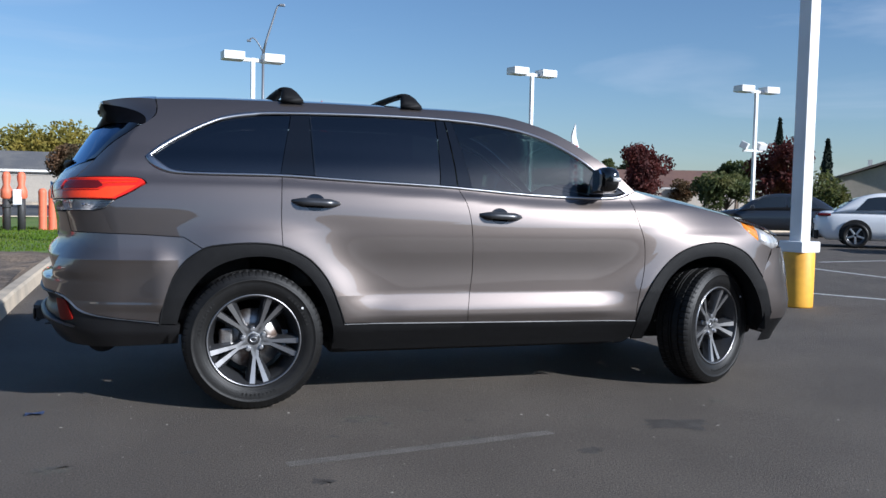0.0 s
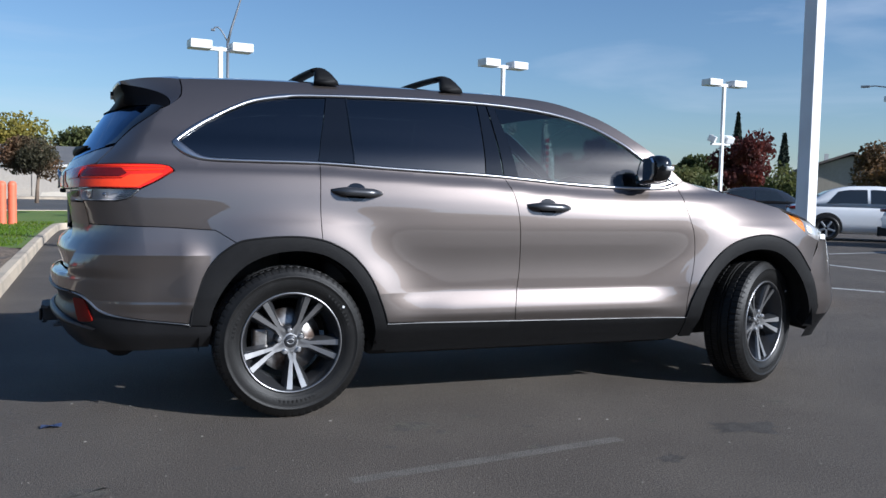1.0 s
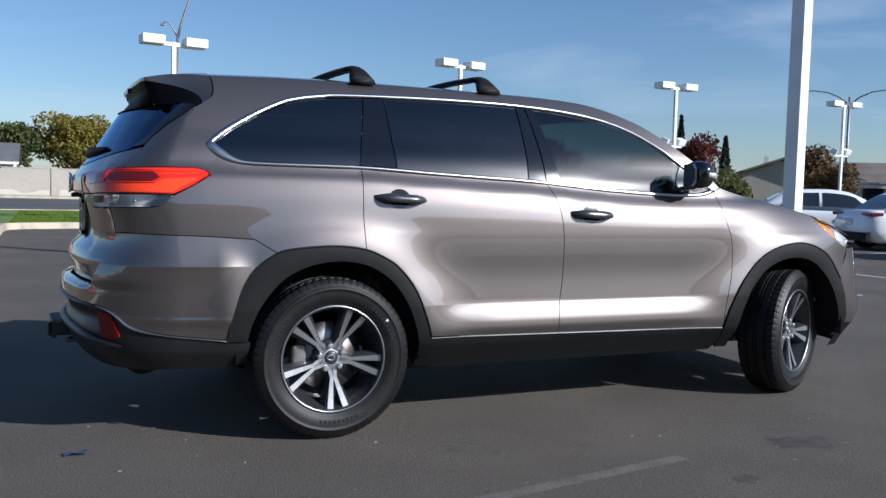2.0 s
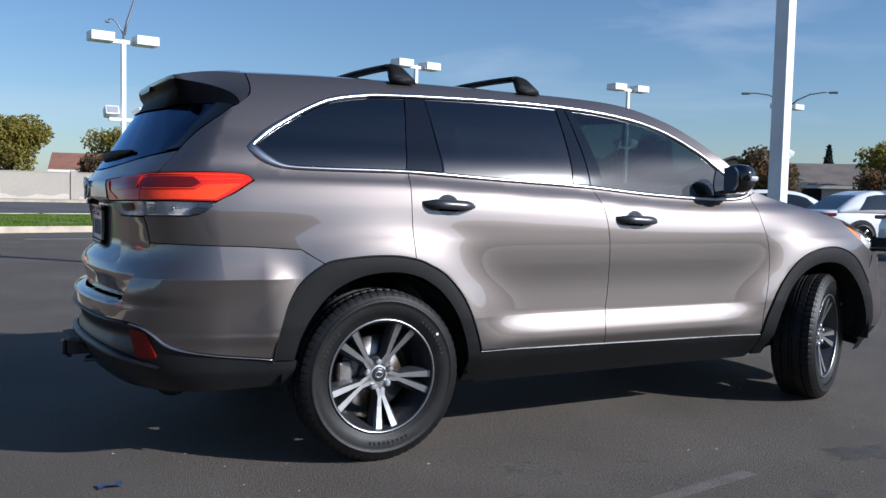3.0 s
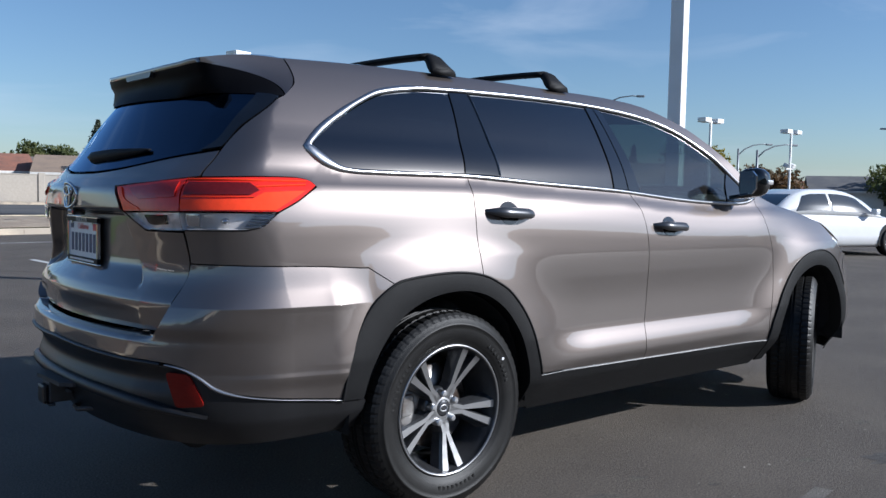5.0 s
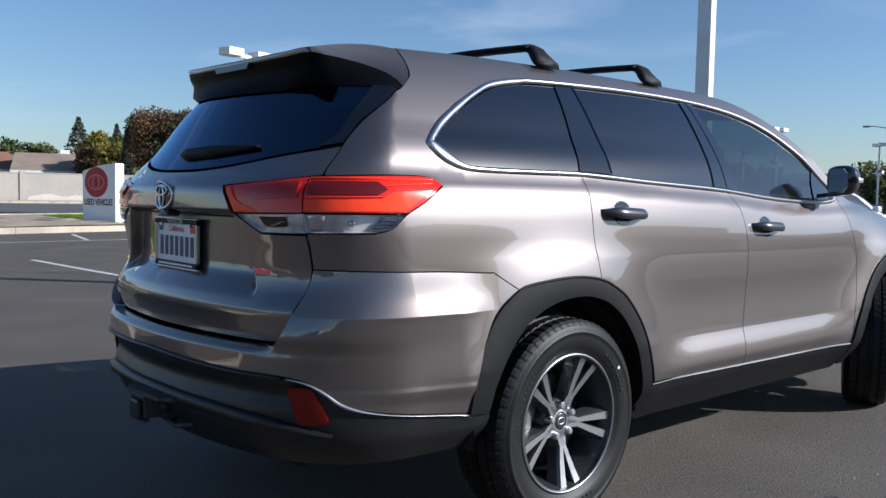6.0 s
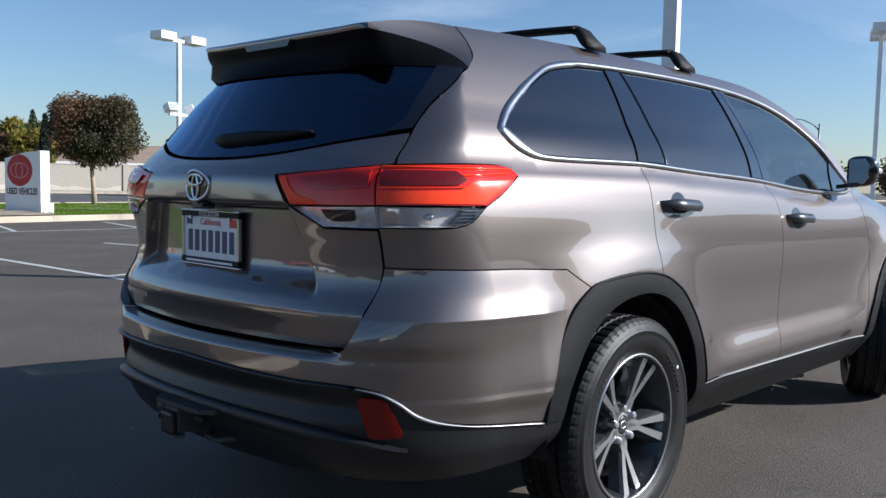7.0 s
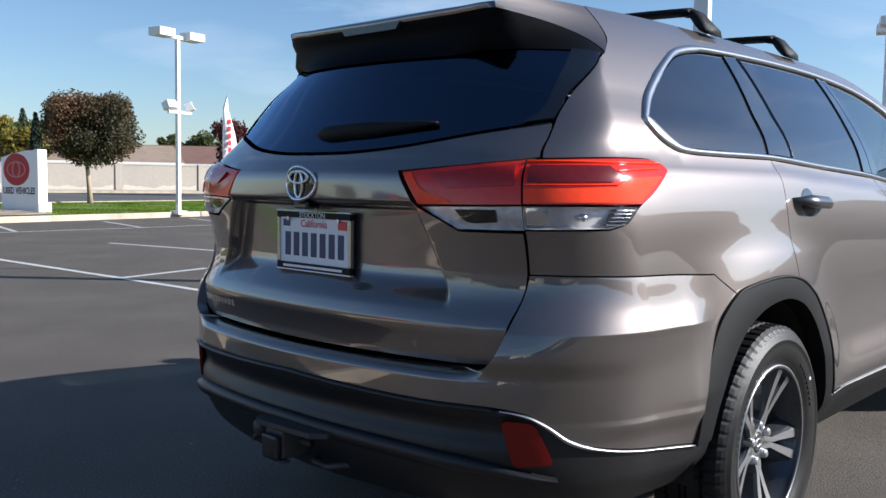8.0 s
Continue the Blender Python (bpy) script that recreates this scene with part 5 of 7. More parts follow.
seat(1.35, -0.37, 0.50)
seat(1.35, 0.37, 0.50)
seat(0.50, -0.32, 0.62)
seat(0.50, 0.32, 0.62)
seat(-0.25, 0.0, 1.10, False)
loft("dashboard", [[(1.98, y, 0.75), (1.90, y, 0.95), (1.93, y, 1.10), (2.03, y, 1.155), (2.26, y, 1.15), (2.30, y, 0.75)] for y in (-0.76, -0.3, 0.3, 0.76)], TRIM_GREY, suv)
bm = bmesh.new()
ring = [(1.80 - 0.055 * math.sin(a), 0.37 + 0.185 * math.cos(a), 1.04 + 0.175 * math.sin(a)) for a in [2 * math.pi * k / 24 for k in range(25)]]
add_tube(bm, ring, 0.016, 8, False)
add_tube(bm, [(1.80, 0.20, 1.04), (1.83, 0.37, 1.03), (1.80, 0.54, 1.04)], 0.018, 8)
add_tube(bm, [(1.83, 0.37, 1.03), (2.0, 0.37, 0.95)], 0.03, 8)
part("steering_wheel", bm, TRIM_GREY, suv, "black steering wheel", True)

# things on the tail: plate, emblem, badge, wiper, hitch
px = tail_x(0.0, 1.0) + 0.034
plate = part("number_plate", box((px - 0.002, -0.1525, 0.905), (px + 0.002, 0.1525, 1.055), 0.001), PLATE_WHITE, suv, "white plate with dark blue characters")
FRAME_BLACK = shader("matt_black_plate_frame", (0.006, 0.006, 0.007), 0.5, spec=0.15)
bm = bmesh.new()
add_box(bm, (px - 0.009, -0.162, 1.044), (px + 0.004, 0.162, 1.064), 0.002)
add_box(bm, (px - 0.009, -0.162, 0.894), (px + 0.004, 0.162, 0.914), 0.002)
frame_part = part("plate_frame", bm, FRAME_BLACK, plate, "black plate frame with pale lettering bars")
bm = bmesh.new()
add_box(bm, (px - 0.0085, -0.162, 0.9145), (px + 0.004, -0.152, 1.0435), 0.002)
add_box(bm, (px - 0.0085, 0.152, 0.9145), (px + 0.004, 0.162, 1.0435), 0.002)
add_box(bm, (px - 0.0105, -0.165, 1.060), (px + 0.004, 0.165, 1.066), 0.002)
add_box(bm, (px - 0.0105, -0.165, 0.890), (px + 0.004, 0.165, 0.896), 0.002)
part("frame_edge", bm, CHROME, frame_part, "bright plate frame edge")
txt = bpy.data.curves.new("frame_word", "FONT")
txt.body, txt.size, txt.align_x, txt.extrude = "STOCKTON", 0.021, "CENTER", 0.0003
txt.materials.append(PLATE_WHITE)
hang(new("frame_word", txt), frame_part, "pale capital letters").matrix_local = Matrix.Translation((px - 0.0094, 0.0, 1.0455)) @ pose(0, 0, 0, 90, 0, -90)
part("lettering_bar", box((px - 0.0102, -0.13, 0.901), (px - 0.0092, 0.13, 0.908)), PLATE_WHITE, frame_part)
for k in range(7):
    y = 0.117 - 0.039 * k
    part("plate_bar", box((px - 0.0035, y - 0.0125, 0.934), (px - 0.0022, y + 0.0125, 1.002), 0.0005), PLATE_INK, plate, "plain dark blue bar")
txt = bpy.data.curves.new("state_word", "FONT")
txt.body, txt.size, txt.align_x, txt.extrude = "California", 0.030, "CENTER", 0.0003
state = hang(new("state_word", txt), plate, "red script word on the plate")
txt.materials.append(PLATE_RED)
state.matrix_local = Matrix.Translation((px - 0.0032, 0.0, 1.018)) @ pose(0, 0, 0, 90, 0, -90)
part("plate_sticker", box((px - 0.0035, -0.142, 1.015), (px - 0.0022, -0.105, 1.040)), PLATE_RED, plate, "red sticker")
part("plate_sticker", box((px - 0.0035, 0.108, 1.018), (px - 0.0022, 0.138, 1.038)), PLATE_INK, plate)
for yy in (-0.11, 0.11):
    bm = lathe([(0.0, 0.0), (0.006, 0.0), (0.006, 0.004)], 10)
    bmesh.ops.transform(bm, matrix=Matrix.Translation((px - 0.0095, yy, 1.0405 if yy < 0 else 1.0405)) @ pose(0, 0, 0, 0, 0, -90), verts=bm.verts)
    part("plate_screw", bm, SATIN, plate)

ex, ez = tail_x(0.0, 1.142) - 0.020, 1.142
bm = bmesh.new()
add_tube(bm, [(ex + 0.006 * math.cos(2 * a), 0.062 * math.cos(a), ez + 0.0455 * math.sin(a)) for a in [2 * math.pi * k / 40 for k in range(41)]], 0.0052, 8, False)
emblem = part("emblem", bm, CHROME, suv, "chrome oval emblem", True)
part("emblem_backing", lathe([(0.0, 0.0), (0.9, 0.0), (1.0, 0.25), (1.0, 0.6)], 40), GLOSS_BLACK, emblem, "", True).matrix_local = Matrix.Translation((ex - 0.001, 0, ez)) @ pose(0, 0, 0, 0, 0, -90) @ Matrix.Diagonal((0.060, 0.012, 0.044, 1))
for ry, rz, up in ((0.040, 0.0165, 0.017), (0.0165, 0.036, -0.003)):
    part("emblem_oval", tube([(ex - 0.004, ry * math.cos(a), ez + up + rz * math.sin(a)) for a in [2 * math.pi * k / 32 for k in range(33)]], 0.0046, 8, False), CHROME, emblem, "plain inner chrome oval", True)
part("camera_pod", box((tail_x(0, 1.085) - 0.018, -0.030, 1.070), (tail_x(0, 1.085) + 0.03, 0.030, 1.092), 0.006), GLOSS_BLACK, tailgate, "small black camera pod")

secs = []
for k in range(19):
    u = k / 18
    y = 0.022 - 0.40 * u
    z = 1.284 + 0.022 * u
    h = 0.026 * min(1.0, 0.35 + 7 * u) * (1.0 if u < 0.45 else 1 - 0.74 * ((u - 0.45) / 0.55) ** 1.3) * min(1.0, 0.4 + 9 * (1 - u))
    x = tail_x(y, z) - 0.006
    d = 0.019 * min(1.0, 0.5 + 4 * u) * (1.0 if u < 0.5 else 1 - 0.5 * (u - 0.5) / 0.5)
    secs.append([(x - d * 0.5, y, z - h), (x - d, y, z - h * 0.5), (x - d, y, z + h * 0.1), (x - d * 0.6, y, z + h * 0.55), (x + 0.004, y, z + h * 0.6), (x + 0.004, y, z - h * 0.9)])
loft("rear_wiper", secs, PLASTIC, tailgate, "black rear wiper arm at rest")

hitch = thing("tow_hitch", (0, 0, 0), 0, "black steel tow hitch receiver")
hitch.parent = suv
part("receiver", box((-1.165, -0.040, 0.388), (-0.90, 0.040, 0.466), 0.006), PIPE_DARK, hitch)
part("receiver_opening", box((-1.1680, -0.027, 0.402), (-1.1645, 0.027, 0.452)), DARK, hitch)
part("receiver_plug", box((-1.185, -0.036, 0.385), (-1.1685, 0.036, 0.455), 0.010), BUMPER_PLASTIC, hitch, "black plastic receiver cover")
part("receiver_collar", box((-1.170, -0.050, 0.378), (-1.145, 0.050, 0.3875), 0.004), PIPE_DARK, hitch)
bm = prism([(-1.175, 0.070), (-1.165, -0.150), (-1.130, -0.185), (-0.98, -0.185), (-0.98, 0.100), (-1.150, 0.100)], 0.470, 0.484, "z")
part("top_plate", bm, PIPE_DARK, hitch, "flat black step plate")
part("chain_loop", tube([(-1.02, -0.055, 0.385), (-1.09, -0.080, 0.378), (-1.10, -0.15, 0.380), (-1.05, -0.20, 0.388), (-0.98, -0.20, 0.395)], 0.0085, 8), PIPE_DARK, hitch, "bent steel safety-chain loop", True)
part("hitch_pin", tube([(-1.10, -0.075, 0.428), (-1.10, 0.145, 0.428)], 0.010, 8), PIPE_DARK, hitch, "", True)
part("pin_clip", tube([(-1.10, 0.13, 0.428), (-1.125, 0.145, 0.410), (-1.115, 0.165, 0.392), (-1.085, 0.165, 0.400), (-1.09, 0.14, 0.432)], 0.005, 6), PIPE_DARK, hitch, "", True)
part("plug_socket", tube([(-1.135, 0.120, 0.440), (-1.05, 0.120, 0.445)], 0.022, 14), PIPE_DARK, hitch, "", True)
part("crossbeam", tube([(-0.96, -0.52, 0.40), (-0.96, 0.52, 0.40)], 0.030, 12), PIPE_DARK, hitch, "", True)

# ---- ground, kerbs, lines ----


def slab(name, pts, z, material, label, category, thick=None, kind="structure"):
    bm = bmesh.new()
    vs = [bm.verts.new((x, y, z)) for x, y in pts]
    f = bm.faces.new(vs)
    bm.normal_update()
    if f.normal.z < 0:
        f.normal_flip()
    if thick:
        out = bmesh.ops.extrude_face_region(bm, geom=[f])
        bmesh.ops.translate(bm, vec=(0, 0, -thick), verts=[v for v in out["geom"] if isinstance(v, bmesh.types.BMVert)])
    return tagged(part(name, bm, material, None), label, category, kind=kind)


slab("ground", [(-3000, -3000), (3000, -3000), (3000, 3000), (-3000, 3000)], 0.0, ASPHALT, "dark grey asphalt parking lot with fine stones", "ground")
STRIP_SLOPE = 0.20


def strip_y(x, off=0.0):
    return 18.75 + STRIP_SLOPE * x + off


# the planted bed, which turns the corner into the grass strip along the street
edge = [(-1.80, 2.2), (-1.84, 4.0), (-1.93, 8.0), (-2.02, 12.0), (-2.06, 16.6)]
edge = [Vector(p) for p in edge] + [Vector((-2.06 + 1.0 - 1.0 * math.cos(a), 17.4 + 1.0 * math.sin(a))) for a in [radians(20 * k) for k in range(1, 4)]]
edge += [Vector((x, strip_y(x))) for x in (0.0, 4.0, 8.0, 12.0, 18.0, 26.0, 40.0)]
edge = [Vector((-14.0, 0.85)), Vector((-6.0, 0.9)), Vector((-3.0, 0.95)), Vector((-2.2, 1.15)), Vector((-1.87, 1.6))] + edge


def outset(pts, by):
    out = []
    for i, p in enumerate(pts):
        a, b = pts[max(0, i - 1)], pts[min(len(pts) - 1, i + 1)]
        d = (b - a).normalized()
        out.append(p + Vector((-d.y, d.x)) * by)
    return out


def kerb(name, line, label, wide=0.15, high=0.15):
    """A kerb of cast stones along a line, laid inwards from it; each stone is a part."""
    run = spline(line, 0.1)
    k = thing(name, (0, 0, 0), 0, label, "kerb", kind="structure")
    far = outset(run, wide)
    start, count = 0, 0
    while start < len(run) - 1:
        end = min(len(run) - 1, start + 30)
        bm = bmesh.new()
        rows = []
        for i in range(start, end + 1):
            p, q = run[i], far[i]
            if i == end and end < len(run) - 1:
                p, q = p + (run[i - 1] - p) * 0.08, q + (far[i - 1] - q) * 0.08
            m = (q - p)
            rows.append([bm.verts.new((v.x, v.y, z)) for v, z in ((p, -0.02), (p + m * 0.06, high - 0.025), (p + m * 0.20, high), (q - m * 0.08, high), (q, high - 0.012), (q, -0.02))])
        for a, b in zip(rows, rows[1:]):
            for j in range(5):
                bm.faces.new((a[j], a[j + 1], b[j + 1], b[j]))
        bm.faces.new(rows[0][::-1])
        bm.faces.new(rows[-1])
        part("kerb_stone", bm, CONCRETE, k)
        start = end
        count += 1
    return k


kerb("kerb", edge, "pale concrete kerb round the planted bed")
inner = outset(edge, 0.152)


def turf(name, pts, z, material, label, category, rough=0.02, seed=3):
    """A softly uneven patch of soil or sward inside an outline."""
    from mathutils.geometry import delaunay_2d_cdt
    ring = [Vector(p) for p in pts]
    n = len(ring)
    arr = np.array([tuple(p) for p in ring])
    lo, hi = arr.min(0), arr.max(0)
    step = max(0.35, (hi - lo).max() / 60)
    cell = np.array([(x, y) for x in np.arange(lo[0], hi[0], step) for y in np.arange(lo[1], hi[1], step)])
    inside = np.zeros(len(cell), bool)
    for i in range(n):
        a, b = arr[i], arr[(i + 1) % n]
        cross = (a[1] > cell[:, 1]) != (b[1] > cell[:, 1])
        with np.errstate(divide="ignore", invalid="ignore"):
            inside ^= cross & (cell[:, 0] < (b[0] - a[0]) * (cell[:, 1] - a[1]) / (b[1] - a[1]) + a[0])
    out = delaunay_2d_cdt(ring + [Vector(c) for c in cell[inside]], [(i, (i + 1) % n) for i in range(n)], [list(range(n))], 1, 1e-5)
    verts = [(p.x, p.y, z + rough * noise.noise(Vector((p.x * 0.9, p.y * 0.9, seed))) + 0.4 * rough * noise.noise(Vector((p.x * 3, p.y * 3, seed)))) for p in out[0]]
    faces = []
    for t in out[2]:
        a, b, c = (Vector(verts[i]) for i in t[:3])
        faces.append(tuple(t) if (b - a).cross(c - a).z > 0 else tuple(reversed(t)))
    return tagged(sheet(name, verts, faces, material, None), label, category, kind="structure")


bed_in = [p for p in inner if p.y < 9.6 and p.x < -1.0]
turf("soil_bed", [(-6.2, 1.1)] + [tuple(p) for p in bed_in] + [(-2.13, 9.6), (-14, 9.6), (-14, 1.1)], 0.125, MULCH, "dark brown bark mulch in the planted bed", "soil", 0.12)
strip_in = [p for p in inner if p.y >= 9.6]
back = [(x, 28.6 + STRIP_SLOPE * x) for x in (40, 20, 8, 0, -8, -30)]
turf("grass_strip", [(-30, 9.61), (-2.13, 9.61)] + [tuple(p) for p in strip_in] + back, 0.13, GRASS_SOIL, "mown grass strip between car park and street", "grass", 0.06)

turf("soil_patch", [(3.3, strip_y(3.3, 0.3)), (7.2, strip_y(7.2, 0.3)), (7.3, strip_y(7.3, 8.5)), (3.2, strip_y(3.2, 8.5))], 0.165, DIRT, "bare dry patch in the grass strip", "soil", 0.06)


def blades(name, spots, high, label):
    verts, faces = [], []
    rng = random.Random(5)
    for x, y in spots:
        a = rng.uniform(0, math.pi)
        h = high * rng.uniform(0.5, 1.2)
        w = 0.012 + 0.01 * rng.random()
        lean = rng.uniform(-0.5, 0.5) * h
        k = len(verts)
        verts += [(x - w * math.cos(a), y - w * math.sin(a), 0.12), (x + w * math.cos(a), y + w * math.sin(a), 0.12), (x + lean * math.sin(a), y + lean * math.cos(a), 0.13 + h)]
        faces.append((k, k + 1, k + 2))
    return tagged(sheet(name, verts, faces, GRASS_BLADE, None, smooth=False), label, "grass", kind="stuff")


rng = random.Random(11)
spots = []
while len(spots) < 42000:
    x = rng.uniform(-2.0, 20.0)
    y = strip_y(x) + 0.25 + 9.0 * rng.random() ** 1.5
    if noise.noise(Vector((x * 0.5, y * 0.5, 7))) > -0.35 and not 3.3 < x < 7.25:
        spots.append((x, y))
blades("grass_blades", spots, 0.05, "short green grass blades")
spots = []
while len(spots) < 12000:
    x, y = rng.uniform(-9.0, -2.25), 9.0 + 10.0 * rng.random()
    if y > 9.9 + 0.8 * noise.noise(Vector((x, y, 2))):
        spots.append((x, y))
blades("grass_blades", spots, 0.045, "short green grass blades")

# the street, its far pavement and kerb
slab("road", [(-300, 21.0), (-30, 22.8), (0, 28.8), (40, 36.8), (90, 46.0), (60, 49.6), (34, 54.0), (22, 56.8), (10, 58.2), (-60, 58.6), (-300, 58.6)], 0.006, STREET, "worn grey street asphalt", "road")
far_line = [(-200, 59.0), (-60, 58.8), (10, 58.4), (22, 57.0), (34, 54.2), (60, 49.8), (150, 35.0)]
far = [Vector(p) for p in far_line]
pave = [tuple(p) for p in far] + [tuple(p) for p in reversed(outset(far, 3.6))]
slab("pavement", pave, 0.15, CONCRETE, "pale concrete pavement along the far side of the street", "pavement", 0.18)
near_line = [(x, 28.65 + STRIP_SLOPE * x) for x in (-30, -8, 0, 8, 20, 40)]
kerb_back = thing("street_kerb", (0, 0, 0), 0, "pale concrete kerb along the street", "kerb", kind="structure")
for a, b in zip(near_line, near_line[1:]):
    d = Vector((b[0] - a[0], b[1] - a[1]))
    part("kerb_stone", box((0.01, -0.08, -0.02), (d.length - 0.01, 0.08, 0.17), 0.015, Matrix.Translation((a[0], a[1], 0)) @ Matrix.Rotation(math.atan2(d.y, d.x), 4, "Z")), CONCRETE, kerb_back)


def paint_line(a, b, wide=0.10, label="worn white painted parking line", material=None):
    a, b = Vector(a), Vector(b)
    d = (b - a).normalized()
    q = Vector((-d.y, d.x)) * wide / 2
    n = max(2, int((b - a).length / 0.35))
    rr = random.Random(int(a.x * 100 + b.y * 31))
    bm = bmesh.new()
    rows = []
    for i in range(n + 1):
        p = a + (b - a) * (i / n)
        j1, j2 = rr.uniform(-0.006, 0.006), rr.uniform(-0.006, 0.006)
        rows.append((bm.verts.new((p.x + q.x + j1, p.y + q.y, 0.004)), bm.verts.new((p.x - q.x + j2, p.y - q.y, 0.004))))
    for r0, r1 in zip(rows, rows[1:]):
        bm.faces.new((r0[1], r1[1], r1[0], r0[0]))
    return tagged(part("painted_line", bm, material or LINE_PAINT, None), label, "line", "parking lines", kind="structure")


paint_line((2.29, 5.70), (1.98, 11.6))
paint_line((2.25, 7.45), (3.55, 7.80))
paint_line((4.60, 12.5), (5.25, 9.6))
paint_line((-0.6, 15.9), (13.5, 17.0))
for x in (1.6, 4.55, 7.4, 10.2, 13.0):
    paint_line((x + 0.02, 16.05 + 0.08 * x), (x + 0.55, strip_y(x) - 0.75))
paint_line((7.35, 3.85), (7.95, 2.90))
paint_line((10.53, 7.2), (10.5, 4.6))
paint_line((11.9, 8.6), (16.5, 9.3))
paint_line((9.0, 9.6), (12.4, 12.6))
LINE_GHOST = shader("ghost_of_a_painted_line", (0.135, 0.122, 0.108), 0.82, vary=0.55, scale=120.0, second=(0.090, 0.080, 0.070), second_scale=6.0, second_at=(0.42, 0.75), bump=0.8, bump_scale=200.0)
ghost = paint_line((1.37, -1.69), (0.05, -1.90), 0.07, "faint ghost of a painted line", LINE_GHOST)
for v in ghost.data.vertices:
    v.co.z = 0.0008



def stain(x, y, r, colour, label, seed):
    rr = random.Random(seed)
    bm = bmesh.new()
    pts = [bm.verts.new((x + r * rr.uniform(0.35, 1.2) * math.cos(2 * math.pi * k / 22), y + 0.7 * r * rr.uniform(0.35, 1.2) * math.sin(2 * math.pi * k / 22), 0.0006)) for k in range(22)]
    hub = bm.verts.new((x, y, 0.0006))
    for k in range(22):
        bm.faces.new((hub, pts[k], pts[(k + 1) % 22]))
    return tagged(part("stain", bm, colour, None), label, "stain", kind="structure")


STAIN_PALE = shader("dried_pale_stain", (0.105, 0.095, 0.074), 0.85, vary=0.55, scale=90.0, second=(0.072, 0.064, 0.056), second_scale=14.0, second_at=(0.42, 0.58), bump=0.8, bump_scale=200.0)
STAIN_DARK = shader("oily_dark_stain", (0.052, 0.045, 0.039), 0.7, vary=0.5, scale=100.0, second=(0.070, 0.062, 0.054), second_scale=9.0, second_at=(0.40, 0.60), bump=0.6, bump_scale=200.0)
for k, (x, y, r, m) in enumerate(((0.50, -1.22, 0.13, STAIN_PALE), (0.86, -1.14, 0.06, STAIN_PALE), (1.42, -2.02, 0.08, STAIN_DARK), (2.1, -1.7, 0.22, STAIN_DARK), (-0.9, -1.75, 0.10, STAIN_PALE), (3.3, -2.2, 0.3, STAIN_DARK), (-0.2, -2.6, 0.25, STAIN_DARK), (0.62, -1.36, 0.05, STAIN_PALE), (0.31, -1.52, 0.045, STAIN_PALE), (1.05, -1.38, 0.04, STAIN_PALE), (0.95, -1.70, 0.06, STAIN_PALE), (1.7, -1.45, 0.05, STAIN_PALE), (-0.35, -1.62, 0.05, STAIN_PALE), (0.15, -2.15, 0.07, STAIN_DARK), (2.6, -1.3, 0.07, STAIN_PALE))):
    stain(x, y, r, m, "dried pale stain on the asphalt" if m is STAIN_PALE else "dark oily stain on the asphalt", 70 + k)

seam_line = spline([Vector(p) for p in ((-1.7, 11.2), (-0.64, 10.7), (0.4, 10.15), (1.3, 9.6), (2.5, 8.55), (3.2, 7.7), (4.3, 6.1), (5.6, 4.4))], 0.12)
bm = bmesh.new()
rows = []
for k, p in enumerate(seam_line):
    d = (seam_line[min(k + 1, len(seam_line) - 1)] - seam_line[max(k - 1, 0)]).normalized()
    off = Vector((-d.y, d.x))
    c = p + off * 0.03 * noise.noise(Vector((k * 0.4, 0.7, 2)))
    w = 0.022 * (1 + 0.5 * noise.noise(Vector((k * 0.31, 4.4, 1))))
    rows.append((bm.verts.new((*(c + off * w), 0.0022)), bm.verts.new((*(c - off * w), 0.0022))))
for a, b in zip(rows, rows[1:]):
    bm.faces.new((a[1], b[1], b[0], a[0]))
tagged(part("tar_seam", bm, STAIN_DARK, None), "thin dark tar seam across the asphalt", "seam", kind="structure")

# chips and dry leaf scraps on the asphalt
CHIP = shader("pale_stone_chips", (0.26, 0.24, 0.21), 0.9, vary=0.5, scale=2.0)
verts, faces = [], []
rng = random.Random(21)
for k in range(1500):
    x, y = rng.uniform(-2.2, 5.0), -3.8 + 5.8 * rng.random() ** 1.4
    r = rng.choice((0.0022, 0.003, 0.0035, 0.005)) if k > 150 else rng.choice((0.005, 0.007, 0.011))
    n = rng.randint(4, 6)
    base = len(verts)
    turn = rng.uniform(0, 6.28)
    ring_pts = [(x + r * rng.uniform(0.5, 1.3) * math.cos(turn + 2 * math.pi * i / n), y + 0.7 * r * rng.uniform(0.5, 1.3) * math.sin(turn + 2 * math.pi * i / n), 0.0015) for i in range(n)]
    verts += ring_pts + [(x, y, 0.0015 + 0.4 * r)]
    for i in range(n):
        faces.append((base + i, base + (i + 1) % n, base + n))
tagged(sheet("stone_chips", verts, faces, CHIP, None, smooth=False), "pale stone chips scattered on the asphalt", "chips", kind="stuff")

# ---- lamp posts ----


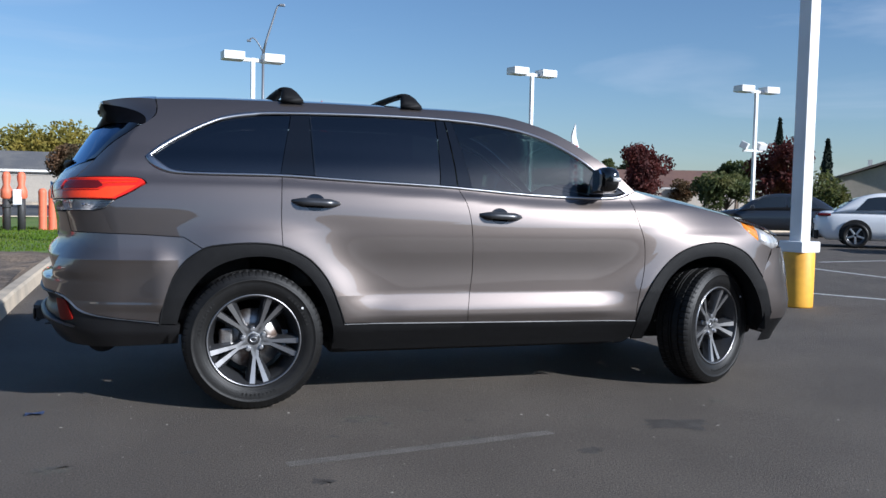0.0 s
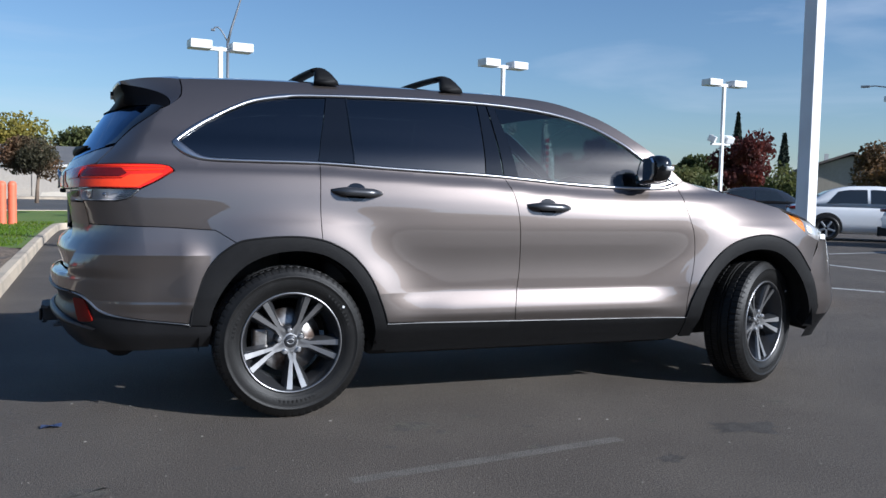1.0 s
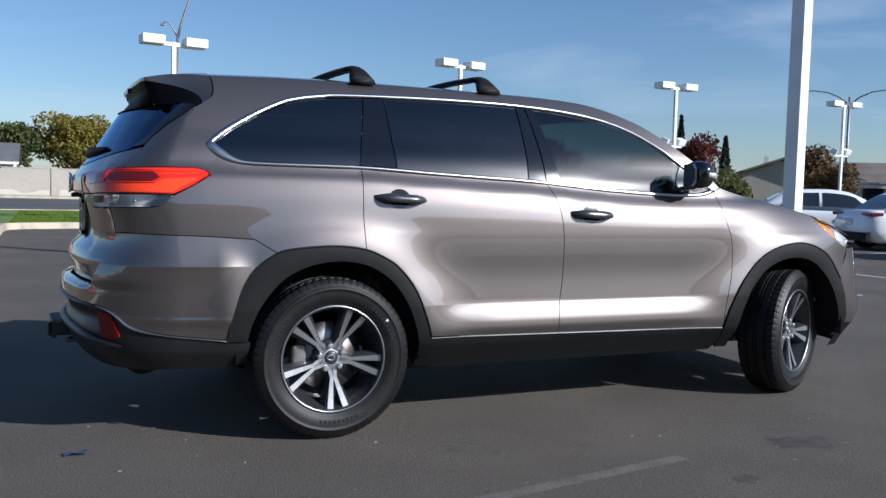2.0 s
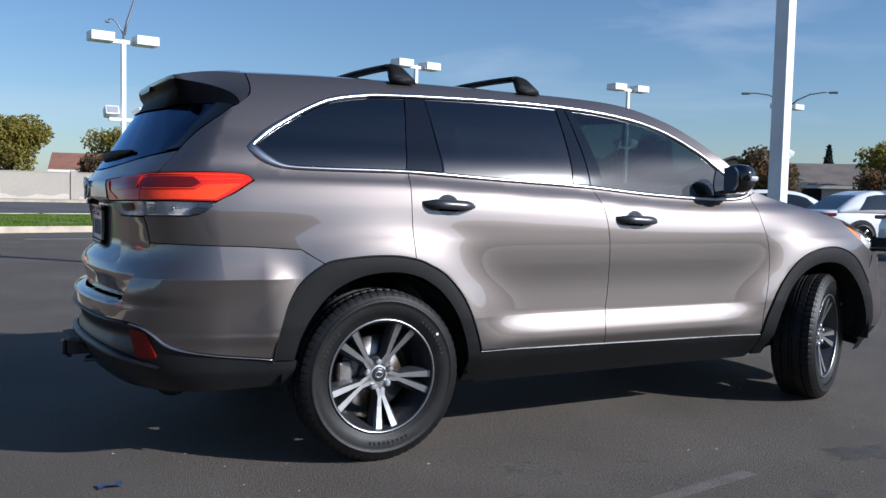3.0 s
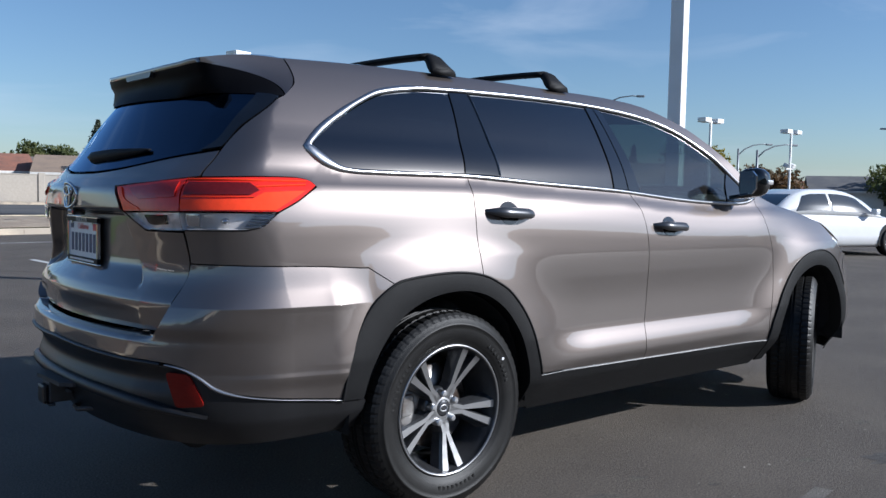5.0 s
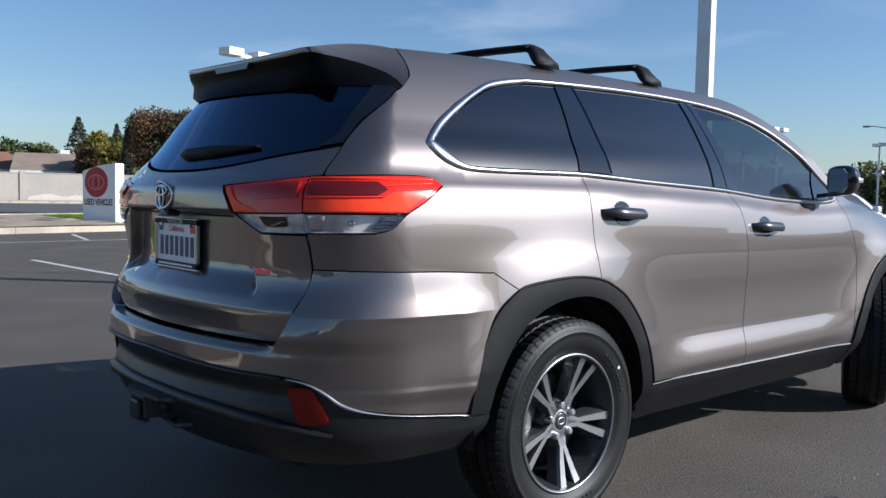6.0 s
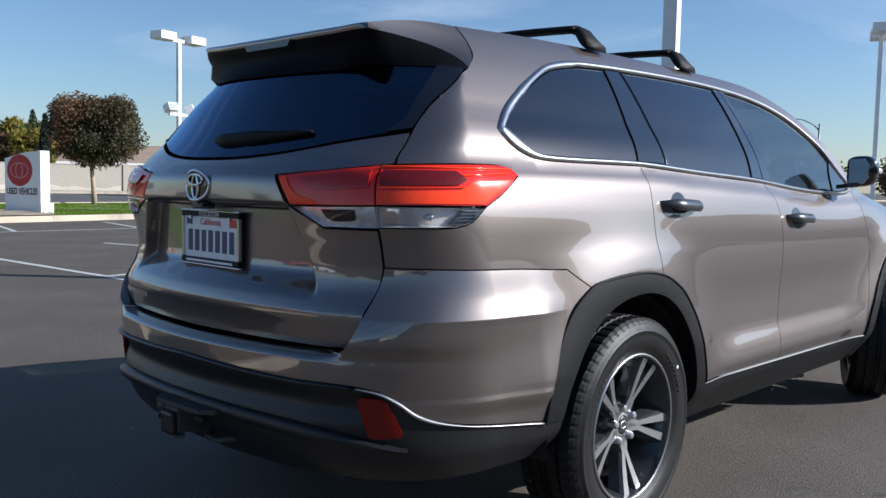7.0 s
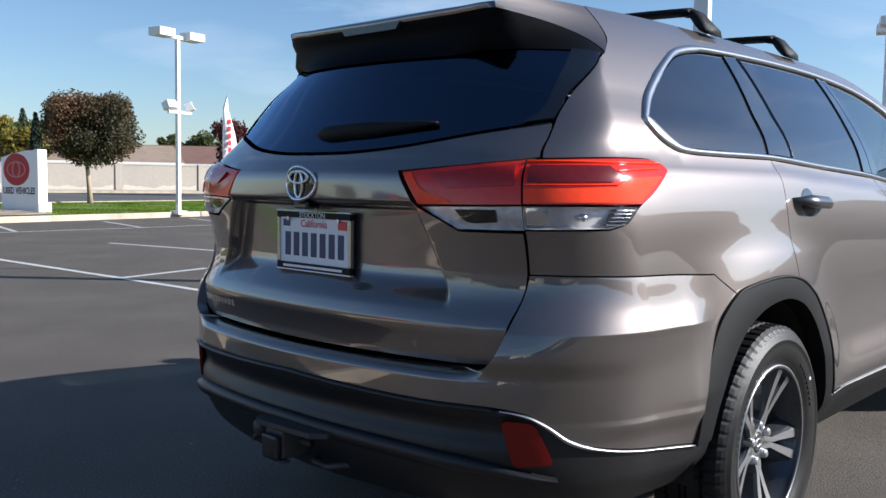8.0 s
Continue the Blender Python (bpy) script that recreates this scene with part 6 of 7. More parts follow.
def lamp_post(at, head_z, turn, flood_z=None, flood_turn=0.0, base_z=0.0, width=0.11):
    post = thing("lamp_post", (at[0], at[1], base_z), turn, "white steel lamp post with two box-shaped heads", "lamp post", "car park lamp posts")
    top = head_z - base_z
    part("pole", box((-width / 2, -width / 2, -0.05), (width / 2, width / 2, top - 0.05), 0.01), POLE_WHITE, post)
    part("base", box((-0.17, -0.17, -0.05), (0.17, 0.17, 0.06), 0.01), POLE_WHITE, post)
    part("crossarm", box((-0.30, -0.045, top - 0.16), (0.30, 0.045, top - 0.06), 0.01), POLE_WHITE, post)
    for sgn in (-1, 1):
        lo, hi = sorted((sgn * 0.27, sgn * 0.84))
        head = part("lamp_head", box((lo, -0.24, top - 0.15), (hi, 0.24, top + 0.08), 0.02), POLE_WHITE, post, "white box lamp head")
        part("lamp_glass", box((lo + 0.05, -0.19, top - 0.156), (hi - 0.05, 0.19, top - 0.148)), PLATE_WHITE, head)
    if flood_z:
        f = flood_z - base_z
        turn_m = pose(0, 0, 0, 0, 0, flood_turn)
        part("flood_bracket", box((-0.36, -0.04, f - 0.12), (0.50, 0.04, f - 0.04), 0.008, turn_m), POLE_WHITE, post)
        for x in (-0.30, 0.44):
            m = turn_m @ pose(x, 0, f + 0.10, -25, 0, 40 if x > 0 else 0)
            fl = part("flood_lamp", box((-0.17, -0.13, -0.12), (0.17, 0.13, 0.12), 0.02, m), POLE_WHITE, post, "white floodlight")
            part("flood_glass", box((-0.14, -0.1345, -0.09), (0.14, -0.1295, 0.09), 0, m), GALV, fl)
    return post


lamp_post((1.85, 19.3), 4.90, 8, 2.92, 0, 0.13)
lamp_post((10.9, 20.9), 5.25, 12, 3.10, 0, 0.13)
lamp_post((19.64, 21.02), 5.20, 4, 3.08, 180, 0.0)
lamp_post((30.7, 23.3), 5.45, 0, 3.25, 180, 0.0)
lamp_post((21.8, 5.1), 5.35, 20)
lamp_post((37.5, 22.0), 5.30, 0, 3.2, 180)
lamp_post((46.5, 22.4), 5.30, 0, 3.2, 180)
lamp_post((60.8, 22.3), 5.15, 40, 3.1, 180)

big = thing("light_column", (6.30, 2.5, 0), 12, "tall white square light column on a yellow concrete base", "lamp post")
part("footing", lathe([(0.0, 0.0), (0.165, 0.0), (0.168, 0.02), (0.168, 0.60), (0.160, 0.615)], 40, "z"), POLE_YELLOW, big, "yellow painted round concrete footing", True)
part("collar", box((-0.155, -0.155, 0.612), (0.155, 0.155, 0.735), 0.012), POLE_WHITE, big, "white steel base cover")
part("shaft", box((-0.078, -0.078, 0.73), (0.078, 0.078, 9.0), 0.008), POLE_WHITE, big)
part("crossarm", box((-0.35, -0.06, 8.7), (0.35, 0.06, 8.85), 0.01), POLE_WHITE, big)
for sgn in (-1, 1):
    lo, hi = sorted((sgn * 0.35, sgn * 0.95))
    part("lamp_head", box((lo, -0.28, 8.62), (hi, 0.28, 8.92), 0.02), POLE_WHITE, big, "white box lamp head")


def street_lamp(at, high, arms, turn):
    lamp = thing("street_lamp", (at[0], at[1], 0), turn, "dark galvanised street lamp with curved arm", "street lamp", "street lamps")
    part("pole", tube([(0, 0, 0), (0, 0, high * 0.5), (0, 0, high - 0.4)], [0.11, 0.09, 0.07], 10), GALV, lamp, "", True)
    for sgn in arms:
        part("arm", tube([(0, 0, high - 0.9), (sgn * 0.5, 0, high - 0.45), (sgn * 1.2, 0, high - 0.12), (sgn * 2.0, 0, high), (sgn * 2.4, 0, high - 0.02)], [0.05, 0.045, 0.04, 0.035, 0.035], 8), GALV, lamp, "", True)
        part("lamp_head", box((min(sgn * 2.3, sgn * 2.8), -0.11, high - 0.09), (max(sgn * 2.3, sgn * 2.8), 0.11, high + 0.04), 0.03), GALV, lamp)
    return lamp


lamp = thing("street_lamp", (2.82, 26.0, 0.12), -6, "dark galvanised street lamp with a long and a short arm", "street lamp", "street lamps")
part("pole", tube([(0, 0, -0.1), (0, 0, 3.0), (0, 0, 6.05)], [0.065, 0.055, 0.045], 10), GALV, lamp, "", True)
part("long_arm", tube([(0, 0, 6.05 - 0.15), (0.10, 0, 6.05 + 0.30), (0.30, 0, 6.05 + 0.95), (0.44, 0, 6.05 + 1.42), (0.50, 0, 6.05 + 1.54), (0.58, 0, 6.05 + 1.58)], [0.045, 0.040, 0.034, 0.030, 0.028, 0.026], 8), GALV, lamp, "", True)
part("lamp_head", box((0.54, -0.07, 6.05 + 1.53), (0.74, 0.07, 6.05 + 1.61), 0.02), GALV, lamp)
part("short_arm", tube([(0, 0, 6.05 - 0.10), (-0.12, 0, 6.05 + 0.12), (-0.24, 0, 6.05 + 0.30), (-0.34, 0, 6.05 + 0.38), (-0.43, 0, 6.05 + 0.36), (-0.47, 0, 6.05 + 0.30)], 0.024, 8), GALV, lamp, "", True)
part("lamp_head", box((-0.56, -0.06, 6.05 + 0.24), (-0.42, 0.06, 6.05 + 0.31), 0.015), GALV, lamp)
street_lamp((43.1, 33.8), 7.9, (-1, 1), -45)
street_lamp((58.6, 33.0), 5.6, (1,), -30)
street_lamp((50.0, 26.5), 4.9, (1,), -30)
street_lamp((67.9, 23.5), 6.9, (-1,), -55)

BLUE_SCRAP = shader("blue_paper", (0.07, 0.10, 0.20), 0.6, vary=0.2, scale=40.0)
bm = bmesh.new()
grid = [[bm.verts.new((-1.08 + 0.03 * (i - 1.5), -0.79 + 0.022 * (j - 1), 0.004 + 0.012 * ((i * 3 + j * 5) % 4) / 3)) for j in range(3)] for i in range(4)]
for i in range(3):
    for j in range(2):
        bm.faces.new((grid[i][j], grid[i + 1][j], grid[i + 1][j + 1], grid[i][j + 1]))
bmesh.ops.solidify(bm, geom=bm.faces[:], thickness=0.002)
tagged(part("paper_scrap", bm, BLUE_SCRAP, None), "small crumpled blue paper scrap lying on the asphalt", "litter")

# ---- sign, bollards, pipework, flags ----
SIGN_RING = shader("pale_red_sign_ring", (0.55, 0.22, 0.22), 0.5)
sign = thing("used_vehicles_sign", (7.52, 22.33, 0.10), 25, "white double-sided car dealer sign with red disc and black letters", "sign")
out = [(0.0, 0.0), (1.16, 0.0)] + [(1.16 - 1.16 * k / 12, 1.52 + 0.21 * math.sin(math.pi / 2 * k / 12)) for k in range(13)]
bm = prism([(a, b) for a, b in out], -0.12, 0.12, "x")
part("panel", bm, SIGN_WHITE, sign)
part("end_post", box((-0.17, -0.13, 0.0), (0.17, -0.003, 1.75), 0.012), SIGN_WHITE, sign)
part("end_foot", box((-0.24, -0.20, -0.02), (0.24, -0.133, 0.30), 0.012), SIGN_WHITE, sign)
bm = lathe([(0.0, -0.128), (0.43, -0.128), (0.44, -0.122), (0.44, -0.118)], 40)
bmesh.ops.transform(bm, matrix=Matrix.Translation((0, 0.64, 1.20)) @ pose(0, 0, 0, 0, 0, -90), verts=bm.verts)
disc = part("disc", bm, SIGN_RED, sign, "plain red disc")
for ry, rz, dz in ((0.30, 0.21, 0.0), (0.12, 0.21, 0.0)):
    part("disc_ring", tube([(-0.130, 0.64 + ry * math.cos(a), 1.20 + dz + rz * math.sin(a)) for a in [2 * math.pi * k / 28 for k in range(29)]], 0.020, 6, False), SIGN_RING, disc, "plain pale oval")
txt = bpy.data.curves.new("sign_words", "FONT")
txt.body, txt.size, txt.align_x, txt.extrude = "USED VEHICLES", 0.25, "CENTER", 0.002
txt.offset = 0.006
txt.materials.append(SIGN_INK)
words = hang(new("sign_words", txt), sign, "black capital letters")
words.matrix_local = Matrix.Translation((-0.124, 0.56, 0.54)) @ pose(0, 0, 0, 90, 0, -90) @ Matrix.Diagonal((0.62, 1, 1, 1))


def bollard(x, y):
    b = thing("bollard", (x, y, 0.12), 0, "salmon-orange ribbed plastic bollard sleeve on grass", "bollard", "orange bollards")
    prof = [(0.0, 1.02), (0.05, 1.01), (0.085, 0.98), (0.098, 0.93)] + [(0.098 - (0.006 if k % 2 else 0.0), 0.9 - 0.225 * k) for k in range(4)] + [(0.10, 0.0), (0.10, -0.05)]
    part("sleeve", lathe(prof, 20, "z"), ORANGE, b, "", True)
    return b


for x, y in ((-3.29, 17.6), (-3.08, 17.7), (-4.30, 17.4), (-4.52, 17.3)):
    bollard(x, y)
pipes = thing("backflow_preventer", (-3.86, 17.2, 0.12), 6, "red and dark pipe assembly with two valves", "pipework")
for x in (-0.16, 0.16):
    part("riser", tube([(x, 0, -0.05), (x, 0, 0.45), (x, 0, 0.80)], 0.09, 12), PIPE_DARK, pipes, "", True)
    part("valve_body", lathe([(0.0, 1.62), (0.07, 1.60), (0.10, 1.50), (0.075, 1.30), (0.13, 1.18), (0.13, 1.02), (0.10, 0.98)], 16, "z"), ORANGE, pipes, "orange-red valve", True).location = (x, 0, -0.22)
part("cross_pipe", tube([(-0.16, 0, 0.72), (0.16, 0, 0.72)], 0.085, 12), PIPE_DARK, pipes, "", True)
part("valve_tag", box((-0.02, -0.13, 0.62), (0.17, -0.095, 0.98), 0.01), PLATE_WHITE, pipes)
part("pipe_flange", lathe([(0.0, 0.62), (0.13, 0.62), (0.13, 0.56), (0.0, 0.56)], 16, "z"), PIPE_DARK, pipes).location = (-0.16, 0, 0)


def flag(at, high, cloth, marks, turn, label):
    f = thing("feather_flag", (at[0], at[1], 0.10), turn, label, "flag", "feather flags")
    part("flag_pole", tube([(0, 0, 0), (0, 0, high * 0.6), (0.03, 0, high * 0.9), (0.14, 0, high)], [0.02, 0.016, 0.012, 0.008], 8), GALV, f, "", True)
    bm = bmesh.new()
    rows = []
    for k in range(17):
        u = k / 16
        z = high * (0.36 + 0.64 * u)
        w = 0.125 * high * (1 - max(0.0, (u - 0.30) / 0.72) ** 1.7)
        lean = 0.14 * max(0, u - 0.8) / 0.2
        rows.append([bm.verts.new((lean + w * j / 4, 0.05 * math.sin(5 * u + j), z)) for j in range(5)])
    for a, b in zip(rows, rows[1:]):
        for j in range(4):
            bm.faces.new((a[j], a[j + 1], b[j + 1], b[j]))
    cl = part("flag_cloth", bm, cloth, f, "", True)
    mod = cl.modifiers.new("thick", "SOLIDIFY")
    mod.thickness = 0.004
    for k in range(7):
        z = high * (0.40 + 0.06 * k)
        part("flag_mark", box((0.040 * high, -0.075, z), (0.066 * high, -0.068, z + high * 0.04)), marks, f, "plain bar in place of lettering")
    return f


flag((5.9, 32.7), 5.1, FLAG_RED, FLAG_WHITE, 0, "red feather flag with pale lettering bars")
flag((12.2, 20.6), 3.5, FLAG_WHITE, FLAG_RED, -10, "white feather flag with red lettering bars")

# ---- block wall along the far pavement ----
wall = thing("block_wall", (0, 0, 0), 0, "beige block wall with pilasters and pale paint patches", "wall", kind="structure")
wall_line = outset(far, 3.9)
rng = random.Random(8)
for a, b in zip(wall_line[1:], wall_line[2:]):
    d = b - a
    n = max(1, int(round(d.length / 5.4)))
    turn = Matrix.Rotation(math.atan2(d.y, d.x), 4, "Z")
    for k in range(n):
        p = a + d * (k / n)
        if not -32 < p.x < 66:
            continue
        m = Matrix.Translation((p.x, p.y, 0.14)) @ turn
        step = d.length / n
        part("wall_panel", box((0.21, -0.08, 0.0), (step - 0.21, 0.08, 1.86), 0.0, m), WALL_BLOCK, wall)
        part("wall_cap", box((0.21, -0.11, 1.862), (step - 0.21, 0.11, 1.93), 0.01, m), WALL_BLOCK, wall)
        part("pilaster", box((-0.20, -0.16, 0.0), (0.20, 0.16, 2.02), 0.015, m), WALL_BLOCK, wall)
        if rng.random() < 0.75:
            pts = [(0.3, 0.02)]
            x = 0.3
            shift = rng.uniform(0, 90)
            while x < step - 0.4:
                x += 0.12
                pts.append((min(x, step - 0.3), 0.16 + 0.34 * max(0.0, 0.4 + noise.noise(Vector((x * 0.8 + shift, 3.1, 0.2)))) + 0.05 * noise.noise(Vector((x * 4 + shift, 1.7, 0)))))
            pts.append((step - 0.3, 0.02))
            bm = prism(pts, -0.086, -0.079, "y")
            bmesh.ops.transform(bm, matrix=m, verts=bm.verts)
            part("paint_patch", bm, WALL_PATCH, wall, "pale patch of fresh paint")

# ---- houses beyond the wall ----


def house(at, size, walls_h, ridge, turn, roof, body, label, chimney=False):
    h = thing("house", (at[0], at[1], 0), turn, label, "house", "houses beyond the wall")
    w, d = size
    part("wall", box((-w / 2, -d / 2, 0), (w / 2, d / 2, walls_h)), body, h)
    gable = prism([(-d / 2, walls_h), (d / 2, walls_h), (0, ridge - 0.1)], -w / 2, w / 2, "x")
    part("gable", gable, body, h)
    for sgn in (-1, 1):
        e = 0.45
        k = (ridge - walls_h) / (d / 2)
        prof = [(0, ridge), (sgn * (d / 2 + e), walls_h - k * e), (sgn * (d / 2 + e), walls_h - k * e + 0.14), (0, ridge + 0.14)]
        r = part("roof", prism(prof, -w / 2 - 0.4, w / 2 + 0.4, "x"), roof, h)
        part("fascia", box((-w / 2 - 0.4, sgn * (d / 2 + e) - 0.02, walls_h - k * e - 0.10), (w / 2 + 0.4, sgn * (d / 2 + e) + 0.02, walls_h - k * e + 0.09)), STUCCO_WHITE, h)
    n = max(1, int(w / 3.5))
    for i in range(n):
        x = -w / 2 + w * (i + 0.5) / n
        win = part("window", box((x - 0.6, -d / 2 - 0.03, 1.0), (x + 0.6, -d / 2 - 0.004, 2.1)), WINDOW_DARK, h)
        part("window_frame", box((x - 0.68, -d / 2 - 0.05, 0.94), (x + 0.68, -d / 2 - 0.031, 1.0)), STUCCO_WHITE, win)
    part("vent", box((w * 0.2, d * 0.12, ridge - 0.5), (w * 0.2 + 0.25, d * 0.12 + 0.25, ridge + 0.25)), STUCCO_WHITE, h)
    if chimney:
        part("chimney", box((-0.2, -0.4, walls_h), (0.6, 0.4, ridge + 0.65)), STUCCO_WHITE, h)
    return h


house((-10.5, 74), (14, 9), 2.6, 4.0, 0, ROOF_GREY, STUCCO_WHITE, "white single-storey house with a grey shingle roof")
house((12.5, 80), (15, 9), 2.5, 3.9, -8, ROOF_CLAY, STUCCO, "beige single-storey house with a clay tile roof")
house((24.5, 78), (10, 8), 2.5, 3.7, -12, ROOF_TILE, STUCCO, "beige single-storey house with a white chimney", True)
house((29.0, 71.5), (19, 9), 2.4, 3.75, -20, ROOF_TAN, STUCCO, "beige single-storey house with a tan shingle roof")
house((46.5, 79.5), (22, 9), 2.6, 4.3, -30, ROOF_BROWN, STUCCO, "beige single-storey house with a red-brown roof")
house((44.0, 39.5), (7, 8), 2.5, 3.9, 50, ROOF_TILE, STUCCO, "tan house gable facing the street")
house((49.0, 34.6), (9, 7), 2.3, 3.6, -40, ROOF_TILE, STUCCO_WHITE, "pale house with a brown shingle roof")
house((96.0, 50.5), (14, 8), 2.3, 3.6, -55, ROOF_CLAY, STUCCO, "house with a long red-brown roof")
house((84.0, 35.0), (9, 8), 2.4, 3.7, -60, ROOF_GREY, STUCCO_WHITE, "white house with a grey roof")

# ---- trees ----


def tree(at, high, wide, low, leaf, label, seed, size=0.13, count=5200, trunk=0.10, lumps=16, base=0.0, name="tree", bark=None, lump=(0.13, 0.22)):
    """A tapered trunk with limbs, and a crown of small leaves in uneven lumps."""
    t = thing(name, (at[0], at[1], base), 0, label, "tree", "trees")
    rr = random.Random(seed)
    nr = np.random.RandomState(seed)
    high -= base
    low -= base
    bm = bmesh.new()
    mid = (rr.uniform(-0.1, 0.1), rr.uniform(-0.1, 0.1), low)
    add_tube(bm, [(0, 0, -0.1), (mid[0] * 0.4, mid[1] * 0.4, low * 0.5), mid], [trunk * 1.35, trunk, trunk * 0.85], 9)
    balls = []
    cz, rz = (high + low) / 2, (high - low) / 2
    for k in range(lumps):
        a = rr.uniform(0, 6.283)
        u = rr.uniform(-0.85, 0.85)
        r = wide / 2 * math.sqrt(1 - u * u * 0.8) * rr.uniform(0.35, 0.78) * (1 - 0.40 * max(0.0, -u))
        c = Vector((r * math.cos(a), r * math.sin(a), cz + u * rz * 0.82))
        balls.append((c, wide * rr.uniform(*lump)))
        m = Vector(mid)
        add_tube(bm, [m, m.lerp(c, 0.5) + Vector((0, 0, 0.12 * wide * rr.uniform(-0.3, 0.6))), c], [trunk * 0.5, trunk * 0.3, trunk * 0.1], 5)
    part("trunk", bm, bark or BARK, t, "bark trunk and limbs", True)
    n_each = count // len(balls)
    cs = []
    for c, r in balls:
        v = nr.normal(size=(n_each, 3))
        v /= np.linalg.norm(v, axis=1)[:, None]
        rad = r * (0.45 + 0.75 * nr.rand(n_each, 1) ** 0.7)
        cs.append(np.array(c) + v * rad * np.array([1, 1, 0.85]))
    pts = np.concatenate(cs)
    pts = pts[pts[:, 2] > low * 0.75]
    n = len(pts)
    ax = nr.normal(size=(n, 3))
    ax /= np.linalg.norm(ax, axis=1)[:, None]
    bx = np.cross(ax, nr.normal(size=(n, 3)))
    bx /= np.linalg.norm(bx, axis=1)[:, None]
    s = size * (0.6 + 0.8 * nr.rand(n, 1))
    verts = np.stack([pts - ax * s, pts + bx * s * 0.5, pts + ax * s, pts - bx * s * 0.5], 1).reshape(-1, 3)
    sheet("crown", verts.tolist(), [(4 * i, 4 * i + 1, 4 * i + 2, 4 * i + 3) for i in range(n)], leaf, t, "", False)
    return t


def spire(at, high, wide, leaf, label, seed, count=2500, size=0.16, conifer=False):
    """A narrow cypress, or a sparse layered conifer."""
    t = thing("cypress" if not conifer else "conifer", (at[0], at[1], 0), 0, label, "tree", "trees")
    nr = np.random.RandomState(seed)
    part("trunk", tube([(0, 0, -0.1), (0, 0, high * 0.5), (0, 0, high * 0.97)], [0.14, 0.09, 0.02], 8), BARK, t, "", True)
    u = nr.rand(count) ** 0.8
    if conifer:
        u = (np.floor(u * 14) + nr.rand(count) * 0.8) / 14
    w = wide / 2 * np.minimum(1.0, (1.02 - u) * (1.25 if conifer else 2.6)) * (0.55 + 0.45 * nr.rand(count))
    a = nr.rand(count) * 6.283
    if conifer:
        w = w * (0.5 + 0.5 * np.abs(np.sin(a * 2.5 + np.floor(u * 14) * 1.7)))
    pts = np.stack([w * np.cos(a), w * np.sin(a), high * (0.12 + 0.88 * u)], 1)
    ax = nr.normal(size=(count, 3)) + np.array([0, 0, 0.0 if conifer else 1.2])
    ax /= np.linalg.norm(ax, axis=1)[:, None]
    bx = np.cross(ax, nr.normal(size=(count, 3)))
    bx /= np.linalg.norm(bx, axis=1)[:, None]
    s = size * (0.6 + 0.8 * nr.rand(count, 1))
    verts = np.stack([pts - ax * s, pts + bx * s * 0.5, pts + ax * s, pts - bx * s * 0.5], 1).reshape(-1, 3)
    sheet("crown", verts.tolist(), [(4 * i, 4 * i + 1, 4 * i + 2, 4 * i + 3) for i in range(count)], leaf, t, "", False)
    return t


tree((12.6, 30.0), 4.30, 4.25, 1.55, LEAF_TURNING, "small street tree with dense dark green leaves turning rust-brown", 1, 0.060, 46000, 0.085, 84, 0.12, bark=BARK_PALE, lump=(0.075, 0.155))
tree((-4.8, 46.7), 3.4, 3.5, 1.5, LEAF_TURNING, "small brown-leaved tree on the verge", 2, 0.09, 9000, 0.09, 16)
tree((-10.5, 80), 6.2, 10, 2.2, LEAF_YELLOW, "broad tree with yellow-green autumn leaves behind a house", 3, 0.20, 7000, 0.16, 22)
tree((-3.5, 86), 5.6, 5, 2.2, LEAF_GREEN, "dark green tree behind a house", 31, 0.20, 3500, 0.16, 14)
tree((1.2, 86), 7.6, 8.0, 2.2, LEAF_YELLOW, "tall yellow-green tree behind a house", 4, 0.20, 8000, 0.16, 22)
tree((-4.0, 85), 6.3, 5.5, 2.2, LEAF_GREEN, "green tree behind a house", 41, 0.20, 4500, 0.16, 16)
tree((11.0, 90), 6.5, 6.5, 2.4, LEAF_YELLOW, "yellow-green tree behind a clay roof", 5, 0.20, 5000, 0.16, 16)
tree((16.0, 88), 5.4, 6.0, 1.8, LEAF_GREEN, "dark green tree behind a clay roof", 6, 0.20, 4500, 0.16, 16)
tree((7.0, 66.5), 3.5, 4.4, 1.0, LEAF_RUST, "rust-brown shrub above the wall", 7, 0.14, 4000, 0.10, 14)
tree((11.6, 66.8), 3.0, 3.0, 1.0, LEAF_GREEN, "green shrub above the wall", 71, 0.14, 2500, 0.10, 12)
tree((23.0, 88), 5.3, 5.5, 2.2, LEAF_GREEN, "green tree behind a house", 8, 0.20, 4500, 0.16, 16)
tree((27.6, 77), 6.1, 4.6, 2.0, LEAF_YELLOW, "yellow-green tree beyond the wall", 9, 0.18, 4500, 0.14, 16)
tree((24.5, 66), 4.6, 4.5, 1.6, LEAF_YELLOW, "olive-yellow tree beyond the wall", 10, 0.16, 4500, 0.12, 16)
tree((23.9, 67.6), 4.5, 4.2, 1.4, LEAF_RUST, "broad brown-green tree beyond the wall", 102, 0.15, 9000, 0.12, 26)
tree((25.6, 67.5), 5.6, 3.6, 1.6, LEAF_GREEN, "tall dark green tree beyond the wall", 103, 0.15, 8000, 0.12, 24)
tree((25.4, 89.5), 5.4, 5.4, 1.4, LEAF_GREEN, "green tree beyond a house", 101, 0.16, 4000, 0.12, 16)
tree((47.0, 84), 5.8, 3.2, 2.8, LEAF_GREEN, "small green tree behind roofs", 12, 0.18, 2500, 0.12, 12)
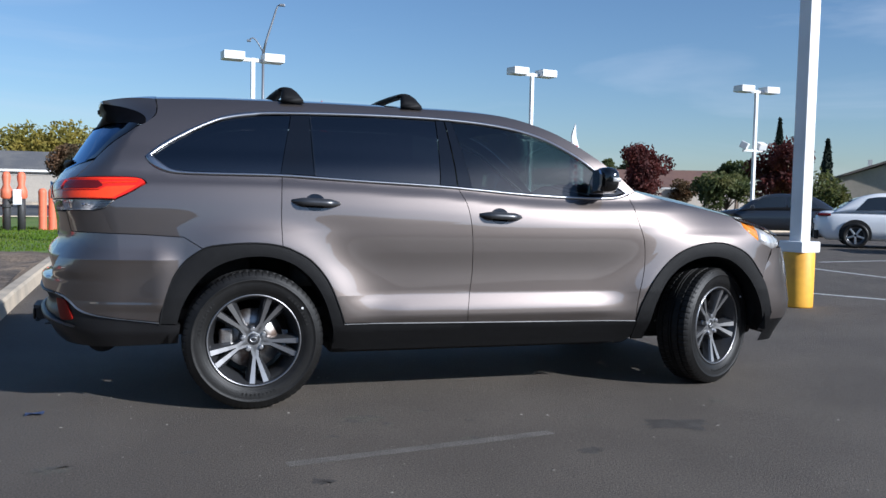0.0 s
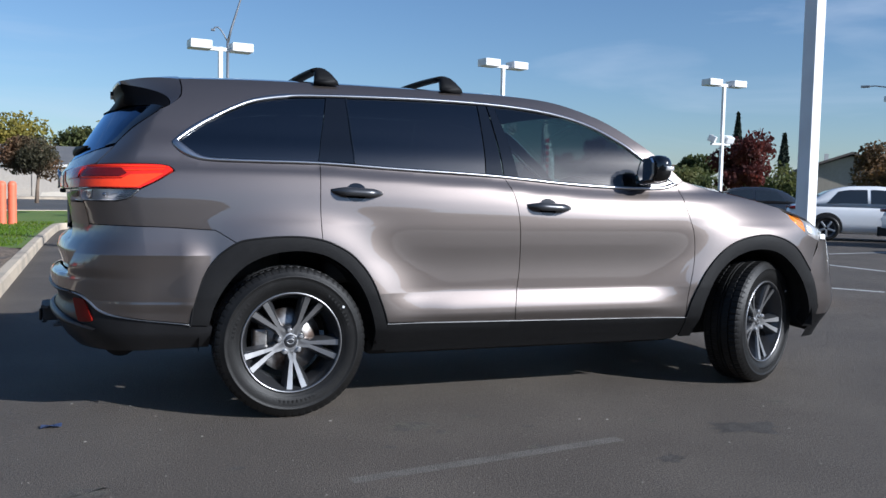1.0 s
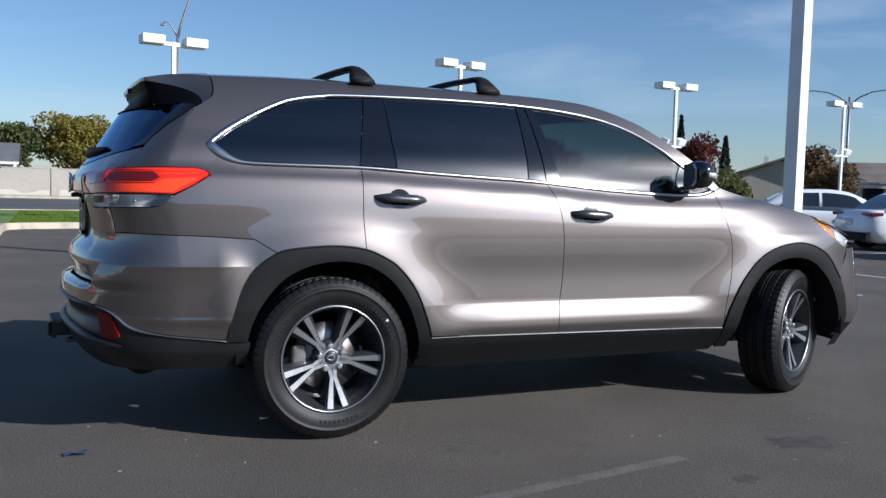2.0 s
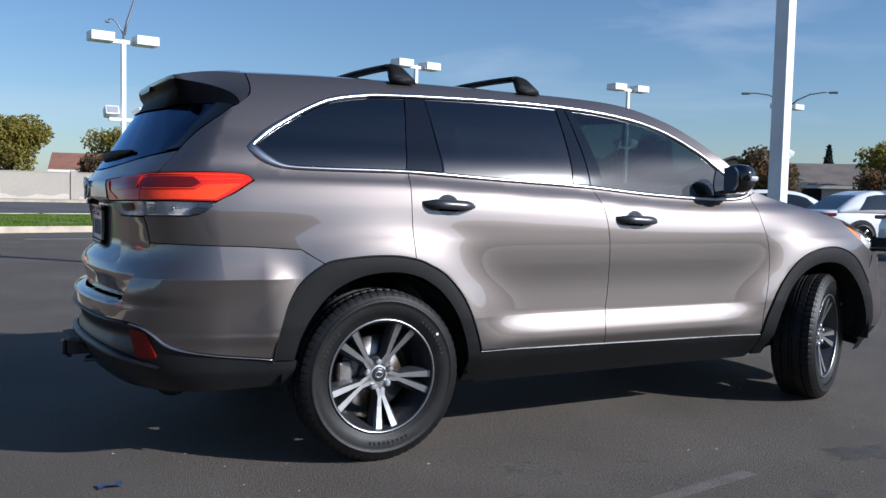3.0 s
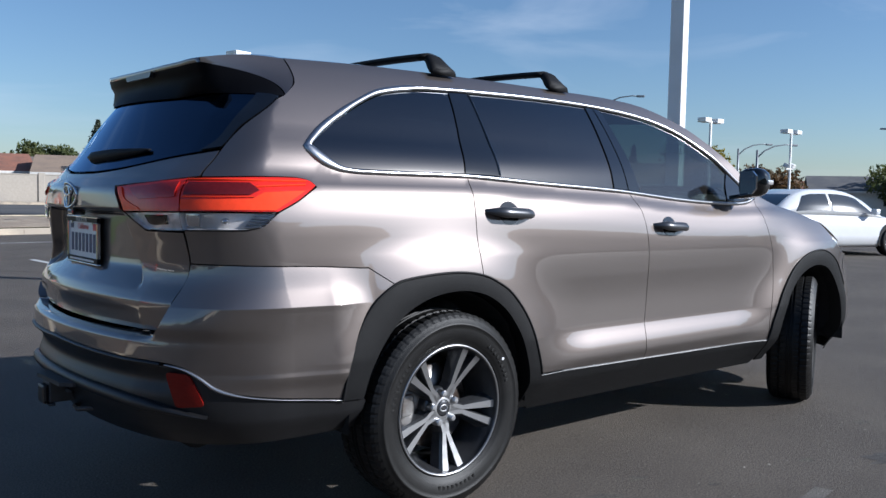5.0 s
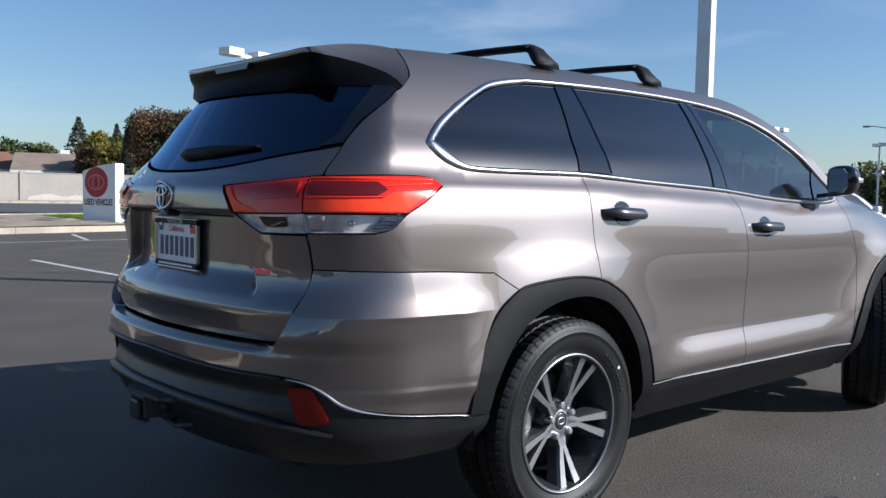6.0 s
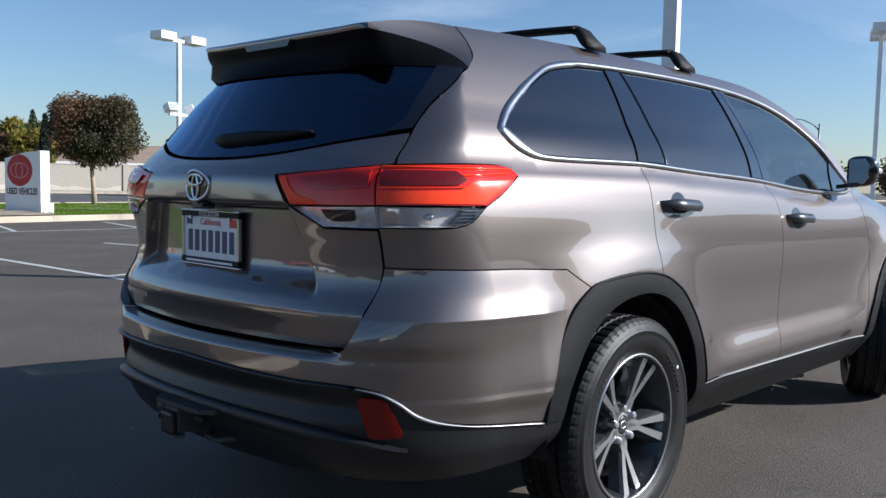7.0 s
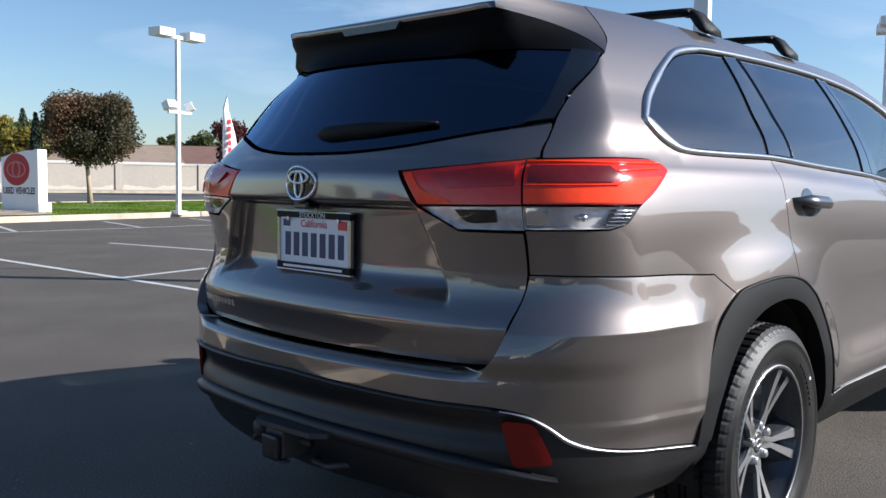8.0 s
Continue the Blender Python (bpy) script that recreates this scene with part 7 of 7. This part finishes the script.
tree((50.0, 83), 6.0, 4.6, 2.8, LEAF_GREEN, "small green tree behind roofs", 13, 0.18, 3000, 0.12, 12)
tree((40.0, 57.0), 2.9, 2.6, 0.9, LEAF_RUST, "rust-brown shrub by the wall", 131, 0.12, 2500, 0.08, 12)
tree((29.9, 46.2), 4.75, 4.4, 1.4, LEAF_RED, "dark red autumn tree across the street", 14, 0.13, 6500, 0.10, 18)
tree((29.5, 31.7), 4.4, 3.3, 1.2, LEAF_RED, "dark red autumn tree beyond the parked cars", 15, 0.12, 5500, 0.10, 18)
tree((37.4, 30.1), 3.9, 4.0, 1.0, LEAF_RUST, "dark brown-green tree beyond the parked cars", 17, 0.12, 5500, 0.10, 18)
tree((46.5, 28.6), 4.7, 4.6, 1.6, LEAF_YELLOW, "olive tree beyond the parked cars", 18, 0.14, 4500, 0.10, 16)
tree((42.6, 26.4), 3.3, 4.0, 0.8, LEAF_RUST, "rust-brown shrub beyond the parked cars", 19, 0.12, 4500, 0.10, 16)
tree((34.9, 42.9), 4.0, 2.6, 1.3, LEAF_GREEN, "green tree across the street", 20, 0.13, 3500, 0.10, 14)
tree((31.5, 39.3), 2.5, 4.0, 0.7, LEAF_GREEN, "green hedge across the street", 22, 0.13, 4000, 0.09, 14)
tree((36.0, 36.5), 2.6, 4.5, 0.7, LEAF_GREEN, "green hedge across the street", 23, 0.13, 4000, 0.09, 14)
for k, (x, y, h) in enumerate(((76, 40, 4.2), (82, 30, 4.4), (88, 22, 4.0), (92, 14, 4.3), (70, 45, 4.4), (95, 6, 4.0))):
    tree((x, y), h, 7.5, 1.2, LEAF_GREEN if k % 2 else LEAF_RUST, "distant tree along the street", 40 + k, 0.24, 2500, 0.14, 14)
spire((43.1, 49.2), 7.4, 0.75, LEAF_CYPRESS, "tall thin dark cypress", 51)
spire((47.0, 48.6), 6.0, 0.75, LEAF_CYPRESS, "thin dark green cypress", 52)
spire((57.5, 42.0), 5.6, 0.85, LEAF_CYPRESS, "thin dark green cypress", 53)
spire((24.4, 63.2), 5.6, 0.8, LEAF_CYPRESS, "thin dark green cypress", 54)
spire((28.0, 83.8), 7.9, 5.0, CONIFER, "tall sparse grey-green conifer", 55, 1700, 0.17, True)
spire((29.2, 77.4), 7.0, 3.4, CONIFER, "tall sparse grey-green conifer", 56, 1300, 0.15, True)
# unseen trees and pale building beyond the planted bed, added for the tailgate's reflections
for k in range(7):
    tree((-96 - 5 * (k % 2), -40 + 20 * k), 5.0 + 0.9 * (k % 3), 16, 1.0, LEAF_GREEN if k % 2 else LEAF_RUST, "unseen tree beyond the planted bed, added for the tailgate's reflection", 60 + k, 0.26, 2200, 0.14, 14)
house((-78, 34), (30, 8), 2.6, 3.6, 60, ROOF_TILE, STUCCO_WHITE, "unseen long white building added to brighten the tailgate's reflection")

# unseen low blocks on the sun's side, added to darken the horizon in reflections
for x, y, w, d, h, turn in ((-34, -34, 26, 12, 5.0, 20), (-4, -36, 30, 12, 5.6, 0), (26, -33, 24, 12, 4.6, -12), (50, -18, 26, 12, 5.2, -50), (72, 4, 20, 10, 2.3, -80), (40, -29, 16, 10, 4.8, -32), (60, -7, 16, 10, 4.6, -65), (12, -37, 10, 10, 4.4, 0), (-52, -22, 20, 10, 4.6, 50)):
    b = thing("horizon_block", (x, y, 0), turn, "unseen plain low block added to darken the horizon in reflections", "building", "buildings round the lot")
    part("wall", box((-w / 2, -d / 2, 0), (w / 2, d / 2, h)), STUCCO, b)
    part("roof", box((-w / 2 - 0.3, -d / 2 - 0.3, h + 0.002), (w / 2 + 0.3, d / 2 + 0.3, h + 0.5), 0.05), ROOF_GREY, b)

# ---- parked cars ----


def cabin_at(x, roof, belt, wide):
    """Roof height, waist height, and half widths at the waist and the roof of a parked car's cabin."""
    z, b = roof(x), belt(x) - 0.04
    wl = wide(x) * 0.93
    return z, b, wl, 0.86 * wl - 0.30 * max(0.0, z - b - 0.1)


def parked_car(at, turn, paint, label, suvish=False):
    c = thing("car", (at[0], at[1], 0), turn, label, "car", "parked cars")
    up = 0.22 if suvish else 0.0
    belt = curve((-2.35, 0.80), (-2.28, 0.93 + up), (-1.6, 0.97 + up), (0.9, 0.93 + up * 0.8), (1.5, 0.86 + up * 0.7), (2.1, 0.74 + up * 0.5), (2.33, 0.60))
    wide = curve((-2.35, 0.66), (-2.25, 0.78), (-1.9, 0.88), (-1.0, 0.905), (1.2, 0.905), (1.9, 0.86), (2.2, 0.74), (2.34, 0.56))
    secs = []
    for k in range(33):
        x = -2.35 + 4.69 * k / 32
        w, t = wide(x), belt(x)
        lo = 0.20 + 0.10 * (abs(x) > 2.2)
        secs.append([(x, sg * w * f, lo + (t - lo) * g) for sg, f, g in ((-1, 0.86, 0), (-1, 0.97, 0.10), (-1, 1.0, 0.35), (-1, 0.985, 0.62), (-1, 0.97, 0.80), (-1, 0.90, 0.96), (-1, 0.70, 1.03), (1, 0.70, 1.03), (1, 0.90, 0.96), (1, 0.97, 0.80), (1, 0.985, 0.62), (1, 1.0, 0.35), (1, 0.97, 0.10), (1, 0.86, 0))])
    body = loft("body", secs, paint, c)
    top = 1.48 + 1.1 * up
    roof = curve((-1.95, 0.95 + up), (-1.2, top - 0.10), (-0.75, top - 0.01), (-0.2, top), (0.25, top - 0.04), (0.7, top - 0.20), (1.25, 0.90 + up * 0.8)) if not suvish else \
        curve((-2.25, 0.95 + up), (-2.0, top - 0.12), (-1.6, top), (-0.2, top), (0.25, top - 0.04), (0.7, top - 0.22), (1.25, 0.90 + up * 0.8))
    x0 = -2.25 if suvish else -1.95
    shell = []
    for k in range(33):
        x = x0 + (1.25 - x0) * k / 32
        z, b, wl, wt = cabin_at(x, roof, belt, wide)
        shell.append([(x, -wl, b), (x, -(wl + wt) / 2 - 0.01, (b + z) / 2), (x, -wt, z - 0.03), (x, -wt * 0.86, z), (x, wt * 0.86, z), (x, wt, z - 0.03), (x, (wl + wt) / 2 + 0.01, (b + z) / 2), (x, wl, b)])
    cabin = loft("cabin", shell, paint, c)

    def side_point(x, v, sg):
        """A place on the cabin's side, v running from the waist to the roof's edge."""
        z, b, wl, wt = cabin_at(x, roof, belt, wide)
        m, y = (b + z) / 2, (wl + wt) / 2 + 0.01
        if v < 0.5:
            return (x, sg * (wl + (y - wl) * 2 * v + 0.007), b + (m - b) * 2 * v)
        return (x, sg * (y + (wt - y) * (2 * v - 1) + 0.007), m + (z - 0.03 - m) * (2 * v - 1))

    back = x0 + (0.55 if not suvish else 0.35)
    for sg in (-1, 1):
        for low_a, top_a, low_b, top_b in ((back, back + 0.30, -0.38, -0.38), (-0.30, -0.30, 1.0, 0.52)):
            rows = []
            for k in range(13):
                u = k / 12
                rows.append([side_point(low_a + (low_b - low_a) * u + ((top_a - low_a) * (1 - u) + (top_b - low_b) * u) * v, 0.16 + 0.70 * v, sg) for v in (0.0, 0.25, 0.5, 0.75, 1.0)])
            loft("side_window", rows, WINDOW_DARK, cabin, "dark car window", closed=False)
    for name, xa, xb in (("rear_window", x0 + 0.06, x0 + 0.66 if not suvish else x0 + 0.36), ("windscreen", 0.44, 1.16)):
        rows = []
        for k in range(9):
            x = xa + (xb - xa) * k / 8
            z, b, wl, wt = cabin_at(x, roof, belt, wide)
            rows.append([(x, wt * 0.84 * j / 4, z + 0.006) for j in range(-4, 5)])
        loft(name, rows, WINDOW_DARK, cabin, "dark car window", closed=False)
    for sg in (-1, 1):
        lo, hi = sorted((sg * 0.42, sg * 0.83))
        part("tail_lamp", box((-2.315, lo, 0.83 + up), (-1.98, hi + (0.03 if sg > 0 else 0), 0.915 + up), 0.03), LENS_RED_DARK, c, "dark red tail lamp")
        lo, hi = sorted((sg * 0.50, sg * 0.80))
        part("headlamp", box((2.02, lo, 0.60 + 0.5 * up), (2.20, hi, 0.72 + 0.5 * up), 0.03), LENS_CLEAR, c)
        lo, hi = sorted((sg * 0.90, sg * 1.06))
        part("door_mirror", box((0.72, lo, 0.93 + up), (0.86, hi, 1.06 + up), 0.03), paint, c)
        for wx in (-1.38, 1.42):
            w = thing("wheel", (wx, sg * 0.84, 0.335), 0)
            w.parent = c
            tyre = part("tyre", lathe([(0.23, -0.10), (0.29, -0.115), (0.325, -0.10), (0.335, -0.06), (0.335, 0.06), (0.325, 0.10), (0.29, 0.115), (0.23, 0.10)], 32, closed=True), RUBBER, w, "", True)
            rim = part("rim", lathe([(0.235, -0.102), (0.20, -0.095), (0.19, -0.02), (0.05, -0.05), (0.0, -0.05), (0.0, 0.05), (0.05, 0.05), (0.19, 0.02), (0.20, 0.095), (0.235, 0.102)], 32), ALLOY_DARK, w, "", True)
            for s in range(5):
                a = 2 * math.pi * s / 5 + 0.3
                part("spoke", box((0.03, -0.108, -0.026), (0.225, 0.108, 0.026), 0.01, Matrix.Rotation(a, 4, "Y")), SATIN, rim)
            bm = lathe([(0.0, 0.0), (0.40, 0.0), (0.40, 0.01)], 32)
            bmesh.ops.transform(bm, matrix=Matrix.Translation((wx, sg * 0.895, 0.36)) @ pose(0, 0, 0, 0, 0, 0 if sg < 0 else 180) @ Matrix.Translation((0, -0.016, 0)), verts=bm.verts)
            bmesh.ops.bisect_plane(bm, geom=bm.verts[:] + bm.edges[:] + bm.faces[:], plane_co=(0, 0, 0.22), plane_no=(0, 0, -1), clear_outer=True)
            part("wheel_arch", bm, DARK, c)
    part("lower_cover", box((-2.30, -0.80, 0.24), (-2.36, 0.80, 0.44), 0.02), PLASTIC, c)
    part("number_plate", box((-2.372, -0.15, 0.62 + 0.3 * up), (-2.34, 0.15, 0.76 + 0.3 * up), 0.005), PLATE_WHITE, c, "plate with plain bars")
    return c


parked_car((18.6, 13.0), -38, CAR_WHITE, "white four-door saloon parked on the lot")
parked_car((18.8, 9.8), -19, CAR_WHITE, "white four-door saloon parked on the lot")
parked_car((17.5, 6.4), -17, CAR_WHITE, "white four-door saloon parked on the lot")
parked_car((20.3, 20.6), 145, CAR_NAVY, "dark blue-black car parked on the lot")
# unseen car, added to give the tailgate its red-orange reflection
parked_car((-12.5, 6.6), 125, CAR_RED, "unseen red car added behind for the reddish reflection in the tailgate", True)
